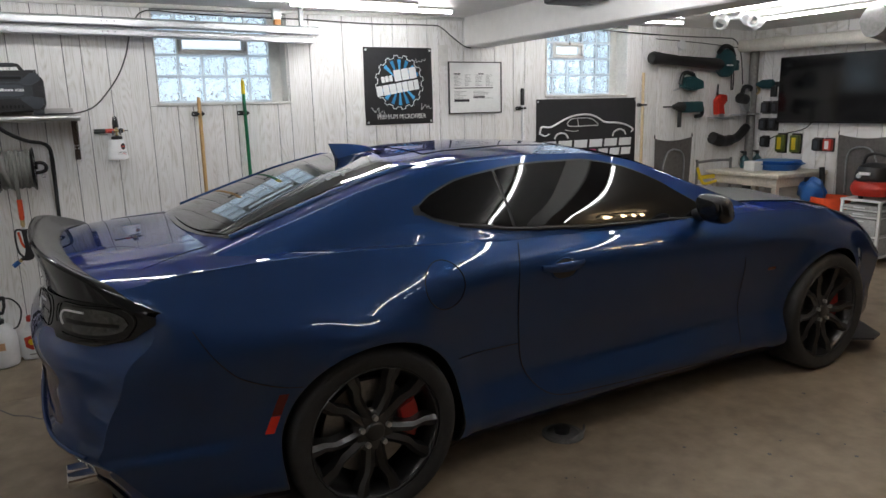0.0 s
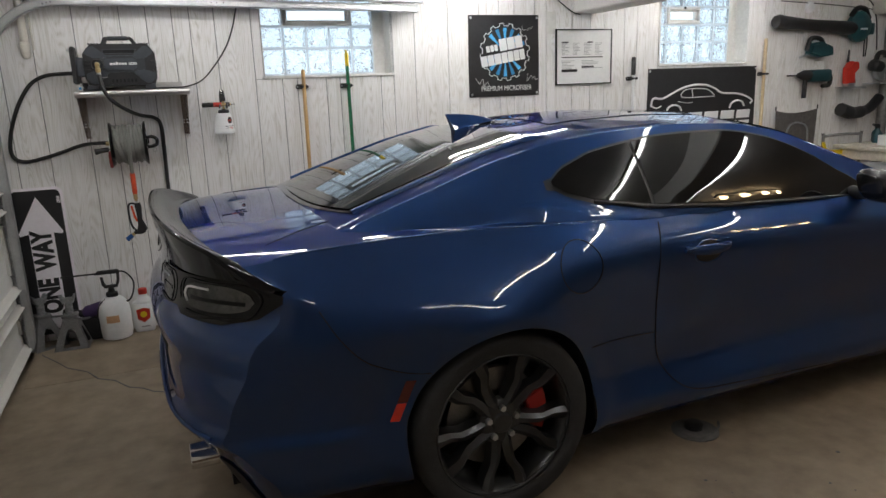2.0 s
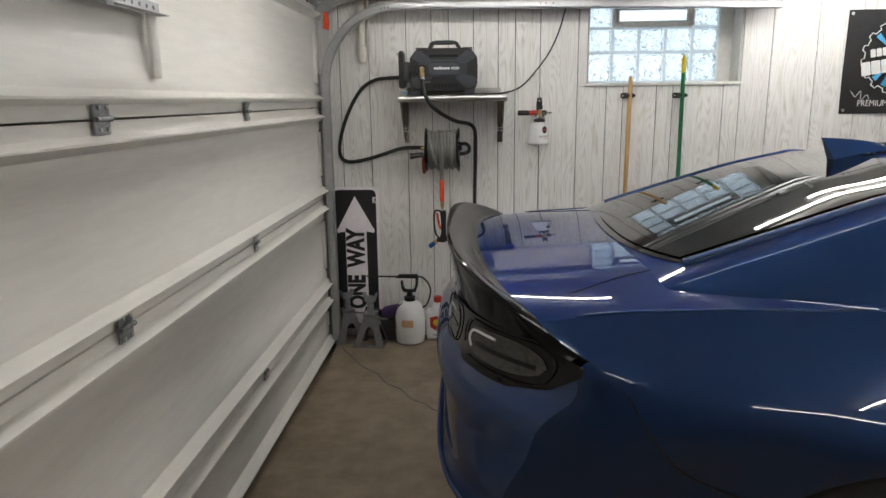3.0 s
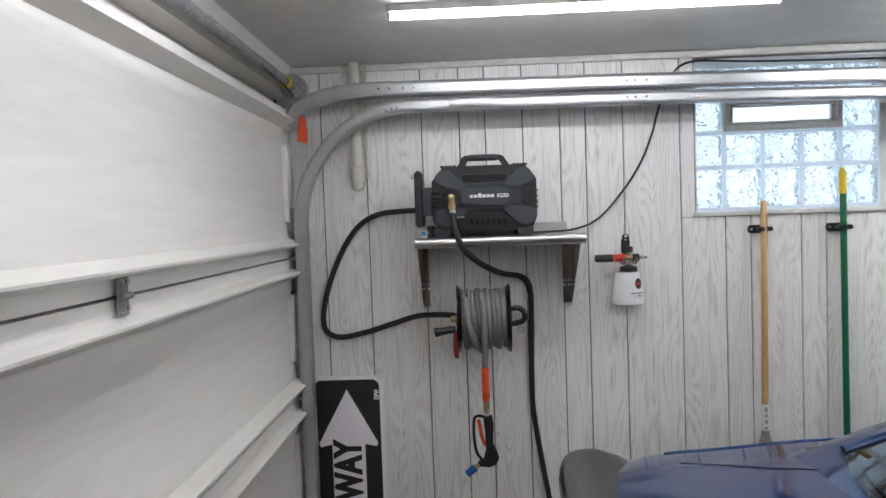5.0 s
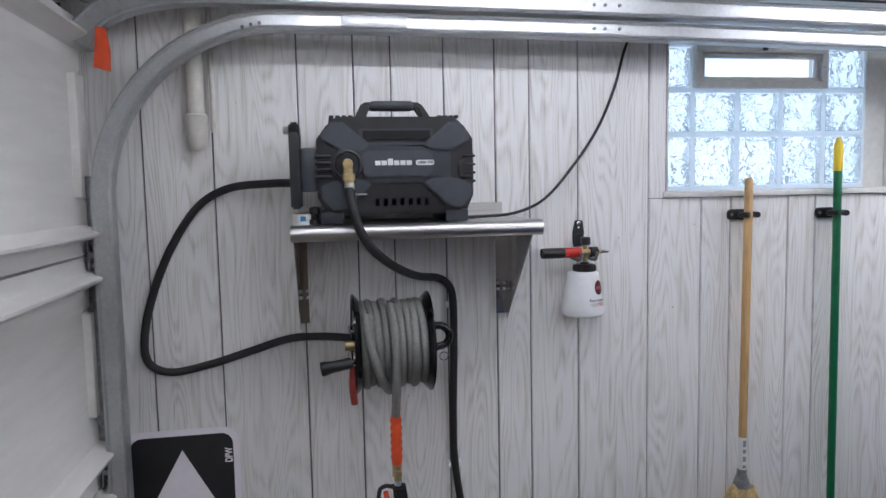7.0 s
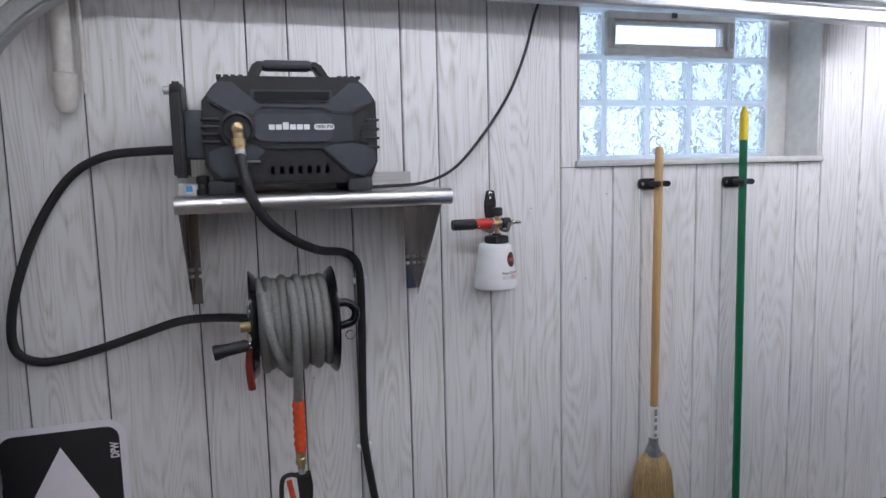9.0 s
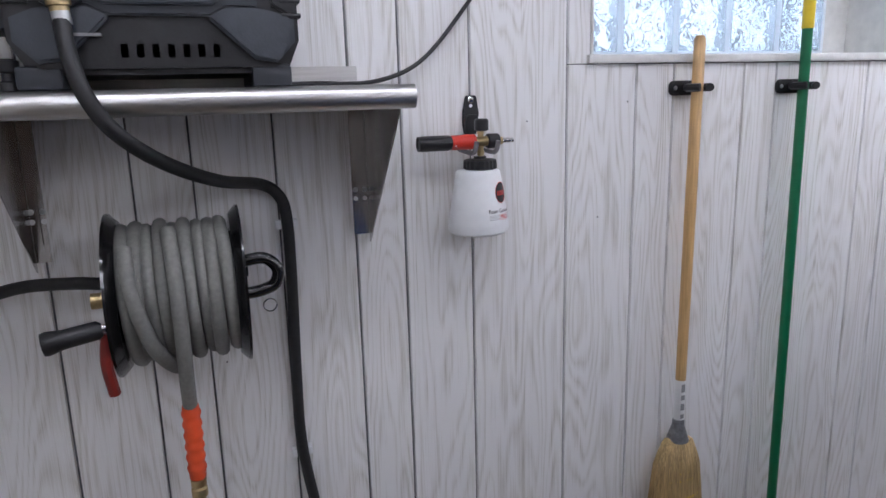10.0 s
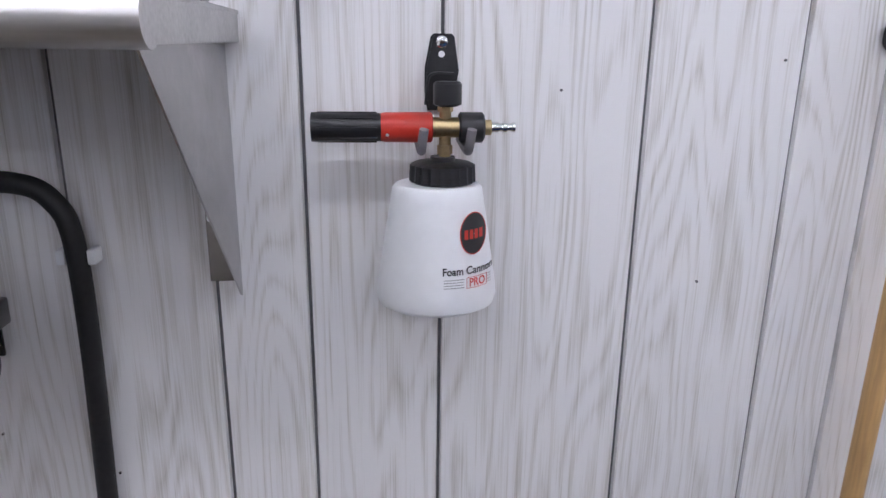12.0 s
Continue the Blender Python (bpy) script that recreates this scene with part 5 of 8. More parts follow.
def steel_shelf():
    ob = thing("wall_shelf", "brushed stainless steel wall shelf with a rolled front edge", "shelf")
    x0, x1, zt = -0.497, 0.107, 1.553
    prof = [(FACE - 0.001, zt), (4.645, zt)] + arc(4.648, zt - 0.0185, 0.0185, 90, 300, 12) + [(4.668, zt - 0.03), (4.664, zt - 0.004), (FACE - 0.001, zt - 0.004)]
    part("top", prism(prof, x0, x1, "yz"), STEEL, ob)
    part("backsplash", box(x0 + 0.01, 0.08, FACE - 0.004, FACE - 0.001, zt + 0.001, zt + 0.04), STEEL, ob)
    for x in (x0, x1):
        s = 1 if x < 0 else -1
        part("end_plate", prism([(4.64, zt - 0.002), (FACE - 0.002, zt - 0.002), (FACE - 0.002, zt - 0.03), (4.64, zt - 0.034)], x + s * 0.001, x + s * 0.004, "yz"), STEEL, ob)
    for xa, xb in ((-0.492, -0.464), (0.057, 0.092)):
        xs = xa if xa < 0 else xb - 0.002
        b = part("bracket", prism([(FACE - 0.001, zt - 0.032), (4.665, zt - 0.032), (FACE - 0.008, 1.262), (FACE - 0.001, 1.257)], xs, xs + 0.002, "yz"), STEEL_DULL, ob, "folded steel bracket")
        part("back_plate", box(xa + 0.0025, xb - 0.0025, FACE - 0.004, FACE - 0.001, 1.275, zt - 0.034), STEEL_DULL, b)
        xm = (xa + xb) / 2
        part("spine", box(xm - 0.003, xm + 0.003, FACE - 0.008, FACE - 0.0045, 1.305, zt - 0.034), STEEL_DULL, b)
        for dx in (-0.009, 0.009):
            part("slot", prism(arc(xm + dx, 1.345, 0.0045, 20, 340, 12), FACE - 0.0065, FACE - 0.0045, "xz"), WHITE_PL, b)
            part("screw", lathe([(0.005, 0), (0.005, 0.002), (0.003, 0.004), (0.001, 0.004)], (xm + dx, FACE - 0.0045, 1.362), (0, -1, 0), 10), GALV, b)


steel_shelf()


def pressure_washer():
    ob = thing("pressure_washer", "charcoal and black electric pressure washer with a carry handle", "pressure washer", (0, 0, 0))
    x0, x1, yf, yb, z0, z1 = -0.434, -0.054, 4.655, 4.885, 1.573, 1.806
    w = x1 - x0
    outline = [(x0 + 0.04, z0), (x1 - 0.04, z0), (x1 - 0.02, z0 + 0.008), (x1 - 0.004, z0 + 0.045), (x1 - 0.004, z0 + 0.18), (x1 - 0.025, z1 - 0.022), (x1 - 0.05, z1), (x0 + 0.05, z1), (x0 + 0.025, z1 - 0.022), (x0 + 0.002, z0 + 0.18), (x0 + 0.002, z0 + 0.045), (x0 + 0.02, z0 + 0.008)]
    body = part("body", prism(outline, yf + 0.012, yb, "xz", 0.008), BLACK_PL, ob, "black moulded case")

    def panel(pts, d, name="front_panel", material=GREY_PL, bev=0.005):
        return part(name, prism([(x0 + a * w, z0 + b) for a, b in pts], yf + 0.013 - d, yf + 0.0125, "xz", bev), material, body)

    # raised front: four corner arms on a middle band, dark recesses above and below
    panel([(0.27, 0.150), (0.33, 0.163), (0.67, 0.163), (0.73, 0.150), (0.84, 0.150), (0.84, 0.088), (0.73, 0.088), (0.67, 0.076), (0.33, 0.076), (0.27, 0.088), (0.16, 0.088), (0.16, 0.150)], 0.009, "front_panel", DARK_GREY, 0.003)
    for m in (0, 1):
        def fl(pts):
            return [((1 - u) if m else u, v) for u, v in pts]
        panel(fl([(0.04, 0.192), (0.1, 0.219), (0.17, 0.219), (0.33, 0.168), (0.33, 0.1635), (0.27, 0.1505), (0.16, 0.1505), (0.1, 0.165), (0.04, 0.178)]), 0.013, "corner_arm", GREY_PL, 0.004)
        panel(fl([(0.03, 0.072), (0.1, 0.083), (0.16, 0.0875), (0.27, 0.0875), (0.33, 0.0755), (0.33, 0.07), (0.18, 0.018), (0.1, 0.014), (0.03, 0.042)]), 0.013, "corner_arm", GREY_PL, 0.004)
    panel([(0.28, 0.142), (0.32, 0.152), (0.68, 0.152), (0.72, 0.142), (0.72, 0.102), (0.68, 0.09), (0.32, 0.09), (0.28, 0.102)], 0.0165, "name_panel", GREY_PL, 0.003)
    panel([(0.34, 0.164), (0.66, 0.164), (0.68, 0.172), (0.32, 0.172)], 0.008, "ledge", GREY_PL, 0.002)
    panel([(0.27, 0.178), (0.73, 0.178), (0.73, 0.204), (0.27, 0.204)], 0.006, "grip_slot", DARK_GREY, 0.002)
    panel([(0.29, 0.182), (0.71, 0.182), (0.71, 0.199), (0.29, 0.199)], 0.0075, "slot_shadow", GROOVE_BLACK, 0)
    panel([(0.89, 0.125), (0.985, 0.145), (0.985, 0.072), (0.89, 0.092)], 0.008, "side_vent", BLACK_PL, 0.003)
    for i in range(4):
        part("vent_rib", box(x1 - 0.03, x1 - 0.0005, yf + 0.004, yf + 0.1, z0 + 0.075 + i * 0.02, z0 + 0.081 + i * 0.02, 0.002), BLACK_PL, body)
        part("vent_rib", box(x0 - 0.002, x0 + 0.035, yf + 0.006, yf + 0.1, z0 + 0.09 + i * 0.016, z0 + 0.096 + i * 0.016, 0.002), BLACK_PL, body)
    for i in range(7):
        panel([(0.36 + i * 0.052, 0.022), (0.385 + i * 0.052, 0.022), (0.385 + i * 0.052, 0.04), (0.36 + i * 0.052, 0.04)], 0.001, "air_slot", GROOVE_BLACK, 0)
    # white name in plain bars, and the rating
    yl = yf - 0.0035
    for i in range(6):
        xa = -0.297 + i * 0.0148
        part("name_bar", box(xa, xa + 0.0125, yl - 0.0006, yl + 0.0005, 1.6905, 1.7015 if i != 2 else 1.706), VINYL_WHITE, body, "plain white bar in place of a letter")
    part("rating_label", prism(rounded(-0.201, -0.157, 1.69, 1.7025, 0.006), yl - 0.0006, yl + 0.0005, "xz"), VINYL_WHITE, body)
    part("rating_text", text_mesh("1800 PSI", 0.0095, facing(-0.179, yl - 0.0008, 1.6962), 0.0002, 0.036, 0.0002), INK, body)
    part("small_print", box(-0.355, -0.318, yf - 0.0005, yf + 0.0126, 1.622, 1.626), INK_GREY, body)
    # handle
    hd = bmesh.new()
    prism([(-0.345, 1.795), (-0.322, 1.842), (-0.31, 1.849), (-0.18, 1.849), (-0.168, 1.842), (-0.14, 1.8), (-0.165, 1.8), (-0.185, 1.832), (-0.3, 1.832), (-0.315, 1.8)], 4.745, 4.785, "xz", 0.006, bm=hd)
    h = part("handle", hd, BLACK_PL, ob)
    part("grip", box(-0.3, -0.19, 4.742, 4.788, 1.83, 1.852, 0.008), DARK_GREY, h)
    for a, b in ((-0.4, -0.34), (-0.14, -0.085)):
        rb = bmesh.new()
        for i in range(4):
            xa = a + (b - a) * i / 4
            box(xa, xa + 0.011, 4.69, 4.86, 1.804, 1.811, 0.002, bm=rb)
        part("top_ribs", rb, BLACK_PL, ob)
    # outlet with a brass elbow
    part("outlet_ring", lathe([(0.037, 0), (0.037, 0.016), (0.031, 0.018), (0.028, 0.004), (0.001, 0.004)], (-0.362, yf + 0.01, 1.693), (0, -1, 0), 28), BLACK_PL, ob)
    el = lathe([(0.013, 0), (0.013, 0.03), (0.011, 0.038), (0.001, 0.041)], (-0.362, yf + 0.008, 1.694), (0, -1, 0), 16)
    lathe([(0.0115, 0), (0.0115, 0.018), (0.015, 0.019), (0.015, 0.033), (0.012, 0.034), (0.012, 0.04)], (-0.362, yf - 0.018, 1.69), (0.06, 0, -1), 16, bm=el)
    part("brass_elbow", el, BRASS, ob, "brass hose elbow")
    part("ferrule", rod((-0.3595, yf - 0.018, 1.65), (-0.358, yf - 0.018, 1.634), 0.0115, n=16), GALV, ob)
    # hose hook plate on the side
    pl = prism([(4.66, 1.592), (4.8, 1.592), (4.81, 1.61), (4.81, 1.77), (4.79, 1.795), (4.69, 1.795), (4.66, 1.77)], -0.494, -0.47, "yz", 0.005)
    hk = part("side_plate", pl, BLACK_PL, ob)
    part("side_block", box(-0.4698, -0.43, 4.68, 4.79, 1.632, 1.735, 0.006), GREY_PL, hk)
    part("knob", lathe([(0.008, 0), (0.009, 0.004), (0.009, 0.012), (0.004, 0.014)], (-0.494, 4.69, 1.776), (-1, 0, 0), 12), GALV, hk)
    for x in (-0.4, -0.1):
        part("foot", box(x - 0.028, x + 0.028, 4.668, 4.87, zfoot, z0 + 0.012, 0.005), DARK_GREY, ob)


zfoot = 1.554
pressure_washer()


def shelf_clutter():
    ob = thing("spray_nozzle", "small black plastic nozzle standing on the steel shelf", "nozzle")
    part("base", lathe([(0.014, 0), (0.014, 0.012), (0.01, 0.014), (0.01, 0.024), (0.014, 0.026), (0.014, 0.04), (0.008, 0.043), (0.001, 0.043)], (-0.44, 4.7, 1.5535), (0, 0, 1), 14), BLACK_PL, ob)
    ob = thing("tape_roll", "roll of white tape with a blue mark, lying on the shelf", "tape")
    part("roll", lathe([(0.02, 0), (0.032, 0), (0.032, 0.026), (0.02, 0.026), (0.02, 0)], (-0.462, 4.735, 1.5535), (0, 0, 1), 20), PAPER, ob)
    part("mark", box(-0.475, -0.462, 4.702, 4.7032, 1.562, 1.574), VINYL_BLUE, ob)


shelf_clutter()


def hose_thing(name, label, pts, r, clips=(), material=RUBBER, n=14):
    ob = thing(name, label, "hose")
    part("hose", tube(pts, r, n=n, steps=10), material, ob)
    for x, z, a in clips:
        for s in (-1, 1):
            c = part("cable_clip", box(s * (r + 0.0005), s * (r + 0.009), -0.016, 0.004, -0.008, 0.008, 0.0015), WHITE_PL, ob, "small white plastic clip")
            c.matrix_basis = pose(x, FACE - 0.005, z, 0, a, 0)
    return ob


hose_thing("outlet_hose", "thick black rubber hose running from the washer down the wall",
           [(-0.359, 4.636, 1.638), (-0.354, 4.618, 1.6), (-0.342, 4.61, 1.55), (-0.318, 4.618, 1.505), (-0.282, 4.65, 1.468), (-0.235, 4.72, 1.434), (-0.178, 4.82, 1.404), (-0.115, 4.895, 1.388), (-0.083, 4.904, 1.366), (-0.070, 4.906, 1.322), (-0.069, 4.908, 1.2), (-0.074, 4.908, 1.0),
            (-0.073, 4.908, 0.86), (-0.052, 4.908, 0.7), (-0.02, 4.908, 0.5), (0.01, 4.9, 0.3), (0.05, 4.87, 0.1), (0.12, 4.8, 0.03)], 0.0108, [(-0.070, 1.308, 0), (-0.073, 0.845, -4)])
hose_thing("inlet_hose", "black rubber hose looping from the washer to the hose reel",
           [(-0.47, 4.8, 1.655), (-0.56, 4.86, 1.655), (-0.66, 4.89, 1.645), (-0.74, 4.905, 1.6), (-0.81, 4.908, 1.5), (-0.862, 4.908, 1.38), (-0.89, 4.908, 1.27), (-0.885, 4.908, 1.195), (-0.83, 4.908, 1.165), (-0.73, 4.908, 1.18), (-0.62, 4.9, 1.212), (-0.52, 4.88, 1.243), (-0.43, 4.84, 1.252), (-0.355, 4.8, 1.252)], 0.0105, [(-0.70, 1.635, -25)])


def hose_reel():
    ob = thing("hose_reel", "wall-mounted black steel hose reel wound with grey hose", "hose reel")
    cy, cz, r = 4.765, 1.243, 0.128
    xl, xr = -0.352, -0.168
    for x, s in ((xl, -1), (xr, 1)):
        d = lathe([(0.001, 0), (0.03, 0.003), (0.085, 0.003), (0.092, -0.006), (0.115, -0.006), (0.126, 0.004), (r, 0.006), (r, 0.002), (0.125, -0.001), (0.115, -0.010), (0.09, -0.010), (0.085, -0.001), (0.001, -0.001)], (x, cy, cz), (s, 0, 0), 48)
        dk = part("disc", d, DISC_BLACK, ob, "glossy black flanged disc")
        for a in (20, 110, 200, 290):
            part("rivet", lathe([(0.006, 0), (0.005, 0.004), (0.001, 0.005)], (x + s * 0.003, cy + 0.06 * math.cos(radians(a)), cz + 0.06 * math.sin(radians(a))), (s, 0, 0), 8), CHROME, dk)
    part("drum", rod((xl + 0.002, cy, cz), (xr - 0.002, cy, cz), 0.075, n=24), BLACK_MET, ob)
    coil = []
    turns, L = 8.5, xr - xl - 0.03
    for i in range(int(turns * 26) + 1):
        a = 2 * math.pi * i / 26
        k = i / (turns * 26)
        wob = 0.002 * math.sin(3.1 * k * turns) + 0.0015 * math.sin(a * 0.37)
        rr = 0.101 + 0.004 * math.sin(k * 23.0)
        coil.append((xl + 0.015 + L * k + wob, cy - rr * math.sin(a), cz + rr * math.cos(a)))
    part("wound_hose", tube(coil, 0.0112, n=10, steps=1), HOSE_GREY, ob, "grey hose in neat turns")
    cross = [(xl + 0.024, cy - 0.075, cz + 0.085), (xl + 0.03, cy - 0.116, cz + 0.03), (xl + 0.05, cy - 0.116, cz - 0.05), (xl + 0.075, cy - 0.08, cz - 0.1), (xl + 0.085, cy - 0.02, cz - 0.115)]
    part("loose_turn", tube(cross, 0.0112, n=10), HOSE_GREY, ob)
    tail = [(xl + 0.085, cy - 0.06, cz + 0.105), (xl + 0.09, cy - 0.112, cz + 0.06), (xl + 0.092, cy - 0.122, cz - 0.02), (xl + 0.091, cy - 0.11, cz - 0.1), (xl + 0.09, cy - 0.085, cz - 0.17)]
    part("hanging_end", tube(tail, 0.0112, n=12), HOSE_GREY, ob)
    # crank and inlet
    part("crank_handle", lathe([(0.009, 0), (0.0135, 0.006), (0.014, 0.05), (0.0175, 0.07), (0.016, 0.076), (0.001, 0.077)], (xl - 0.012, cy - 0.115, cz - 0.018), (-1, -0.1, -0.14), 16), BLACK_PL, ob)
    part("crank_bolt", rod((xl - 0.014, cy - 0.115, cz - 0.018), (xl + 0.004, cy - 0.112, cz - 0.016), 0.006, n=10), CHROME, ob)
    part("brass_inlet", rod((xl - 0.028, cy - 0.07, cz + 0.012), (xl + 0.002, cy - 0.07, cz + 0.012), 0.012, n=14), BRASS, ob)
    lv = tube([(xl - 0.01, cy - 0.1, cz - 0.03), (xl - 0.014, cy - 0.105, cz - 0.075), (xl - 0.01, cy - 0.095, cz - 0.125)], 0.0085, n=8)
    part("brake_lever", lv, LEVER_RED, ob, "red brake lever")
    # wall frame: black bent tube and plate
    part("frame_tube", tube([(xr + 0.004, cy + 0.02, cz + 0.03), (xr + 0.042, cy + 0.02, cz + 0.032), (xr + 0.063, cy + 0.02, cz + 0.012), (xr + 0.057, cy + 0.02, cz - 0.014), (xr + 0.03, cy + 0.02, cz - 0.024), (xr + 0.004, cy + 0.02, cz - 0.026)], 0.0105, n=12), BLACK_MET, ob)
    part("wall_plate", box(xl + 0.02, xr + 0.004, FACE - 0.006, FACE - 0.001, cz - 0.05, cz + 0.06, 0.002), BLACK_MET, ob)
    part("stand_off", box(xr + 0.008, xr + 0.018, cy + 0.07, FACE - 0.006, cz - 0.01, cz + 0.02, 0.003), BLACK_MET, ob)
    part("frame_arm", box(xl - 0.012, xl - 0.003, cy - 0.01, FACE - 0.006, cz - 0.02, cz + 0.02, 0.003), BLACK_MET, ob)
    part("split_ring", tube([(xr + 0.045 + 0.011 * math.cos(a), cy + 0.0, cz - 0.045 + 0.011 * math.sin(a)) for a in span(0, 2 * math.pi, 14)], 0.0012, n=6, steps=1), CHROME, ob)


hose_reel()


def spray_gun():
    ob = thing("spray_gun", "black pressure washer gun hanging from an orange strain relief", "spray gun")
    x, y = -0.262, 4.68
    sleeve = lathe([(0.0125, 0)] + [((0.0128, 0.0148, 0.0148, 0.0128)[i % 4], 0.006 + i * 0.0046) for i in range(25)] + [(0.0125, 0.122), (0.011, 0.124)], (x, y, 1.078), (0, 0, -1), 16)
    part("strain_relief", sleeve, ORANGE, ob, "ribbed orange rubber sleeve")
    part("brass_coupling", lathe([(0.009, 0), (0.012, 0.002), (0.012, 0.012), (0.0095, 0.014), (0.0125, 0.017), (0.0125, 0.03), (0.0085, 0.032), (0.0085, 0.042)], (x, y, 0.954), (0, 0, -1), 14), BRASS, ob)
    part("swivel", rod((x, y, 0.914), (x + 0.001, y, 0.896), 0.0085, n=12), GALV, ob)
    body = bmesh.new()
    prism([(x - 0.013, 0.9), (x + 0.02, 0.9), (x + 0.024, 0.87), (x + 0.02, 0.80), (x + 0.032, 0.772), (x + 0.04, 0.745), (x + 0.03, 0.722), (x + 0.005, 0.712), (x - 0.03, 0.716), (x - 0.036, 0.73), (x - 0.015, 0.742), (x - 0.006, 0.775), (x - 0.008, 0.84)], y - 0.014, y + 0.014, "xz", 0.005, bm=body)
    part("body", body, BLACK_PL, ob)
    part("trigger_guard", tube([(x - 0.006, y, 0.894), (x - 0.03, y, 0.9), (x - 0.046, y, 0.885), (x - 0.048, y, 0.82), (x - 0.04, y, 0.765), (x - 0.022, y, 0.738)], 0.0055, n=8), BLACK_PL, ob)
    part("trigger", tube([(x - 0.03, y, 0.885), (x - 0.024, y, 0.85), (x - 0.018, y, 0.815), (x - 0.006, y, 0.79)], 0.0065, n=8), ORANGE, ob, "orange-red trigger")
    part("outlet", rod((x - 0.026, y, 0.724), (x - 0.05, y, 0.706), 0.009, n=12), BRASS, ob)
    part("tip_cover", rod((x - 0.045, y, 0.71), (x - 0.078, y, 0.685), 0.0135, n=14, bevel=0.002), BLUE_PL, ob, "blue nozzle cover")


spray_gun()


def foam_cannon():
    """Lance bottle on its hook."""
    hk = thing("wall_hook", "black plastic wall hook with two grey prongs", "hook")
    cx, cy, cz = 0.307, 4.868, 1.446
    part("plate", prism([(cx - 0.008, cz + 0.088), (cx + 0.01, cz + 0.088), (cx + 0.013, cz + 0.085), (cx + 0.018, cz + 0.052), (cx + 0.014, cz + 0.03), (cx + 0.012, cz + 0.012), (cx - 0.014, cz + 0.012), (cx - 0.017, cz + 0.03), (cx - 0.017, cz + 0.055), (cx - 0.011, cz + 0.085)], FACE - 0.007, FACE - 0.001, "xz", 0.002), BLACK_PL, hk)
    part("screw", lathe([(0.0062, 0), (0.0062, 0.0015), (0.004, 0.003), (0.001, 0.003)], (cx, FACE - 0.007, cz + 0.08), (0, -1, 0), 12), CHROME, hk)
    part("slot", prism(arc(cx, cz + 0.068, 0.0033, 0, 340, 12), FACE - 0.0076, FACE - 0.0071, "xz"), WHITE_PL, hk)
    part("wire", tube([(cx - 0.016, FACE - 0.01, cz + 0.018), (cx - 0.014, FACE - 0.012, cz + 0.042), (cx - 0.008, FACE - 0.012, cz + 0.049), (cx + 0.012, FACE - 0.012, cz + 0.049)], 0.0017, n=6), BLACK_PL, hk)
    for dx in (-0.0235, 0.021):
        part("prong", tube([(cx + dx, FACE - 0.001, cz - 0.018), (cx + dx, cy - 0.005, cz - 0.021), (cx + dx - 0.001, cy - 0.03, cz - 0.016), (cx + dx + 0.001, cy - 0.036, cz + 0.002)], 0.0046, n=10), HOOK_GREY, hk)
    ob = thing("foam_cannon", "white foam cannon bottle with a red and black lance head", "foam cannon")
    k = 0.0142
    brl = lathe([(0.001, 0.125), (0.0095, 0.125), (0.011, 0.128), (0.0138, 0.128), (0.0142, 0.125), (0.0134, 0.07), (0.0134, 0.062)], (cx, cy, cz), (-1, 0, 0), 24)
    part("nozzle", brl, BLACK_PL, ob, "black adjustable nozzle")
    rb = bmesh.new()
    for a in range(0, 360, 45):
        box(cx - 0.122, cx - 0.066, -0.0012, 0.0012, 0.0132, 0.0146, bm=rb)
        vs = rb.verts[-8:]
        bmesh.ops.transform(rb, matrix=Matrix.Translation((0, cy, cz)) @ Matrix.Rotation(radians(a), 4, "X"), verts=vs)
    part("nozzle_ribs", rb, BLACK_PL, ob)
    red = lathe([(0.0135, 0.062), (0.0142, 0.058), (0.0146, 0.03), (0.0146, 0.014), (0.013, 0.0125), (0.001, 0.0125)], (cx, cy, cz), (-1, 0, 0), 24)
    part("lance_body", red, RED, ob, "red lance body")
    part("dot", lathe([(0.0017, 0), (0.001, 0.0007)], (cx - 0.056, cy - 0.0133, cz - 0.006), (0, -1, -0.4), 10), VINYL_WHITE, ob)
    br = rod((cx - 0.013, cy, cz), (cx + 0.014, cy, cz), 0.0098, n=20)
    rod((cx, cy, cz - 0.034), (cx, cy, cz + 0.03), 0.0058, n=16, bm=br)
    lathe([(0.0075, 0), (0.0075, 0.009)], (cx, cy, cz - 0.026), (0, 0, 1), 6, bm=br)
    lathe([(0.0075, 0), (0.0075, 0.006)], (cx, cy, cz + 0.015), (0, 0, 1), 6, bm=br)
    rod((cx + 0.036, cy, cz), (cx + 0.045, cy, cz), 0.0075, n=12, bm=br)
    part("brass_block", br, BRASS, ob)
    kn = [(0.0125, 0.013), (0.0148, 0.015), (0.0148, 0.036), (0.012, 0.038)]
    part("collar", lathe(kn, (cx, cy, cz), (1, 0, 0), 14), BLACK_PL, ob)
    part("quick_plug", lathe([(0.0055, 0.045), (0.0055, 0.052), (0.0042, 0.0525), (0.0042, 0.056), (0.0058, 0.0565), (0.0058, 0.06), (0.004, 0.061), (0.004, 0.065), (0.005, 0.0655), (0.005, 0.0685), (0.002, 0.0688)], (cx, cy, cz), (1, 0, 0), 16), CHROME, ob)
    part("valve_knob", lathe([(0.0095, 0.02), (0.0138, 0.022), (0.0138, 0.041), (0.0115, 0.0435), (0.001, 0.0438)], (cx + 0.002, cy, cz), (0, 0, 1), 12), BLACK_PL, ob, "black ribbed knob")
    cap = lathe([(0.012, -0.028), (0.0125, -0.0325), (0.028, -0.034), (0.0305, -0.036), (0.0312, -0.052), (0.029, -0.0535)], (cx - 0.002, cy, cz), (0, 0, 1), 66)
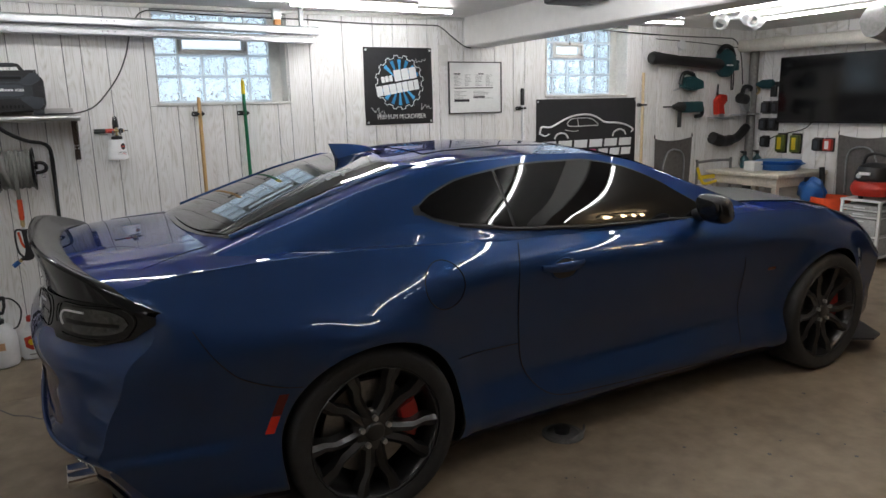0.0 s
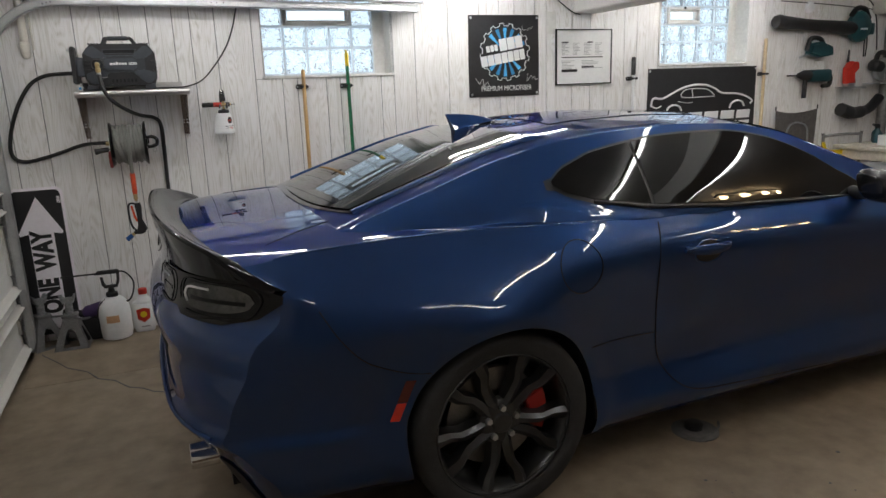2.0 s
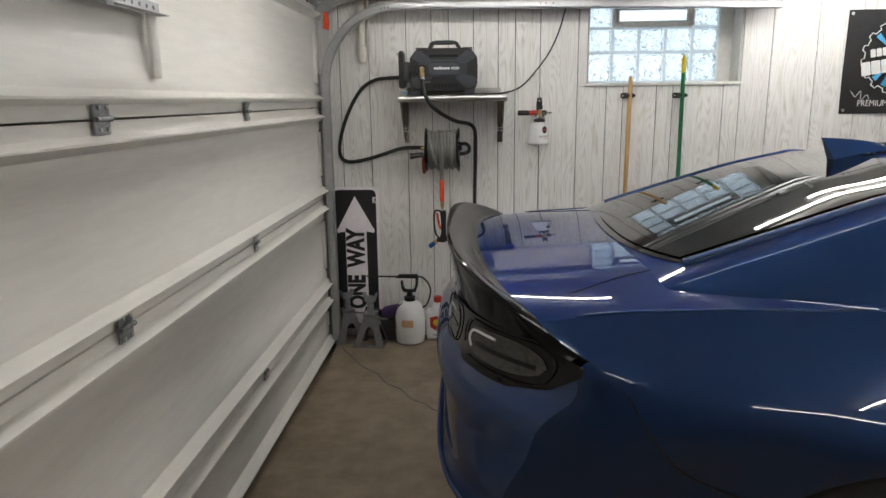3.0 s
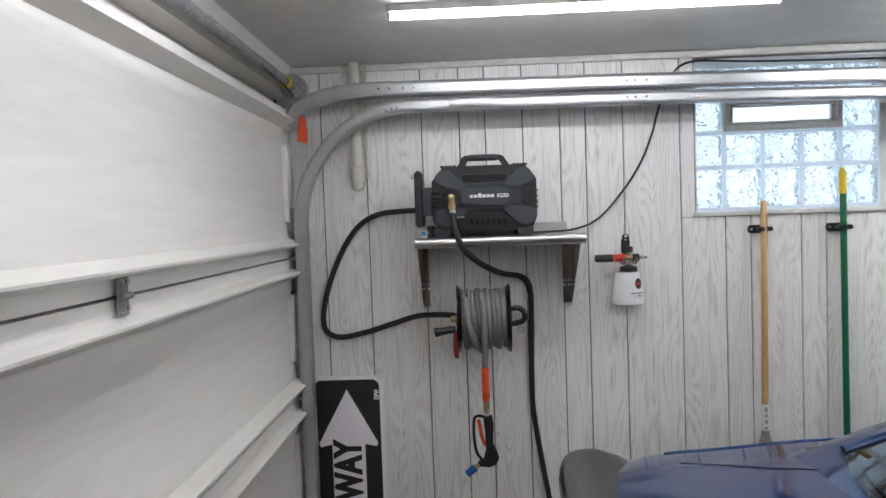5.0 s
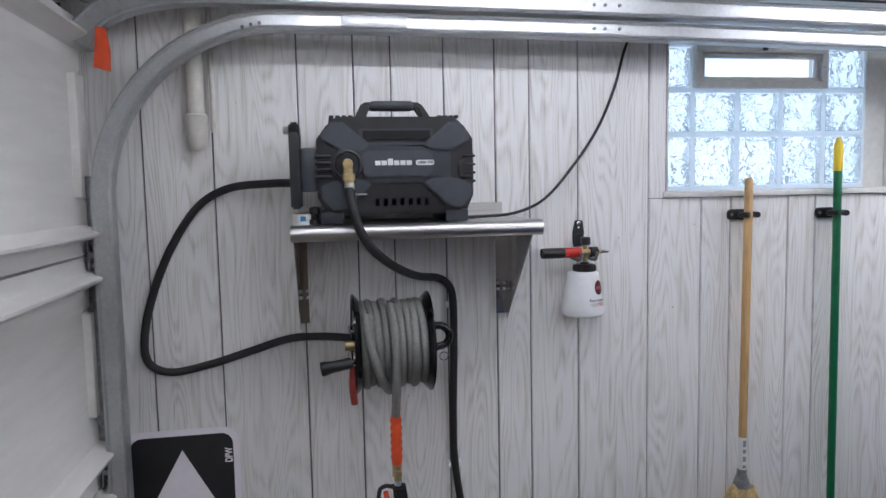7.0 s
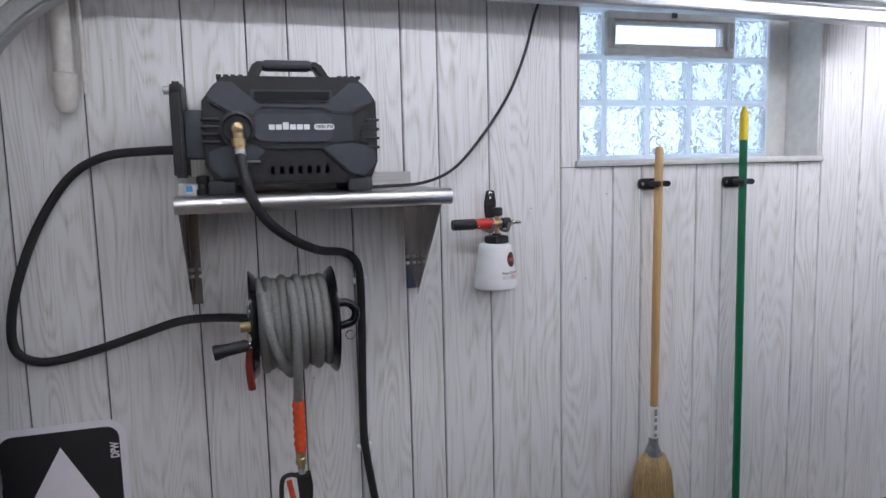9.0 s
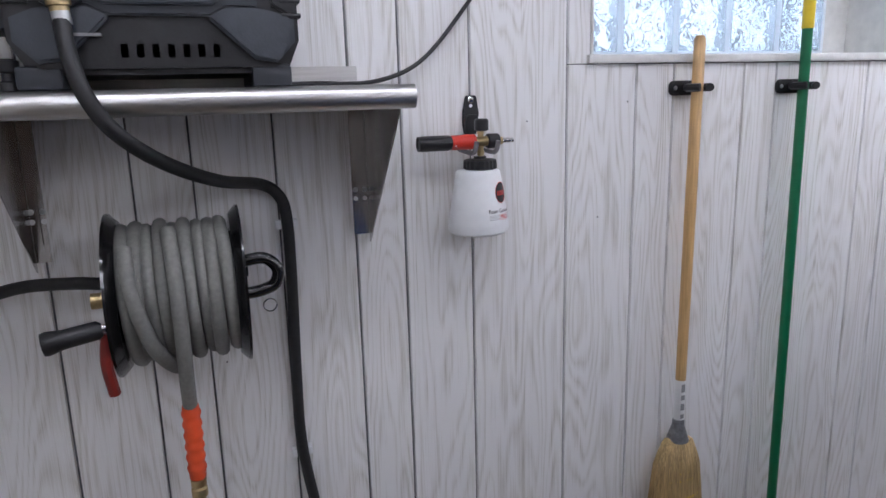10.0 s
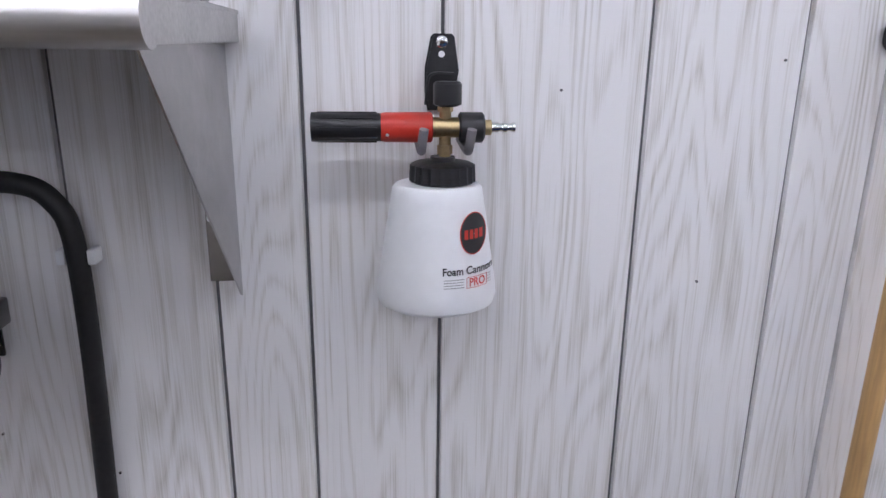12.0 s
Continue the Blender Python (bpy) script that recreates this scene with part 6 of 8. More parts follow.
    for i, v in enumerate(cap.verts):
        d = Vector((v.co.x - cx + 0.002, v.co.y - cy, 0))
        if d.length > 0.03 and i % 3 == 0:
            v.co += d.normalized() * 0.0018
    part("cap", cap, BLACK_PL, ob)
    # bottle: flattened towards the wall
    bx = cx - 0.007
    rings = [(0.03, -0.0535), (0.041, -0.0545), (0.0445, -0.058), (0.0465, -0.07), (0.0515, -0.1), (0.057, -0.135), (0.0605, -0.157), (0.0615, -0.167), (0.059, -0.176), (0.05, -0.181), (0.03, -0.1825), (0.001, -0.1825)]
    bt = lathe(rings, (bx, cy, cz), (0, 0, 1), 40, flat=0.86)
    part("bottle", bt, WHITE_PL, ob, "milky white plastic bottle")

    def on_bottle(dx, dz, out=0.0006):
        r = float(np.interp(-dz, [-a[1] for a in rings[1:8]], [a[0] for a in rings[1:8]]))
        dx = max(-0.98 * r, min(0.98 * r, dx))
        return Vector((bx + dx, cy - 0.86 * math.sqrt(r * r - dx * dx) - out, cz + dz))

    lab = sheet(lambda a, r: on_bottle(0.033 + r * 0.0135 * math.cos(a), -0.0975 + r * 0.0195 * math.sin(a), 0.0008), span(0, 2 * math.pi, 28), [0.02, 0.35, 0.7, 1.0])
    part("logo_disc", lab, INK, ob, "black oval mark with red shapes")
    part("logo_rim", tube([on_bottle(0.033 + 0.0138 * math.cos(a), -0.0975 + 0.0198 * math.sin(a)) for a in span(0, 2 * math.pi, 28)], 0.0005, n=5, steps=1), RED, ob)
    for q in range(4):
        part("logo_bar", patch(lambda u, v: on_bottle(u, v, 0.0011), span(0.0235 + q * 0.0052, 0.0272 + q * 0.0052, 2), lambda u: -0.1025, lambda u: -0.0935, 2), RED, ob)

    def bottle_text(body, size, dx, dz, material, width, weight=0.0):
        bm = text_mesh(body, size, Matrix.Identity(4), 0.0, width, weight)
        for v in bm.verts:
            v.co = on_bottle(dx + v.co.x, dz + v.co.y, 0.0009)
        part("label_text", bm, material, ob, smooth=False)

    bottle_text("Foam Cannon", 0.0105, 0.0285, -0.1325, INK, 0.053, 0.0002)
    bottle_text("PRO", 0.011, 0.037, -0.1445, RED, 0.0165, 0.0002)
    for q in range(4):
        for a, b in ((0.003, 0.0235), (0.0485, 0.0525)):
            part("label_line", patch(lambda u, v: on_bottle(u, v, 0.0007), span(a, b, 4), lambda u: -0.1407 - q * 0.0026, lambda u: -0.14 - q * 0.0026, 1), INK_GREY, ob)
    part("label_frame", tube([on_bottle(u, v, 0.0006) for u, v in ((0.026, -0.1393), (0.036, -0.1393), (0.0475, -0.1393), (0.0475, -0.1497), (0.036, -0.1497), (0.026, -0.1497), (0.026, -0.1393))], 0.0003, n=4, steps=1), RED, ob)


HOOK_GREY = mat("grey_rubber_prong", (0.2, 0.19, 0.2), 0.5)
foam_cannon()


def broom_clip(x, z):
    ob = thing("broom_clip", "black spring clip screwed to the wall", "clip", group="broom clips")
    part("base", prism(rounded(x - 0.05, x + 0.028, z - 0.016, z + 0.016, 0.012), FACE - 0.012, FACE - 0.001, "xz", 0.003), BLACK_PL, ob)
    for s in (-1, 1):
        part("jaw", tube([(x + s * 0.006, FACE - 0.012, z), (x + s * 0.02, FACE - 0.03, z), (x + s * 0.019, FACE - 0.052, z), (x + s * 0.013, FACE - 0.062, z)], 0.009, n=8), BLACK_PL, ob)
    part("screw", lathe([(0.005, 0), (0.004, 0.002), (0.001, 0.002)], (x - 0.038, FACE - 0.012, z), (0, -1, 0), 10), GALV, ob)


def straw_broom():
    ob = thing("straw_broom", "corn broom with a varnished wooden handle, hanging on the wall", "broom")
    x, y = 0.828, 4.885
    part("handle", lathe([(0.001, 0), (0.008, 0.001), (0.0125, 0.008), (0.0128, 0.4), (0.0122, 0.79)], (x, y, 1.648), (-0.008, 0, -1), 16), BROOM_WOOD, ob)
    part("label", lathe([(0.0127, 0), (0.0127, 0.105)], (x - 0.0062, y, 0.858), (-0.008, 0, -1), 16), PAPER, ob, "white paper label")
    mk = bmesh.new()
    for i, h in enumerate((0.02, 0.012, 0.016, 0.01)):
        box(x - 0.013, x - 0.003, y - 0.0138, y - 0.013, 0.84 - i * 0.024 - h / 2, 0.84 - i * 0.024 + h / 2, bm=mk)
    part("label_bars", mk, INK_GREY, ob)
    part("ferrule", lathe([(0.013, 0), (0.0145, 0.004), (0.0145, 0.016), (0.026, 0.05), (0.026, 0.056)], (x - 0.007, y, 0.757), (0, 0, -1), 18), GALV_OLD, ob)
    hd = bmesh.new()
    rnd = random.Random(4)
    lathe([(0.024, 0), (0.043, 0.012), (0.054, 0.04), (0.06, 0.09), (0.075, 0.2), (0.1, 0.38), (0.001, 0.385)], (x - 0.007, y, 0.71), (0, 0, -1), 22, bm=hd, flat=0.5)
    for i in range(240):
        a = rnd.uniform(0, 2 * math.pi)
        c, s = math.cos(a), math.sin(a)
        e = rnd.uniform(0.9, 1.08)
        tube([(x - 0.007 + 0.036 * c, y + 0.019 * s, 0.702), (x - 0.007 + 0.059 * c * e, y + 0.03 * s * e, 0.64), (x - 0.007 + 0.074 * c * e, y + 0.036 * s * e, 0.5), (x - 0.007 + 0.104 * c * e, y + 0.05 * s * e, 0.325 + rnd.uniform(-0.02, 0.02))], 0.0016, n=4, steps=2, bm=hd)
    part("straw", hd, STRAW, ob, "pale straw head")
    for z, r in ((0.625, 0.054), (0.605, 0.057), (0.56, 0.066)):
        part("stitching", tube([(x - 0.007 + r * math.cos(a), y + 0.53 * r * math.sin(a), z) for a in span(0, 2 * math.pi, 22)], 0.0022, n=6, steps=1), YELLOW, ob)


def green_pole():
    ob = thing("push_broom", "green enamelled broom pole with a yellow grip", "broom")
    part("pole", rod((1.125, 4.885, 1.69), (1.136, 4.885, 0.14), 0.0118, n=16), GREEN, ob)
    part("grip", lathe([(0.0135, 0), (0.0138, 0.005)] + [(0.0138 if i % 2 else 0.0128, 0.01 + i * 0.005) for i in range(13)] + [(0.013, 0.08), (0.008, 0.09), (0.006, 0.1), (0.001, 0.102)], (1.125, 4.885, 1.663), (0, 0, 1), 16), YELLOW, ob, "yellow plastic grip")
    part("head", box(0.95, 1.32, 4.86, 4.92, 0.10, 0.15, 0.008), BROOM_WOOD, ob)
    bs = bmesh.new()
    for i in range(36):
        box(0.955 + i * 0.01, 0.962 + i * 0.01, 4.863, 4.917, 0.005, 0.1, bm=bs)
    part("bristles", bs, BLACK_PL, ob)


broom_clip(0.829, 1.538)
broom_clip(1.127, 1.536)
straw_broom()
green_pole()


def one_way_sign():
    ob = thing("road_sign", "black and white one way road sign leaning upright on the wall", "sign")
    x0, x1, z0, z1, y = -0.957, -0.663, 0.09, 1.012, FACE - 0.03
    part("plate", prism(rounded(x0, x1, z0, z1, 0.042), y, y + 0.002, "xz"), SIGN_WHITE, ob, "white reflective plate")
    part("black_field", prism(rounded(x0 + 0.017, x1 - 0.017, z0 + 0.017, z1 - 0.017, 0.03), y - 0.0012, y - 0.0002, "xz"), INK, ob)
    xm = (x0 + x1) / 2
    arrow = [(xm, z1 - 0.055), (xm + 0.118, z1 - 0.27), (xm + 0.112, z1 - 0.285), (xm + 0.066, z1 - 0.275), (xm + 0.066, z0 + 0.05), (xm - 0.066, z0 + 0.05), (xm - 0.066, z1 - 0.275), (xm - 0.112, z1 - 0.285), (xm - 0.118, z1 - 0.27)]
    part("arrow", prism(arrow, y - 0.0026, y - 0.0014, "xz"), SIGN_WHITE, ob)
    part("lettering", text_mesh("ONE  WAY", 0.145, facing(xm, y - 0.003, z0 + 0.405, 90), 0.0003, 0.52, 0.0075), INK, ob)
    part("small_lettering", text_mesh("DPW", 0.026, facing(x1 - 0.028, y - 0.0016, z1 - 0.078, 90), 0.0003, 0.04, 0.001), SIGN_WHITE, ob)


one_way_sign()


# ---- things on the floor by the wall ----
def jack_stand(x, y, rz, h=0.3):
    ob = thing("jack_stand", "grey steel car jack stand with a ratchet post", "jack stand", (x, y, LEDGE), rz, group="jack stands")
    fr = bmesh.new()
    H = h * 0.6
    pieces = [[(-0.096, 0.0), (-0.05, 0.0), (-0.024, 0.55), (-0.014, 1.0), (-0.036, 1.0)], [(0.096, 0.0), (0.036, 1.0), (0.014, 1.0), (0.024, 0.55), (0.05, 0.0)],
              [(-0.024, 0.55), (-0.012, 0.66), (0.012, 0.66), (0.024, 0.55), (0.014, 1.0), (-0.014, 1.0)], [(-0.05, 0.0), (0.05, 0.0), (0.046, 0.09), (-0.046, 0.09)]]
    for k in range(4):
        turn = Matrix.Rotation(radians(90 * k), 4, "Z")
        for outline in pieces:
            rings = [[fr.verts.new(turn @ Vector((u, -(0.092 - 0.058 * v) + t, H * v))) for u, v in outline] for t in (0.0, 0.005)]
            n = len(outline)
            fr.faces.new(rings[0])
            fr.faces.new(rings[1][::-1])
            for i in range(n):
                fr.faces.new((rings[0][i], rings[1][i], rings[1][(i + 1) % n], rings[0][(i + 1) % n]))
    box(-0.042, 0.042, -0.042, 0.042, H, H + 0.02, 0.006, bm=fr)
    part("frame", fr, STAND_GREY, ob)
    post = rod((0, 0, h * 0.3), (0, 0, h * 0.95), 0.022, n=12)
    part("post", post, GALV_OLD, ob)
    part("saddle", prism([(-0.045, h + 0.02), (-0.035, h + 0.02), (-0.02, h), (0.02, h), (0.035, h + 0.02), (0.045, h + 0.02), (0.03, h - 0.03), (-0.03, h - 0.03)], -0.022, 0.022, "xz", 0.003), GALV_OLD, ob)
    part("ratchet_handle", tube([(0.03, -0.05, h * 0.62), (0.08, -0.07, h * 0.6), (0.12, -0.08, h * 0.62)], 0.006, n=8), STAND_GREY, ob)


STAND_GREY = mat("grey_painted_steel", (0.22, 0.22, 0.22), 0.45, 0.3, vary=0.2, scale=20)
jack_stand(-0.715, 4.77, -4)
jack_stand(-0.875, 4.84, 30, 0.3)


def pump_sprayer():
    ob = thing("pump_sprayer", "white plastic pump sprayer with a black lance and hose", "sprayer", (-0.475, 4.80, LEDGE))
    part("tank", lathe([(0.07, 0.0), (0.085, 0.006), (0.09, 0.03), (0.092, 0.16), (0.085, 0.215), (0.06, 0.252), (0.035, 0.265), (0.001, 0.266)], (0, 0, 0.003), (0, 0, 1), 30), WHITE_PL, ob)
    part("print", patch(lambda a, z: Vector((0.0928 * math.sin(a), -0.0928 * math.cos(a), z)), span(-0.5, 0.3, 8), lambda a: 0.12, lambda a: 0.165, 3), FADED, ob, "faded orange print")
    part("collar", lathe([(0.034, 0), (0.034, 0.03), (0.02, 0.034), (0.016, 0.06), (0.001, 0.06)], (0, 0, 0.262), (0, 0, 1), 18), BLACK_PL, ob)
    part("hose", tube([(0.03, 0, 0.28), (0.1, -0.02, 0.3), (0.13, -0.02, 0.4), (0.09, -0.03, 0.475), (0.02, -0.03, 0.49)], 0.005, n=8), BLACK_PL, ob)
    ln = tube([(-0.26, -0.02, 0.484), (-0.1, -0.025, 0.484), (-0.03, -0.03, 0.484)], 0.005, n=8)
    part("lance", ln, BLACK_PL, ob)
    gp = bmesh.new()
    prism([(-0.08, 0.478), (-0.06, 0.5), (0.05, 0.5), (0.06, 0.49), (0.055, 0.43), (0.04, 0.39), (-0.03, 0.39), (-0.045, 0.41), (-0.05, 0.46), (-0.036, 0.46), (-0.03, 0.42), (-0.02, 0.407), (0.03, 0.407), (0.04, 0.44), (0.042, 0.476)], -0.045, -0.02, "xz", 0.004, bm=gp)
    part("trigger_grip", gp, BLACK_PL, ob)
    for ob_part in ob.children:
        if ob_part.name.split(".")[0] in ("hose", "lance", "trigger_grip"):
            ob_part.location.z = -0.06
    part("strap", tube([(-0.088, -0.03, 0.03), (-0.096, -0.035, 0.12), (-0.08, -0.04, 0.22), (-0.04, -0.03, 0.26)], 0.004, n=6), BLACK_PL, ob)


FADED = mat("faded_orange_print", (0.7, 0.42, 0.24), 0.5)
pump_sprayer()


def jug(x, y):
    ob = thing("oil_jug", "white plastic jug with a red cap and a red label", "jug", (x, y, LEDGE))
    part("body", prism(rounded(-0.06, 0.06, 0.002, 0.2, 0.02), -0.035, 0.035, "xz", 0.012), WHITE_PL, ob)
    part("shoulder", lathe([(0.052, 0), (0.03, 0.03), (0.022, 0.04), (0.022, 0.05)], (0.01, 0, 0.196), (0, 0, 1), 18, flat=0.65), WHITE_PL, ob)
    part("cap", lathe([(0.026, 0), (0.026, 0.03), (0.022, 0.034), (0.001, 0.034)], (0.01, 0, 0.245), (0, 0, 1), 18), RED, ob, "red screw cap")
    part("label", prism([(-0.04, 0.15), (0.0, 0.16), (0.04, 0.15), (0.036, 0.09), (0.0, 0.065), (-0.036, 0.09)], -0.0362, -0.0352, "xz"), RED, ob, "red shield label")
    part("label_mark", prism(arc(0, 0.118, 0.02, 0, 340, 14), -0.0368, -0.0363, "xz"), YELLOW, ob)
    part("label_bar", box(-0.02, 0.03, -0.0366, -0.0352, 0.035, 0.042), INK_GREY, ob)


jug(-0.315, 4.85)


def trigger_bottle(x, y):
    ob = thing("spray_bottle", "pale bottle with a green trigger sprayer head", "spray bottle", (x, y, LEDGE))
    part("bottle", lathe([(0.045, 0.002), (0.048, 0.01), (0.048, 0.15), (0.03, 0.19), (0.015, 0.2)], (0, 0, 0), (0, 0, 1), 20, flat=0.7), PAPER, ob)
    part("sprayer", prism([(-0.02, 0.2), (0.015, 0.2), (0.02, 0.235), (0.07, 0.25), (0.07, 0.275), (-0.03, 0.28), (-0.06, 0.265), (-0.06, 0.255), (-0.025, 0.245)], -0.016, 0.016, "xz", 0.004), GREEN, ob, "green trigger head")
    part("label", box(-0.03, 0.03, -0.0345, -0.0335, 0.05, 0.13), LIME, ob)


trigger_bottle(-0.19, 4.86)


def polisher():
    ob = thing("polisher", "purple and black power tool lying behind the jack stand", "power tool", (-0.6, 4.84, LEDGE))
    part("body", lathe([(0.025, 0), (0.04, 0.02), (0.04, 0.13), (0.03, 0.17), (0.001, 0.175)], (-0.05, 0, 0.17), (1, -0.1, 0.25), 16), PURPLE, ob)
    part("grip", rod((-0.04, 0, 0.165), (-0.16, 0.02, 0.19), 0.024, 0.02, 12), BLACK_PL, ob)
    part("stand", box(-0.09, 0.04, -0.03, 0.03, 0.0, 0.14, 0.01), BLACK_PL, ob)


PURPLE = mat("purple_plastic", (0.06, 0.03, 0.12), 0.4)
polisher()


# ---- the cable and junction box ----
def power_cable():
    ob = thing("power_cable", "black power cable strung along the wall and window", "cable")
    part("cable", tube([(-0.1, 4.75, 1.558), (-0.02, 4.78, 1.559), (0.1, 4.86, 1.563), (0.2, 4.9, 1.6), (0.29, 4.91, 1.693), (0.365, 4.912, 1.8), (0.415, 4.912, 1.914), (0.445, 4.91, 2.02), (0.49, 4.9, 2.13), (0.53, 4.9, 2.175), (0.6, 4.9, 2.19), (0.8, 4.9, 2.18), (1.1, 4.9, 2.173), (1.38, 4.9, 2.17)], 0.0042, n=8), BLACK_PL, ob)
    ob = thing("light_cable", "black cable sagging along the wall to the beam", "cable")
    part("cable", tube([(1.4, 4.9, 2.17), (1.6, 4.912, 2.172), (2.1, 4.912, 2.16), (2.6, 4.912, 2.165), (2.7, 4.912, 2.15), (2.8, 4.91, 2.08), (2.9, 4.905, 2.015), (2.96, 4.9, 2.0)], 0.0042, n=8), BLACK_PL, ob)
    ob = thing("junction_box", "small metal junction box with orange tape at the ceiling", "junction box")
    part("box", box(1.365, 1.42, 4.86, 4.92, 2.16, CEIL - 0.001, 0.004), GALV, ob)
    part("tape", box(1.37, 1.415, 4.855, 4.9, 2.105, 2.16, 0.006), BRASS_TAPE, ob, "orange tape")
    ob = thing("cable_far", "black cables running to the corner of the room", "cable")
    part("cable", tube([(3.2, 4.91, 2.19), (4.2, 4.912, 2.185), (4.6, 4.912, 2.168), (5.4, 4.912, 2.15), (5.9, 4.912, 2.15), (6.1, 4.912, 2.13), (6.2, 4.912, 1.98), (6.25, 4.912, 1.7)], 0.005, n=8), BLACK_PL, ob)
    part("cable", tube([(5.0, 4.912, 2.12), (5.6, 4.912, 2.095), (6.15, 4.912, 2.06)], 0.004, n=8), BLACK_PL, ob)


BRASS_TAPE = mat("orange_tape", (0.55, 0.22, 0.06), 0.5)
power_cable()


# ---- banners and chart ----
def banner_grid(x0, x1, z0, z1, depth=0.006):
    def F(x, z):
        u, v = (x - x0) / (x1 - x0), (z - z0) / (z1 - z0)
        return (x + 0.004 * math.sin(5 * v) * (u - 0.5), FACE - 0.004 - depth * (0.5 + 0.5 * math.sin(7 * u + 3 * v)) * math.sin(math.pi * u), z)
    return sheet(F, span(x0, x1, 24), span(z0, z1, 24))


def microfibre_banner():
    ob = thing("banner", "black vinyl banner with a blue and white gear emblem", "banner")
    x0, x1, z0, z1 = 2.033, 2.61, 1.42, 1.995
    bm = banner_grid(x0, x1, z0, z1)
    part("cloth", bm, VINYL, ob)
    y = FACE - 0.013
    cx, cz, R = 2.325, 1.735, 0.185
    gear = bmesh.new()
    pts = []
    for k in range(16):
        a = 360 / 16 * k
        for da, r in ((2, R), (4, R + 0.018), (12, R + 0.018), (14, R)):
            pts.append((cx + r * math.cos(radians(a + da)), cz + r * math.sin(radians(a + da))))
    part("gear_outline", tube([(p[0], y, p[1]) for p in pts + pts[:1]], 0.003, n=6, steps=1), VINYL_WHITE, ob)
    for k in range(16):
        a = 360 / 16 * k
        if k in (0, 8, 15, 7):
            continue
        ray = [(cx + r * math.cos(radians(a + d)), cz + r * math.sin(radians(a + d))) for r, d in ((0.05, -2), (0.172, -5), (0.172, 5), (0.05, 2))]
        part("ray", prism(ray, y, y + 0.0008, "xz"), VINYL_BLUE if k % 2 else VINYL_SKY, ob)
    tilt = Matrix.Translation((cx, 0, cz)) @ Matrix.Rotation(radians(-9), 4, "Y") @ Matrix.Translation((-cx, 0, -cz))

    def bars(widths, x, z, h, name):
        for w in widths:
            b = prism(rounded(x, x + w, z, z + h, 0.005, 3), y - 0.004, y - 0.002, "xz")
            x += w + 0.005
            bmesh.ops.transform(b, matrix=tilt, verts=b.verts)
            part(name, b, VINYL_WHITE, ob, "plain white bar in place of a letter")

    bars((0.028, 0.028, 0.028), cx - 0.15, cz + 0.02, 0.045, "name_bar")
    bars((0.06, 0.06, 0.06), cx - 0.04, cz + 0.012, 0.085, "name_bar")
    bars((0.05, 0.05, 0.055, 0.045, 0.045, 0.045, 0.04), cx - 0.205, cz - 0.075, 0.075, "name_bar")
    part("motto", text_mesh("PREMIUM MICROFIBER", 0.05, facing(2.335, y, 1.478), 0.0003, 0.415), VINYL_WHITE, ob)
    for x, z in ((x0 + 0.02, z0 + 0.02), (x1 - 0.02, z0 + 0.02), (x0 + 0.02, z1 - 0.02), (x1 - 0.02, z1 - 0.02)):
        part("eyelet", lathe([(0.004, 0), (0.009, 0), (0.009, 0.002), (0.004, 0.002)], (x, FACE - 0.0105, z), (0, -1, 0), 12), GALV, ob)
    for k, (x, z) in enumerate(((2.46, 1.9), (2.09, 1.53), (2.5, 1.55))):
        rnd = random.Random(k)
        pts = [(x + 0.016 * i + rnd.uniform(-0.01, 0.01), y, z + rnd.uniform(-0.03, 0.03)) for i in range(7)]
        part("scribble", tube(pts, 0.0015, n=5), VINYL_WHITE, ob)


VINYL_SKY = mat("sky_blue_vinyl_print", (0.07, 0.4, 0.75), 0.45, vary=0.05)
microfibre_banner()


def wall_chart():
    ob = thing("framed_chart", "printed chart in a thin black frame", "chart")
    x0, x1, z0, z1 = 2.755, 3.258, 1.485, 1.895
    y = FACE - 0.012
    part("sheet", box(x0 + 0.006, x1 - 0.006, y, FACE - 0.001, z0 + 0.006, z1 - 0.006), PAPER, ob)
    f = bmesh.new()
    for q in ((x0, x1, z0, z0 + 0.008), (x0, x1, z1 - 0.008, z1), (x0, x0 + 0.008, z0 + 0.008, z1 - 0.008), (x1 - 0.008, x1, z0 + 0.008, z1 - 0.008)):
        box(q[0], q[1], y - 0.006, FACE - 0.002, q[2], q[3], bm=f)
    part("frame", f, BLACK_PL, ob)
    rows = bmesh.new()
    rnd = random.Random(9)
    for c in range(4):
        xa = x0 + 0.05 + c * 0.1
        for r in range(9):
            z = z1 - 0.105 - r * 0.0105
            box(xa, xa + rnd.uniform(0.03, 0.075), y - 0.0012, y - 0.0004, z, z + 0.0035, bm=rows)
    for r in range(6):
        z = z1 - 0.235 - r * 0.011
        box(x0 + 0.05, x0 + 0.05 + rnd.uniform(0.05, 0.12), y - 0.0012, y - 0.0004, z, z + 0.0035, bm=rows)
        box(x0 + 0.23, x0 + 0.23 + rnd.uniform(0.1, 0.2), y - 0.0012, y - 0.0004, z, z + 0.0035, bm=rows)
    part("text_bars", rows, INK_GREY, ob, "rows of print as plain bars")
    for a, b, z, h in ((0.05, 0.11, 0.1, 0.008), (0.28, 0.33, 0.1, 0.008), (0.05, 0.42, 0.21, 0.007), (0.05, 0.19, 0.315, 0.02), (0.23, 0.34, 0.285, 0.012)):
        part("heading_bar", box(x0 + a, x0 + b, y - 0.0014, y - 0.0003, z1 - z, z1 - z + h), INK, ob)
    part("patch", box(2.675, 2.76, FACE - 0.004, FACE - 0.001, 1.86, 2.02), WHITE_TRIM, ob)


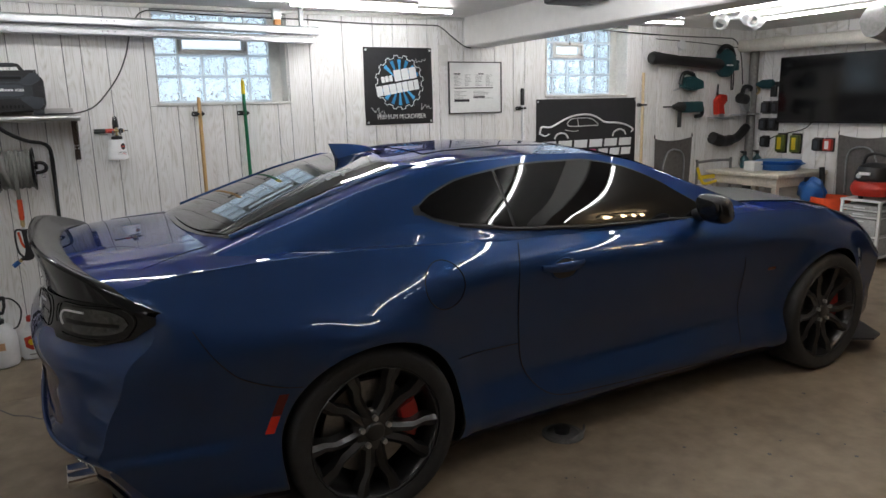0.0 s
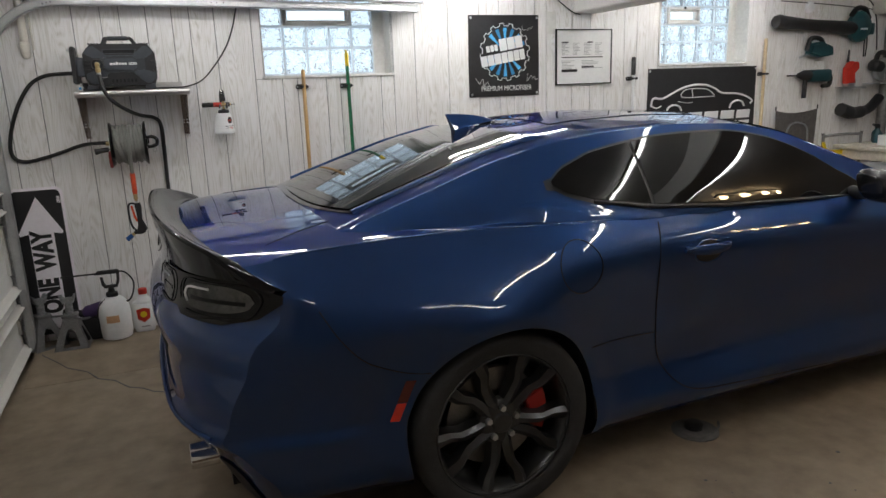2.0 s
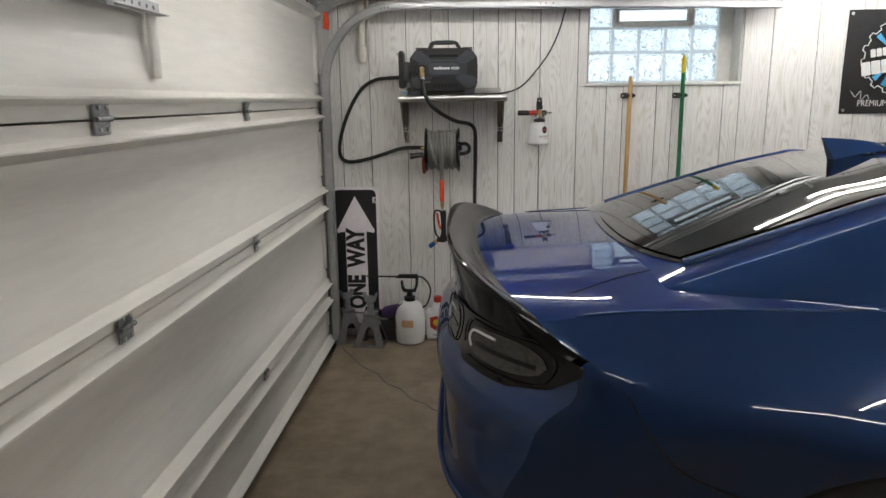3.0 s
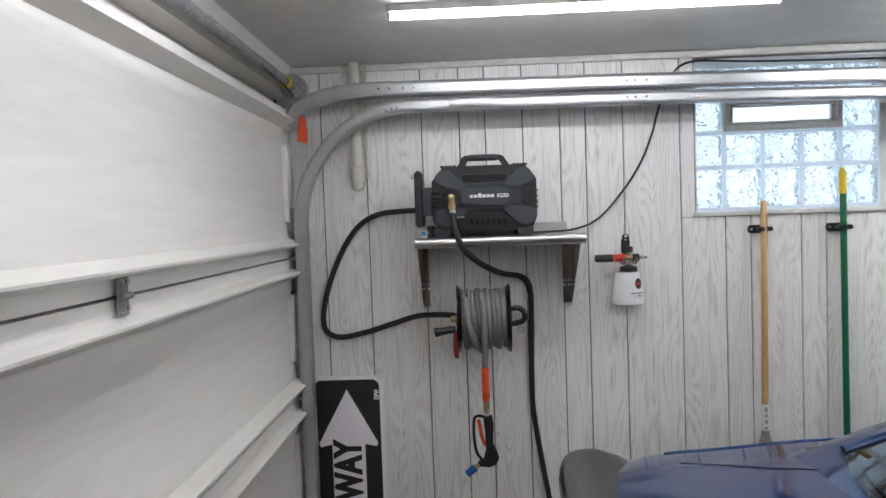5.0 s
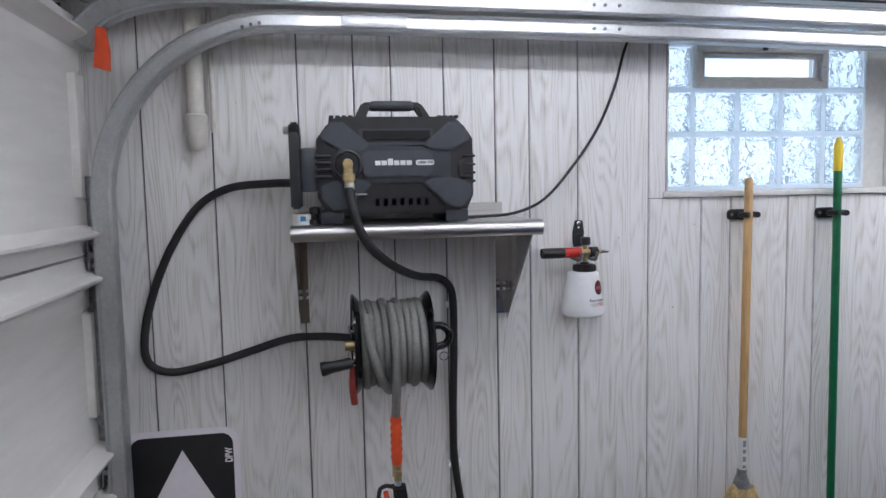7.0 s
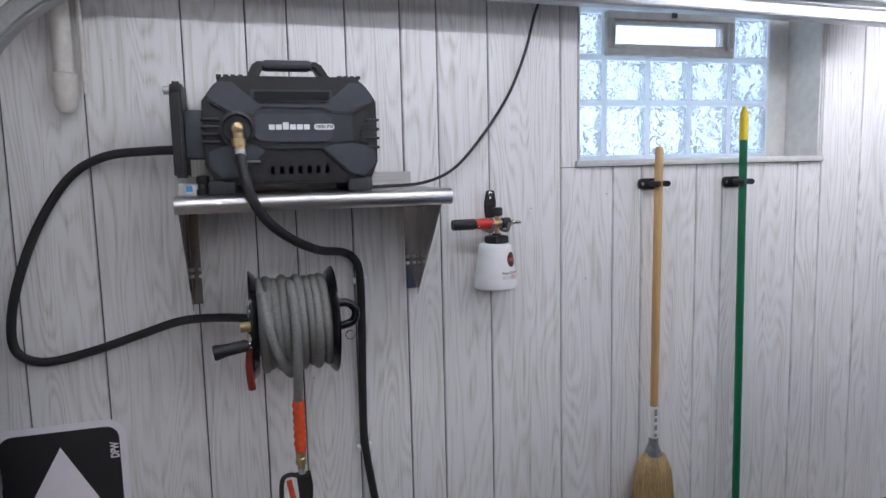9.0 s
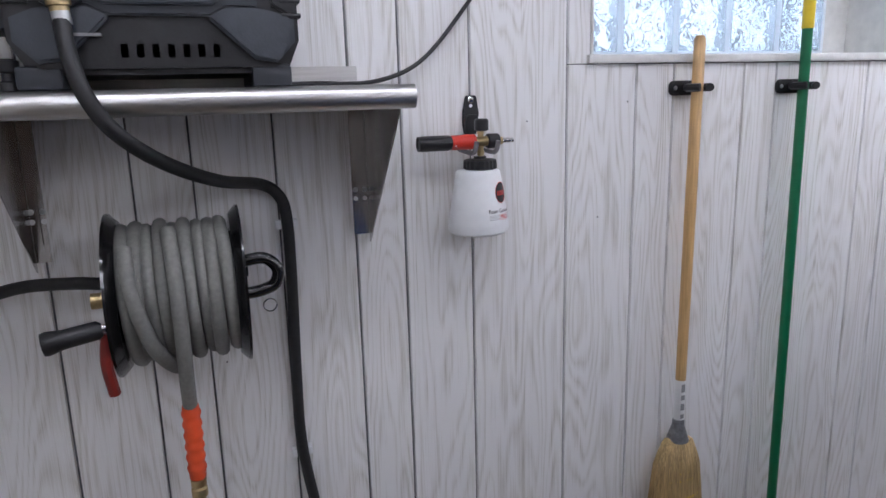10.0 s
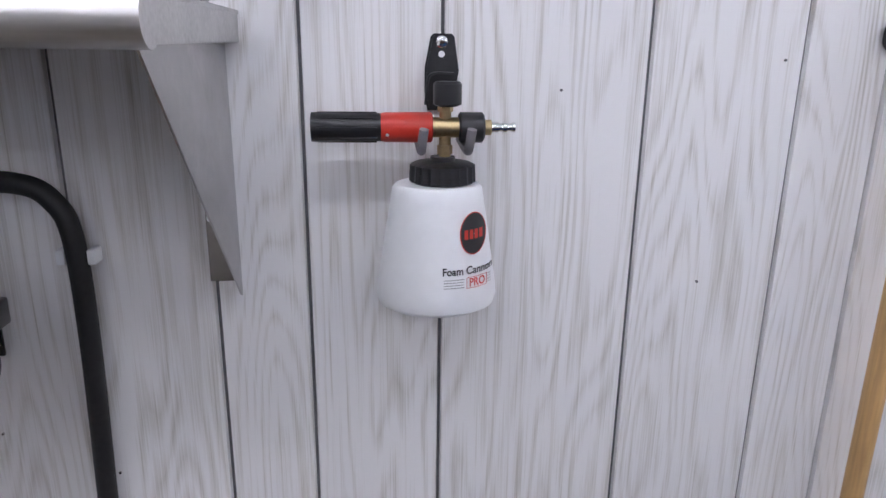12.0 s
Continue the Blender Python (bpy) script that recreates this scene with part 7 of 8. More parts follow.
wall_chart()


def car_banner():
    ob = thing("car_banner", "black vinyl banner with a white line drawing of a coupe", "banner")
    x0, x1, z0, z1 = 3.62, 4.78, 0.86, 1.585
    part("cloth", banner_grid(x0, x1, z0, z1, 0.004), VINYL, ob)
    y = FACE - 0.013
    X = lambda u: x0 + u * (x1 - x0)
    Z = lambda v: z1 - v

    def line(pts, r=0.006):
        part("line", tube([(X(u), y, Z(v)) for u, v in pts], r, n=6, steps=6), VINYL_WHITE, ob)

    line([(0.03, 0.30), (0.04, 0.25), (0.06, 0.235), (0.13, 0.24), (0.2, 0.21), (0.27, 0.175), (0.35, 0.15), (0.43, 0.14), (0.52, 0.145), (0.6, 0.175), (0.67, 0.215), (0.8, 0.225), (0.9, 0.25), (0.965, 0.29), (0.95, 0.315)], 0.0085)
    line([(0.29, 0.215), (0.33, 0.178), (0.42, 0.17), (0.53, 0.18), (0.6, 0.23)], 0.004)
    line([(0.29, 0.215), (0.33, 0.24), (0.6, 0.24)], 0.004)
    line([(0.39, 0.172), (0.4, 0.238)], 0.004)
    line([(0.17, 0.345), (0.19, 0.31), (0.235, 0.297), (0.28, 0.31), (0.3, 0.345)], 0.008)
    line([(0.75, 0.345), (0.77, 0.305), (0.82, 0.285), (0.87, 0.3), (0.89, 0.335)], 0.008)
    line([(0.04, 0.3), (0.08, 0.315), (0.12, 0.3)], 0.006)
    line([(0.27, 0.27), (0.35, 0.285), (0.4, 0.28)], 0.003)
    for i in range(6):
        xa = X(0.05) + i * 0.178
        part("name_bar", prism([(xa, Z(0.435)), (xa + 0.15, Z(0.435)), (xa + 0.158, Z(0.365)), (xa + 0.008, Z(0.365))], y - 0.001, y, "xz"), VINYL_WHITE, ob, "plain white bar in place of a letter")
    for i in range(3):
        xa = X(0.6) + i * 0.14
        part("name_bar", prism([(xa, Z(0.52)), (xa + 0.115, Z(0.52)), (xa + 0.125, Z(0.455)), (xa + 0.01, Z(0.455))], y - 0.001, y, "xz"), VINYL_WHITE, ob, "plain white bar in place of a letter")
    part("pink_bar", box(X(0.3), X(0.58), y - 0.001, y, Z(0.5), Z(0.455)), VINYL_PINK, ob, "magenta bar")
    for u in (0.015, 0.985):
        part("eyelet", lathe([(0.004, 0), (0.01, 0), (0.01, 0.002), (0.004, 0.002)], (X(u), FACE - 0.0105, Z(0.02)), (0, -1, 0), 12), GALV, ob)


car_banner()


def squeegee(x):
    ob = thing("squeegee", "white squeegee pole with a black grip, clipped to the wall", "squeegee")
    part("pole", rod((x + 0.005, 4.895, 0.7), (x + 0.005, 4.895, 1.55), 0.011, n=12), WHITE_PL, ob)
    part("grip", lathe([(0.014, 0), (0.017, 0.01), (0.017, 0.13), (0.013, 0.14), (0.001, 0.141)], (x + 0.005, 4.895, 1.54), (0, 0, 1), 14), BLACK_PL, ob)
    part("blade", box(x - 0.16, x + 0.17, 4.88, 4.91, 0.66, 0.7, 0.006), BLACK_PL, ob)
    broom_clip(x, 1.515)


squeegee(3.455)
tan = thing("wooden_pole", "pale wooden pole clipped upright to the wall", "pole")
part("pole", rod((4.845, 4.895, 0.3), (4.84, 4.895, 1.81), 0.014, n=14), BROOM_PALE := mat("pale_wood", (0.66, 0.52, 0.32), 0.5, vary=0.12), tan)
broom_clip(4.84, 1.515)
# ---- the tool corner ----
TW = FACE - 0.002


def leaf_blower():
    ob = thing("leaf_blower", "teal and black cordless leaf blower hung on the wall", "leaf blower")
    part("motor_housing", lathe([(0.03, 0), (0.1, 0.012), (0.135, 0.05), (0.135, 0.09), (0.09, 0.13), (0.001, 0.135)], (5.9, TW, 1.90), (0, -1, 0), 26), TEAL, ob)
    part("tube", lathe([(0.055, 0), (0.06, 0.1), (0.05, 0.35), (0.045, 0.6), (0.055, 0.85), (0.062, 0.93), (0.05, 0.96), (0.001, 0.95)], (5.84, TW - 0.075, 1.885), (-1, 0, 0.06), 18), BLACK_PL, ob)
    part("grip", tube([(5.78, TW - 0.08, 2.0), (5.85, TW - 0.08, 2.06), (5.95, TW - 0.08, 2.05), (6.01, TW - 0.08, 1.97)], 0.022, n=10), BLACK_PL, ob)
    part("battery", box(5.95, 6.05, TW - 0.12, TW - 0.03, 1.83, 1.93, 0.012), TEAL, ob)
    part("name_bar", box(5.84, 5.93, TW - 0.14, TW - 0.1365, 1.87, 1.885), VINYL_WHITE, ob)


def drill(x, z, s, name, label, material):
    ob = thing(name, label, "power tool")
    part("body", lathe([(0.03, 0), (0.048, 0.01), (0.05, 0.11), (0.036, 0.17), (0.03, 0.2), (0.001, 0.2)], (x - 0.1 * s, TW - 0.055, z), (s, 0, 0.05), 16), material, ob)
    part("chuck", lathe([(0.022, 0), (0.03, 0.01), (0.03, 0.04), (0.018, 0.07), (0.006, 0.08), (0.005, 0.14)], (x + 0.1 * s, TW - 0.055, z + 0.005), (s, 0, 0.05), 14), BLACK_PL, ob)
    part("grip", prism([(x - 0.1, z - 0.02), (x - 0.03, z - 0.02), (x - 0.045, z - 0.13), (x - 0.115, z - 0.13)], TW - 0.075, TW - 0.035, "xz", 0.01), BLACK_PL, ob)
    part("battery", box(x - 0.14, x - 0.02, TW - 0.09, TW - 0.02, z - 0.17, z - 0.125, 0.01), material, ob)
    return ob


def hammer_drill():
    ob = thing("hammer_drill", "teal rotary hammer drill with a side handle", "power tool")
    x, z = 5.42, 1.46
    part("body", box(x - 0.08, x + 0.17, TW - 0.1, TW - 0.02, z - 0.03, z + 0.075, 0.02), TEAL, ob)
    part("nose", lathe([(0.045, 0), (0.045, 0.06), (0.03, 0.1), (0.02, 0.13), (0.008, 0.14), (0.006, 0.26)], (x - 0.08, TW - 0.06, z + 0.03), (-1, 0, 0), 14), BLACK_PL, ob)
    part("side_handle", rod((x - 0.12, TW - 0.06, z - 0.0), (x - 0.12, TW - 0.06, z - 0.17), 0.02, n=12), BLACK_PL, ob)
    part("rear_grip", tube([(x + 0.16, TW - 0.06, z + 0.06), (x + 0.19, TW - 0.06, z), (x + 0.18, TW - 0.06, z - 0.06), (x + 0.1, TW - 0.06, z - 0.07)], 0.02, n=10), BLACK_PL, ob)


def planer():
    ob = thing("multi_tool", "teal and black cordless saw hung on the wall", "power tool")
    x, z = 5.42, 1.70
    part("body", prism([(x - 0.12, z - 0.03), (x - 0.1, z + 0.06), (x + 0.02, z + 0.075), (x + 0.16, z + 0.03), (x + 0.17, z - 0.04), (x + 0.02, z - 0.06)], TW - 0.1, TW - 0.02, "xz", 0.015), TEAL, ob)
    part("grip", tube([(x - 0.13, TW - 0.06, z), (x - 0.09, TW - 0.06, z + 0.1), (x + 0.02, TW - 0.06, z + 0.1), (x + 0.07, TW - 0.06, z + 0.05)], 0.02, n=10), BLACK_PL, ob)
    part("blade", prism([(x - 0.22, z - 0.05), (x - 0.1, z - 0.02), (x - 0.1, z - 0.04), (x - 0.21, z - 0.065)], TW - 0.06, TW - 0.056, "xz"), GALV, ob)


def jigsaw():
    ob = thing("jigsaw", "red jigsaw with a steel base plate", "power tool")
    x, z = 5.87, 1.49
    part("body", prism([(x - 0.06, z - 0.09), (x - 0.07, z + 0.05), (x - 0.02, z + 0.11), (x + 0.07, z + 0.1), (x + 0.08, z + 0.04), (x + 0.03, z + 0.0), (x + 0.05, z - 0.09)], TW - 0.09, TW - 0.02, "xz", 0.012), RED, ob)
    part("cord_guard", rod((x - 0.04, TW - 0.05, z + 0.1), (x - 0.035, TW - 0.05, z + 0.21), 0.012, 0.007, 8), BLACK_PL, ob)
    part("base_plate", prism([(x - 0.14, z - 0.125), (x + 0.18, z - 0.14), (x + 0.16, z - 0.12), (x - 0.14, z - 0.115)], TW - 0.1, TW - 0.02, "xz"), GALV, ob)
    part("foot", box(x - 0.04, x + 0.04, TW - 0.08, TW - 0.03, z - 0.12, z - 0.085), GALV, ob)


def circular_saw():
    ob = thing("circular_saw", "black and grey circular saw hung near the corner", "power tool")
    x, z = 6.26, 1.52
    part("blade_guard", lathe([(0.001, 0), (0.1, 0.0), (0.105, 0.02), (0.1, 0.045), (0.001, 0.05)], (x + 0.03, TW - 0.03, z), (0, -1, 0), 24), GALV, ob)
    part("motor", lathe([(0.05, 0), (0.055, 0.1), (0.03, 0.13), (0.001, 0.13)], (x - 0.02, TW - 0.07, z + 0.02), (-1, 0, 0.2), 16), BLACK_PL, ob)
    part("grip", tube([(x - 0.1, TW - 0.07, z + 0.02), (x - 0.06, TW - 0.07, z + 0.14), (x + 0.04, TW - 0.07, z + 0.14), (x + 0.08, TW - 0.07, z + 0.06)], 0.022, n=10), BLACK_PL, ob)
    part("base_plate", box(x - 0.17, x + 0.13, TW - 0.13, TW - 0.02, z - 0.135, z - 0.125, 0.002), GALV, ob)
    hk = thing("pliers", "long black pliers hanging on the wall", "pliers")
    for s in (-1, 1):
        part("arm", tube([(6.09 + s * 0.004, TW - 0.01, 1.86), (6.09 + s * 0.018, TW - 0.01, 1.76), (6.09 + s * 0.012, TW - 0.01, 1.64)], 0.006, n=6), BLACK_PL, hk)


leaf_blower()
planer()
hammer_drill()
jigsaw()
circular_saw()

bt = thing("blower_tube", "grey ribbed blower tube hanging near the corner", "tube")
part("tube", tube([(5.78, TW - 0.06, 1.17), (5.95, TW - 0.06, 1.13), (6.15, TW - 0.06, 1.16), (6.3, TW - 0.05, 1.26)], [0.06, 0.055, 0.045, 0.045], n=14), BLACK_PL, bt)
dp = thing("corner_pipe", "dark grey pipe running down the corner of the room", "pipe", kind="structure")
part("pipe", rod((6.345, 4.86, 0.15), (6.345, 4.86, 2.1), 0.045, n=16), DUCT, dp)
dp = thing("smoke_alarm", "round white smoke alarm on the wall", "smoke alarm")
part("case", lathe([(0.05, 0), (0.05, 0.02), (0.04, 0.03), (0.001, 0.032)], (5.34, TW, 2.07), (0, -1, 0), 20), WHITE_PL, dp)


def folded_chair(name, x0, x1, y0, z0, z1, axis):
    """A grey mesh camp chair hung flat on the wall."""
    ob = thing(name, "grey mesh folding chair hanging flat on the wall", "chair", group="folded mesh chairs")
    bm = bmesh.new()
    n = 14

    def F(u, v):
        sag = 0.03 * math.sin(math.pi * u)
        w = x0 + (x1 - x0) * (u + 0.05 * (0.5 - u) * (1 - v))
        z = z0 + (z1 - z0) * v - sag * v
        d = 0.012 + 0.01 * math.sin(6 * u + 2 * v)
        return (w, y0 - d, z) if axis == "x" else (y0 - d, w, z)

    sheet(F, span(0, 1, n), span(0, 1, n), bm=bm)
    part("mesh_sling", bm, MESH_GREY, ob)
    lp = [F(u, v) for u, v in ((0.2, 0.05), (0.2, 0.5), (0.35, 0.8), (0.6, 0.85), (0.8, 0.7), (0.82, 0.1))]
    lp = [(p[0], p[1] - 0.012, p[2]) if axis == "x" else (p[0] - 0.012, p[1], p[2]) for p in lp]
    part("frame_tube", tube(lp, 0.008, n=8), GALV_OLD, ob)
    for u in (0.0, 1.0):
        p = F(u, 1.0)
        q = (p[0], p[1] + 0.005, p[2] + 0.03)
        part("loop", rod(p, (p[0], p[1], p[2] + 0.035), 0.006, n=6), BLACK_PL, ob)


folded_chair("folding_chair", 5.02, 5.53, TW, 0.55, 1.19, "x")
folded_chair("folding_chair", 3.44, 3.93, EAST_X - 0.008, 0.6, 1.2, "y")

# television
EW = EAST_X - 0.008
tv = thing("television", "large flat black television on the wall, switched off", "television")
part("case", box(EW - 0.075, EW - 0.02, 3.455, 4.555, 1.305, 1.94, 0.006), BLACK_PL, tv)
part("screen", box(EW - 0.0775, EW - 0.0752, 3.465, 4.545, 1.322, 1.93), SCREEN, tv, "dark glossy screen")
part("wall_mount", box(EW - 0.02, EW - 0.0005, 3.85, 4.15, 1.5, 1.75), BLACK_PL, tv)
part("cable", tube([(EW - 0.03, 4.2, 1.31), (EW - 0.02, 4.3, 1.24), (EW - 0.02, 4.55, 1.18), (EW - 0.02, 4.7, 1.12)], 0.005, n=6), BLACK_PL, tv)


def charger(y, z, w, h, material, name="battery", label="black tool battery on a wall holder", deep=0.06):
    ob = thing(name, label, "battery", group="tool batteries on the wall")
    part("holder", box(EW - 0.012, EW - 0.0005, y - w / 2, y + w / 2, z - h / 2, z + h / 2, 0.004), BLACK_PL, ob)
    part("pack", box(EW - deep, EW - 0.0125, y - w * 0.42, y + w * 0.42, z - h * 0.42, z + h * 0.42, 0.01), material, ob)
    part("label", box(EW - deep - 0.001, EW - deep + 0.001, y - w * 0.2, y + w * 0.2, z - h * 0.3, z + h * 0.3), GREY_PL if material is BLACK_PL else VINYL_WHITE if material is RED else YELLOW, ob)


for y in (4.72, 4.61):
    charger(y, 1.455, 0.1, 0.13, BLACK_PL)
    charger(y + 0.015, 1.285, 0.1, 0.13, BLACK_PL)
charger(4.71, 1.11, 0.09, 0.12, BLACK_PL)
charger(4.52, 1.1, 0.11, 0.2, LIME, label="green and black tool battery on a wall holder")
charger(4.36, 1.1, 0.11, 0.2, LIME, label="green and black tool battery on a wall holder")
charger(4.13, 1.1, 0.1, 0.13, BLACK_PL)
charger(4.02, 1.1, 0.1, 0.13, RED, label="red tool battery on a wall holder")
gr = thing("impact_driver", "teal and black impact driver on a wall holder", "power tool")
part("body", lathe([(0.03, 0), (0.045, 0.02), (0.045, 0.12), (0.025, 0.17), (0.01, 0.2)], (EW - 0.07, 4.62, 1.69), (0, 1, 0), 14), TEAL, gr)
part("grip", box(EW - 0.09, EW - 0.05, 4.58, 4.64, 1.56, 1.67, 0.01), BLACK_PL, gr)
part("ring", lathe([(0.035, 0), (0.045, 0), (0.045, 0.03), (0.035, 0.03), (0.035, 0)], (EW - 0.04, 4.83, 1.63), (-1, 0, 0), 16), BRASS, gr)
part("bracket", box(EW - 0.05, EW - 0.0005, 4.6, 4.72, 1.66, 1.71, 0.004), BLACK_PL, gr)

# work table with a basin and bottles
tb = thing("work_table", "small cream painted wooden work table", "table")
part("tabletop", box(5.62, 6.36, 3.98, 4.78, 0.83, 0.865, 0.006), TABLE_WOOD, tb)
part("apron", box(5.66, 6.32, 4.02, 4.74, 0.74, 0.829, 0.004), TABLE_WOOD, tb)
for x in (5.66, 6.27):
    for y in (4.02, 4.69):
        part("leg", box(x, x + 0.05, y, y + 0.05, floor_z(x), 0.739, 0.004), TABLE_WOOD, tb)
bs = thing("basin", "shallow blue plastic basin on the work table", "basin")
part("bowl", lathe([(0.001, 0.0), (0.16, 0.0), (0.2, 0.05), (0.23, 0.06), (0.23, 0.066), (0.195, 0.06), (0.155, 0.01), (0.001, 0.008)], (6.1, 4.32, 0.8655), (0, 0, 1), 30), BLUE_PL, bs)
bs2 = thing("basin", "second blue plastic lid stacked on the basin", "basin")
part("lid", lathe([(0.001, 0.0), (0.2, 0.0), (0.21, 0.015), (0.2, 0.024), (0.001, 0.024)], (6.1, 4.33, 0.933), (0, 0, 1), 30), BLUE_PL, bs2)
for x, y in ((6.05, 4.68), (6.22, 4.66), (5.98, 4.62)):
    b = thing("spray_bottle", "teal spray bottle with a dark trigger head", "spray bottle", group="spray bottles on the table")
    part("bottle", lathe([(0.035, 0), (0.04, 0.01), (0.04, 0.09), (0.015, 0.12), (0.015, 0.13)], (x, y, 0.8655), (0, 0, 1), 16), TEAL, b)
    part("trigger_head", prism([(x - 0.015, 0.995), (x + 0.015, 0.995), (x + 0.015, 1.03), (x - 0.05, 1.035), (x - 0.055, 1.02), (x - 0.02, 1.01)], y - 0.012, y + 0.012, "xz", 0.003), BLACK_PL, b)
cb = thing("carton", "small white printed carton on the table", "box")
part("box", box(5.78, 5.9, 4.35, 4.47, 0.8655, 0.955, 0.002), PAPER, cb)
bg = thing("cloth_bundle", "crumpled blue cloth hanging at the table edge", "cloth")
bmx = bmesh.new()
bmesh.ops.create_icosphere(bmx, subdivisions=3, radius=0.12)
for v in bmx.verts:
    v.co *= 1 + 0.35 * noise.noise(v.co * 14)
    v.co = Vector((v.co.x * 0.7 + 6.05, v.co.y + 3.93, v.co.z * 1.1 + 0.69))
part("cloth", bmx, BLUE_PL, bg)
part("peg", box(6.0, 6.1, 3.972, 3.9795, 0.78, 0.82), BLACK_PL, bg)
sl = thing("caulk_gun", "dark caulking gun leaning on the table", "tool")
part("barrel", rod((6.2, 3.9, floor_z(6.2)), (6.24, 3.97, 0.9), 0.025, n=12), BLACK_PL, sl)


def hand_truck():
    ob = thing("hand_truck", "yellow and black folding hand truck by the wall", "hand truck")
    fr = tube([(5.42, 4.72, 0.12), (5.42, 4.72, 0.9), (5.45, 4.72, 0.95), (5.86, 4.72, 0.95), (5.9, 4.72, 0.9), (5.9, 4.72, 0.12)], 0.013, n=10, steps=6)
    part("frame", fr, STAND_GREY, ob)
    part("cross_bar", box(5.42, 5.9, 4.705, 4.735, 0.78, 0.82, 0.005), YELLOW, ob)
    part("strap", tube([(5.4, 4.7, 0.9), (5.44, 4.69, 0.8), (5.5, 4.69, 0.74), (5.7, 4.69, 0.76)], 0.014, n=8), YELLOW, ob)
    part("toe_plate", box(5.44, 5.88, 4.5, 4.75, 0.1, 0.11), STAND_GREY, ob)


hand_truck()


def drawer_cart():
    ob = thing("drawer_cart", "white plastic cart with clear drawers", "drawer cart")
    x0, x1, y0, y1 = 6.0, 6.38, 3.27, 3.62
    zb, zt = floor_z(6.1), 0.67
    for x in (x0, x1 - 0.025):
        for y in (y0, y1 - 0.025):
            part("post", box(x, x + 0.025, y, y + 0.025, zb, zt - 0.02, 0.004), WHITE_PL, ob)
    part("top", box(x0 - 0.005, x1 + 0.005, y0 - 0.005, y1 + 0.005, zt - 0.0195, zt, 0.005), WHITE_PL, ob)
    n = 3
    h = (zt - 0.03 - zb - 0.06) / 4
    for i, (a, b) in enumerate(((0.0, 1.55), (1.55, 3.0), (3.0, 3.5), (3.5, 4.0))):
        z0, z1 = zb + 0.06 + a * h, zb + 0.06 + b * h
        part("rail", box(x0 - 0.002, x1, y0 + 0.0, y1, z0 - 0.012, z0, 0.003), WHITE_PL, ob)
        d = part("drawer", box(x0 - 0.006, x1 - 0.02, y0 + 0.027, y1 - 0.027, z0 + 0.006, z1 - 0.022, 0.006), CLEAR_PL, ob, "cloudy clear drawer")
        part("pull", box(x0 - 0.016, x0 - 0.0065, (y0 + y1) / 2 - 0.05, (y0 + y1) / 2 + 0.05, z1 - 0.045, z1 - 0.035, 0.003), WHITE_PL, d)


CLEAR_PL = mat("cloudy_plastic", (0.5, 0.5, 0.5), 0.25, vary=0.15, scale=9)
drawer_cart()


def compressor():
    ob = thing("air_compressor", "red and black pancake air compressor standing on the cart", "compressor", (6.16, 3.42, 0.67))
    part("tank", lathe([(0.1, 0.02), (0.17, 0.03), (0.19, 0.07), (0.19, 0.11), (0.165, 0.15), (0.001, 0.165)], (0, 0, 0), (0, 0, 1), 32), RED, ob, "red round air tank")
    part("shroud", lathe([(0.14, 0), (0.15, 0.05), (0.125, 0.12), (0.07, 0.15), (0.001, 0.155)], (0, 0.02, 0.155), (0, 0, 1), 24), BLACK_PL, ob)
    part("handle", tube([(0, 0.13, 0.24), (0, 0.1, 0.36), (0, 0.0, 0.385), (0, -0.1, 0.345), (0, -0.13, 0.24)], 0.014, n=10), BLACK_PL, ob)
    part("hose", tube([(-0.05 + 0.165 * math.cos(a) * 0.3, -0.155 + 0.02 * math.sin(3 * a), 0.2 + 0.12 * math.sin(a)) for a in span(0, 12.5, 50)], 0.012, n=8, steps=1), RUBBER, ob)
    part("gauge", lathe([(0.022, 0), (0.022, 0.02), (0.001, 0.021)], (-0.13, 0.07, 0.2), (-1, 0, 0.2), 14), GALV, ob)
    part("name_bar", box(-0.152, -0.148, -0.03, 0.07, 0.21, 0.235), VINYL_WHITE, ob)
    for a in (30, 150, 270):
        part("foot", rod((0.12 * math.cos(radians(a)), 0.12 * math.sin(radians(a)), 0.0), (0.12 * math.cos(radians(a)), 0.12 * math.sin(radians(a)), 0.035), 0.02, n=10), BLACK_PL, ob)


compressor()
bk = thing("bucket", "white bucket with an orange rim beside the cart", "bucket", (6.1, 3.78, floor_z(6.1)))
part("body", lathe([(0.12, 0), (0.15, 0.45), (0.145, 0.45), (0.115, 0.005)], (0, 0, 0), (0, 0, 1), 24), WHITE_PL, bk)
part("orange_rim", lathe([(0.152, 0.4), (0.165, 0.4), (0.168, 0.54), (0.155, 0.54), (0.152, 0.4)], (0, 0, 0), (0, 0, 1), 24), ORANGE, bk, "orange rim")
rg = thing("paper_towel", "crumpled white paper towel on the floor", "paper")
bmx = bmesh.new()
bmesh.ops.create_grid(bmx, x_segments=10, y_segments=10, size=0.12)
for v in bmx.verts:
    v.co = Vector((v.co.x + 6.2, v.co.y + 3.08, floor_z(6.2) + 0.012 + 0.03 * abs(noise.noise(v.co * 20))))
part("sheet", bmx, PAPER, rg)


# ---- ceiling fittings at the far end ----
pp = thing("ceiling_pipe", "thick cream painted pipe under the ceiling", "pipe", kind="structure")
part("pipe", rod((6.2, 2.2, 2.03), (6.2, 4.92, 2.075), 0.06, n=22), PVC, pp)
part("coupling", rod((6.2, 4.4, 2.066), (6.2, 4.62, 2.07), 0.068, n=22), PVC, pp)


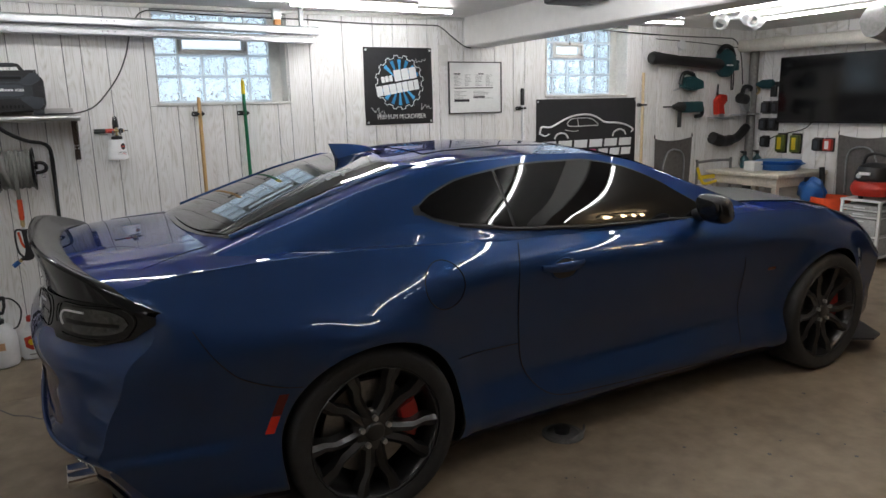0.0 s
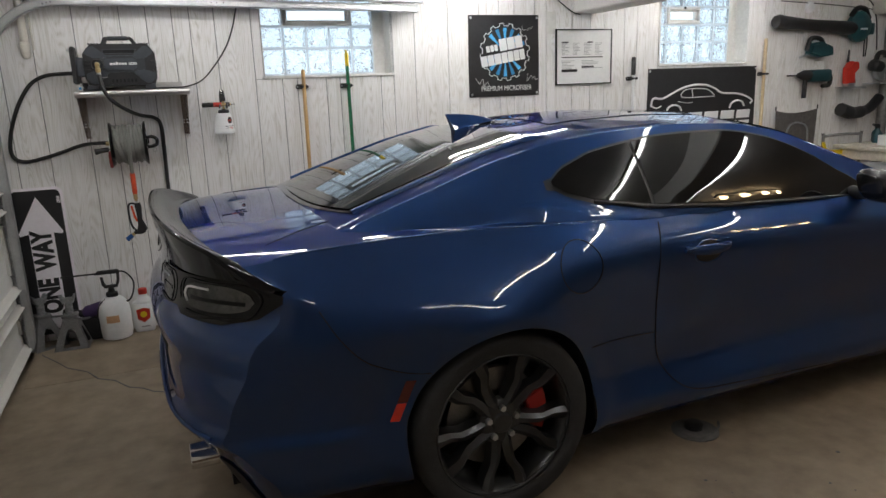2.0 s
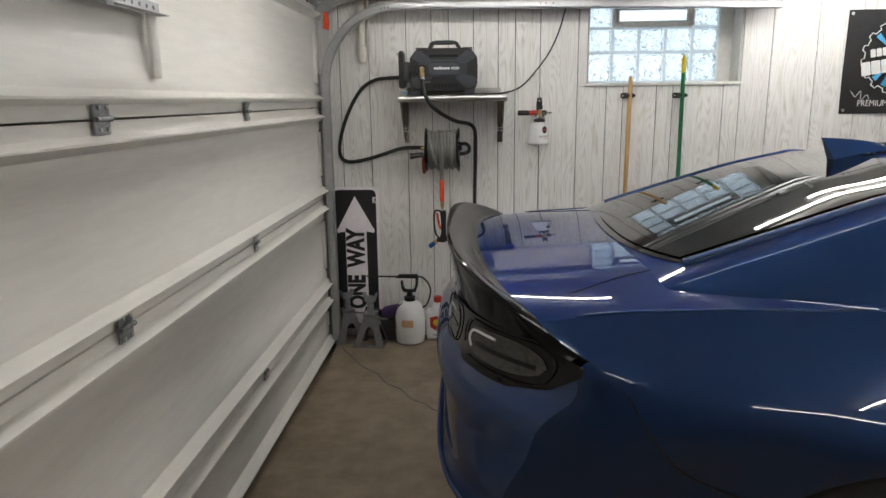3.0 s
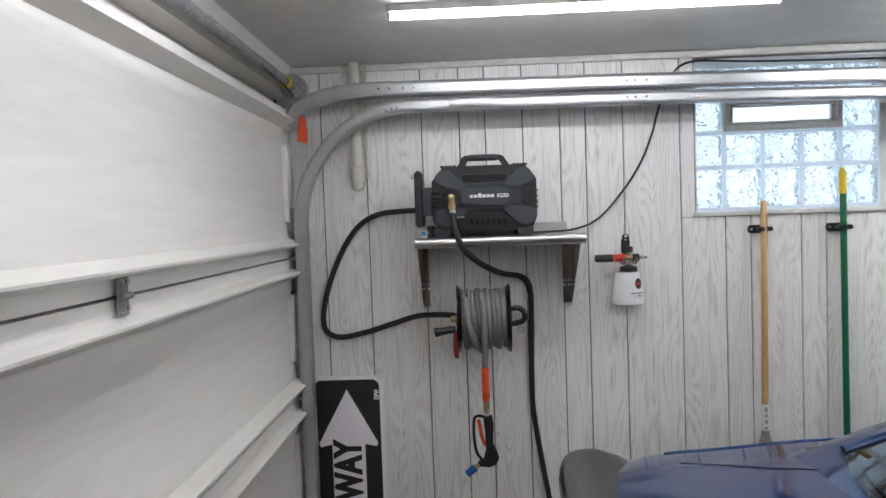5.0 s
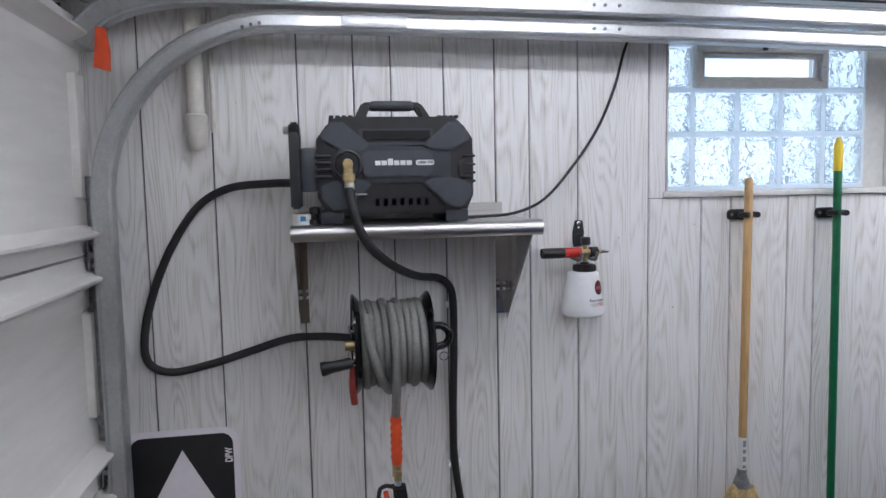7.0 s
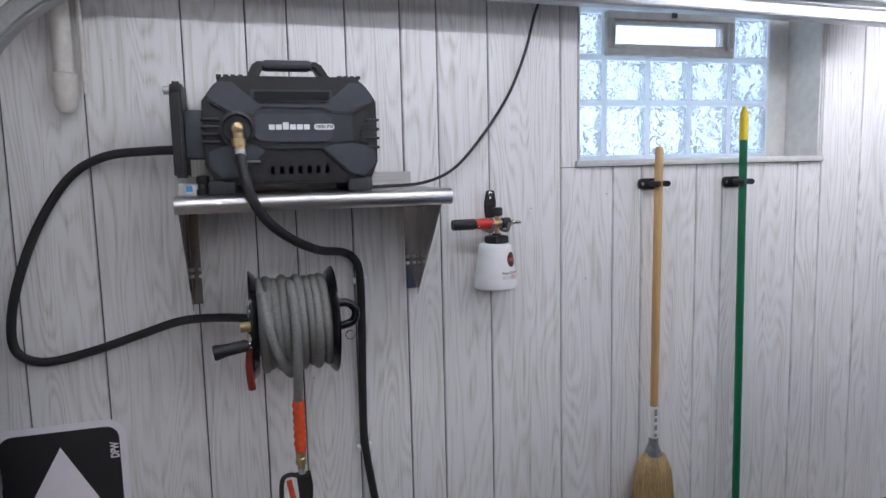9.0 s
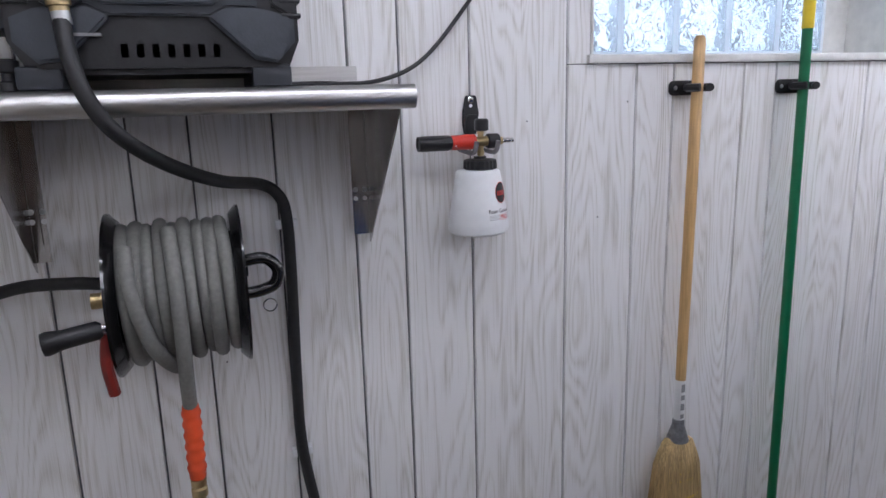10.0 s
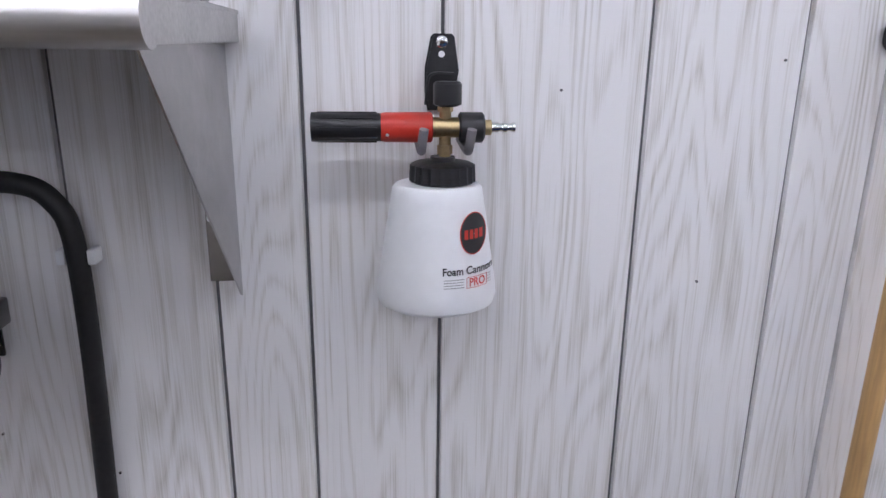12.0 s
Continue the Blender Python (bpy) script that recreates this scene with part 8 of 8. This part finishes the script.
def duct():
    ob = thing("air_duct", "grey wrapped air duct hanging under the ceiling", "duct", kind="structure")
    rings = []
    bm = tube([(5.35, 3.1, 2.08), (5.6, 3.05, 2.05), (6.0, 2.9, 2.08), (6.41, 2.7, 2.12)], [0.11, 0.13, 0.14, 0.14], n=26, steps=10)
    for v in bm.verts:
        v.co += Vector((0, 0, 0.012 * noise.noise(v.co * 9)))
        v.co.z = min(v.co.z, CEIL - 0.001)
    part("wrap", bm, DUCT, ob)
    part("end", lathe([(0.105, 0), (0.11, 0.02), (0.001, 0.03)], (5.36, 3.1, 2.09), (-1, 0.1, 0), 22), DUCT, ob)


duct()


def lamp_sockets():
    ob = thing("lamp_holder", "three old white lamp holders on a wire at the ceiling", "lamp holder")
    for x, y, d in ((4.42, 3.68, (-0.6, -0.2, -0.5)), (4.58, 3.6, (-0.2, -0.8, -0.3)), (4.68, 3.62, (0.5, -0.3, -0.7))):
        part("socket", lathe([(0.02, 0), (0.05, 0.01), (0.055, 0.05), (0.05, 0.075), (0.03, 0.08), (0.028, 0.03), (0.001, 0.03)], (x, y, 2.14), d, 18), WHITE_PL, ob)
    part("wire", tube([(4.2, 3.9, CEIL - 0.006), (4.28, 3.8, 2.17), (4.38, 3.7, 2.19), (4.45, 3.66, 2.15), (4.55, 3.6, 2.16), (4.66, 3.6, 2.17)], 0.005, n=6), WHITE_PL, ob)
    part("stem", rod((4.55, 3.62, 2.12), (4.55, 3.62, CEIL - 0.001), 0.012, n=10), WHITE_PL, ob)
    part("cross_arm", rod((4.42, 3.68, 2.14), (4.68, 3.62, 2.14), 0.012, n=8), WHITE_PL, ob)


lamp_sockets()
op = thing("door_opener", "black garage door opener housing hung under the beam", "door opener")
part("housing", box(2.62, 2.9, 3.2, 3.5, 2.13, CEIL - 0.001, 0.02), BLACK_PL, op)
part("lens", box(2.66, 2.86, 3.19, 3.1995, 2.15, 2.2, 0.004), GREY_PL, op)
part("rail", box(DOOR_X + 0.1, 2.62, 2.69, 2.73, 2.19, CEIL - 0.001), GALV_OLD, op)

# ---- the doorway and the room beyond ----
# bag film coloured darker to stand for the weak light in that room
BAG_FILM = mat("dimmed_bag_film", (0.16, 0.155, 0.15), 0.3, vary=0.4, scale=12, bump=0.5, bump_scale=20)
sb = thing("trash_bag", "clear plastic bag of rubbish on the floor beyond the doorway", "bag")
bmx = bmesh.new()
bmesh.ops.create_icosphere(bmx, subdivisions=4, radius=0.25)
for v in bmx.verts:
    v.co *= 1 + 0.35 * noise.noise(v.co * 6) + 0.12 * noise.noise(v.co * 25)
    v.co = Vector((v.co.x + 7.25, v.co.y + 3.2, max(0.135, v.co.z * 1.1 + 0.42)))
part("bag", bmx, BAG_FILM, sb)
pb = thing("storage_bin", "pale grey plastic bin in the dim room", "bin", (7.6, 2.75, 0.13))
part("bin", lathe([(0.15, 0), (0.18, 0.5), (0.19, 0.5), (0.19, 0.53), (0.001, 0.53)], (0, 0, 0), (0, 0, 1), 22), CLEAR_PL, pb)
# boards and uprights share the colour darkened for the dim room
shf = thing("storage_shelf", "shelf unit crowded with boxes, coloured dark for the dimness of the room", "shelf unit")
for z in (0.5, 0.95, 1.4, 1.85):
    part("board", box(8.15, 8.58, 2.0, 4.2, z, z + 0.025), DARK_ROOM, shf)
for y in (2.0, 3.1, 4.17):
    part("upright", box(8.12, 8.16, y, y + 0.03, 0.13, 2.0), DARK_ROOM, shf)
rnd = random.Random(21)
for z in (0.525, 0.975, 1.425):
    y = 2.1
    while y < 4.0:
        w, h = rnd.uniform(0.12, 0.3), rnd.uniform(0.15, 0.36)
        bx = thing("storage_box", "dim box on the far shelf", "box", group="boxes on the far shelf")
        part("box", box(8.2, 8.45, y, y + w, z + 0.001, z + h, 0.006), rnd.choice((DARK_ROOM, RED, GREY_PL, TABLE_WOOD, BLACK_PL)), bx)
        y += w + rnd.uniform(0.03, 0.15)

bn = thing("utility_cart", "black plastic utility bin with hanging black cables", "bin")
part("body", prism([(5.98, floor_z(6)), (6.37, floor_z(6.3)), (6.39, 0.9), (5.95, 0.9)], 1.75, 2.24, "xz", 0.015), BLACK_PL, bn)
part("lid", box(5.93, 6.4, 1.73, 2.27, 0.901, 0.94, 0.012), DARK_GREY, bn)
cb = thing("cable_bundle", "tangle of black cables hanging from the bin to the floor", "cable")
for k in range(5):
    r = random.Random(k)
    j = lambda a: r.uniform(-a, a)
    pts = [(5.93, 2.26 + 0.012 * k, 0.88), (5.9 + j(0.03), 2.29 + j(0.03), 0.62), (5.92 + j(0.03), 2.28 + j(0.04), 0.36)]
    a0 = r.uniform(0, 6)
    for q in range(9):
        pts.append((6.08 + j(0.06) + 0.16 * math.cos(a0 + q * 0.9), 2.5 + j(0.06) + 0.15 * math.sin(a0 + q * 0.9), 0.14 + 0.02 * (q % 3)))
    part("cable", tube(pts, 0.009, n=8), RUBBER, cb)

# floor drain and small debris
dr = thing("floor_drain", "dark iron floor drain with a bent rim in the concrete", "drain", (1.93, 2.4, 0))
part("rim", lathe([(0.1, 0.0), (0.1, 0.006), (0.075, 0.012), (0.06, 0.004), (0.001, 0.004)], (0, 0, 0), (0, 0, 1), 24), GROOVE, dr)
part("cap", lathe([(0.04, 0), (0.042, 0.02), (0.03, 0.028), (0.001, 0.026)], (0.01, 0.02, 0.004), (0, 0, 1), 16), BLACK_PL, dr)
part("strap", tube([(-0.09, -0.04, 0.008), (-0.02, -0.08, 0.012), (0.09, -0.04, 0.008), (0.13, 0.0, 0.012)], 0.006, n=6), GROOVE, dr)
deb = bmesh.new()
rnd = random.Random(5)
for i in range(60):
    x, y, r = rnd.uniform(1.5, 5.5), rnd.uniform(0.6, 2.1), rnd.uniform(0.003, 0.011)
    lathe([(r, 0), (r * 0.8, 0.002), (0.001, 0.003)], (x, y, floor_z(x)), (0, 0, 1), 7, bm=deb)
tagged(emit_mesh("floor_debris", deb, GROOVE), "scattered dark specks and chips on the concrete", "debris", kind="stuff")

# ---- the boards of the walls ----
build_planks()
for nx, nz in ((-0.184, 1.096), (-0.2, 1.05), (-0.063, 1.04), (0.676, 1.512), (0.607, 1.264), (0.434, 1.479), (-0.636, 1.87), (1.57, 1.875)):
    part("panel_nail", rod((nx, FACE - 0.002, nz), (nx, FACE + 0.002, nz), 0.0015, n=8), STEEL_DULL if nx < 0 else GROOVE, north)
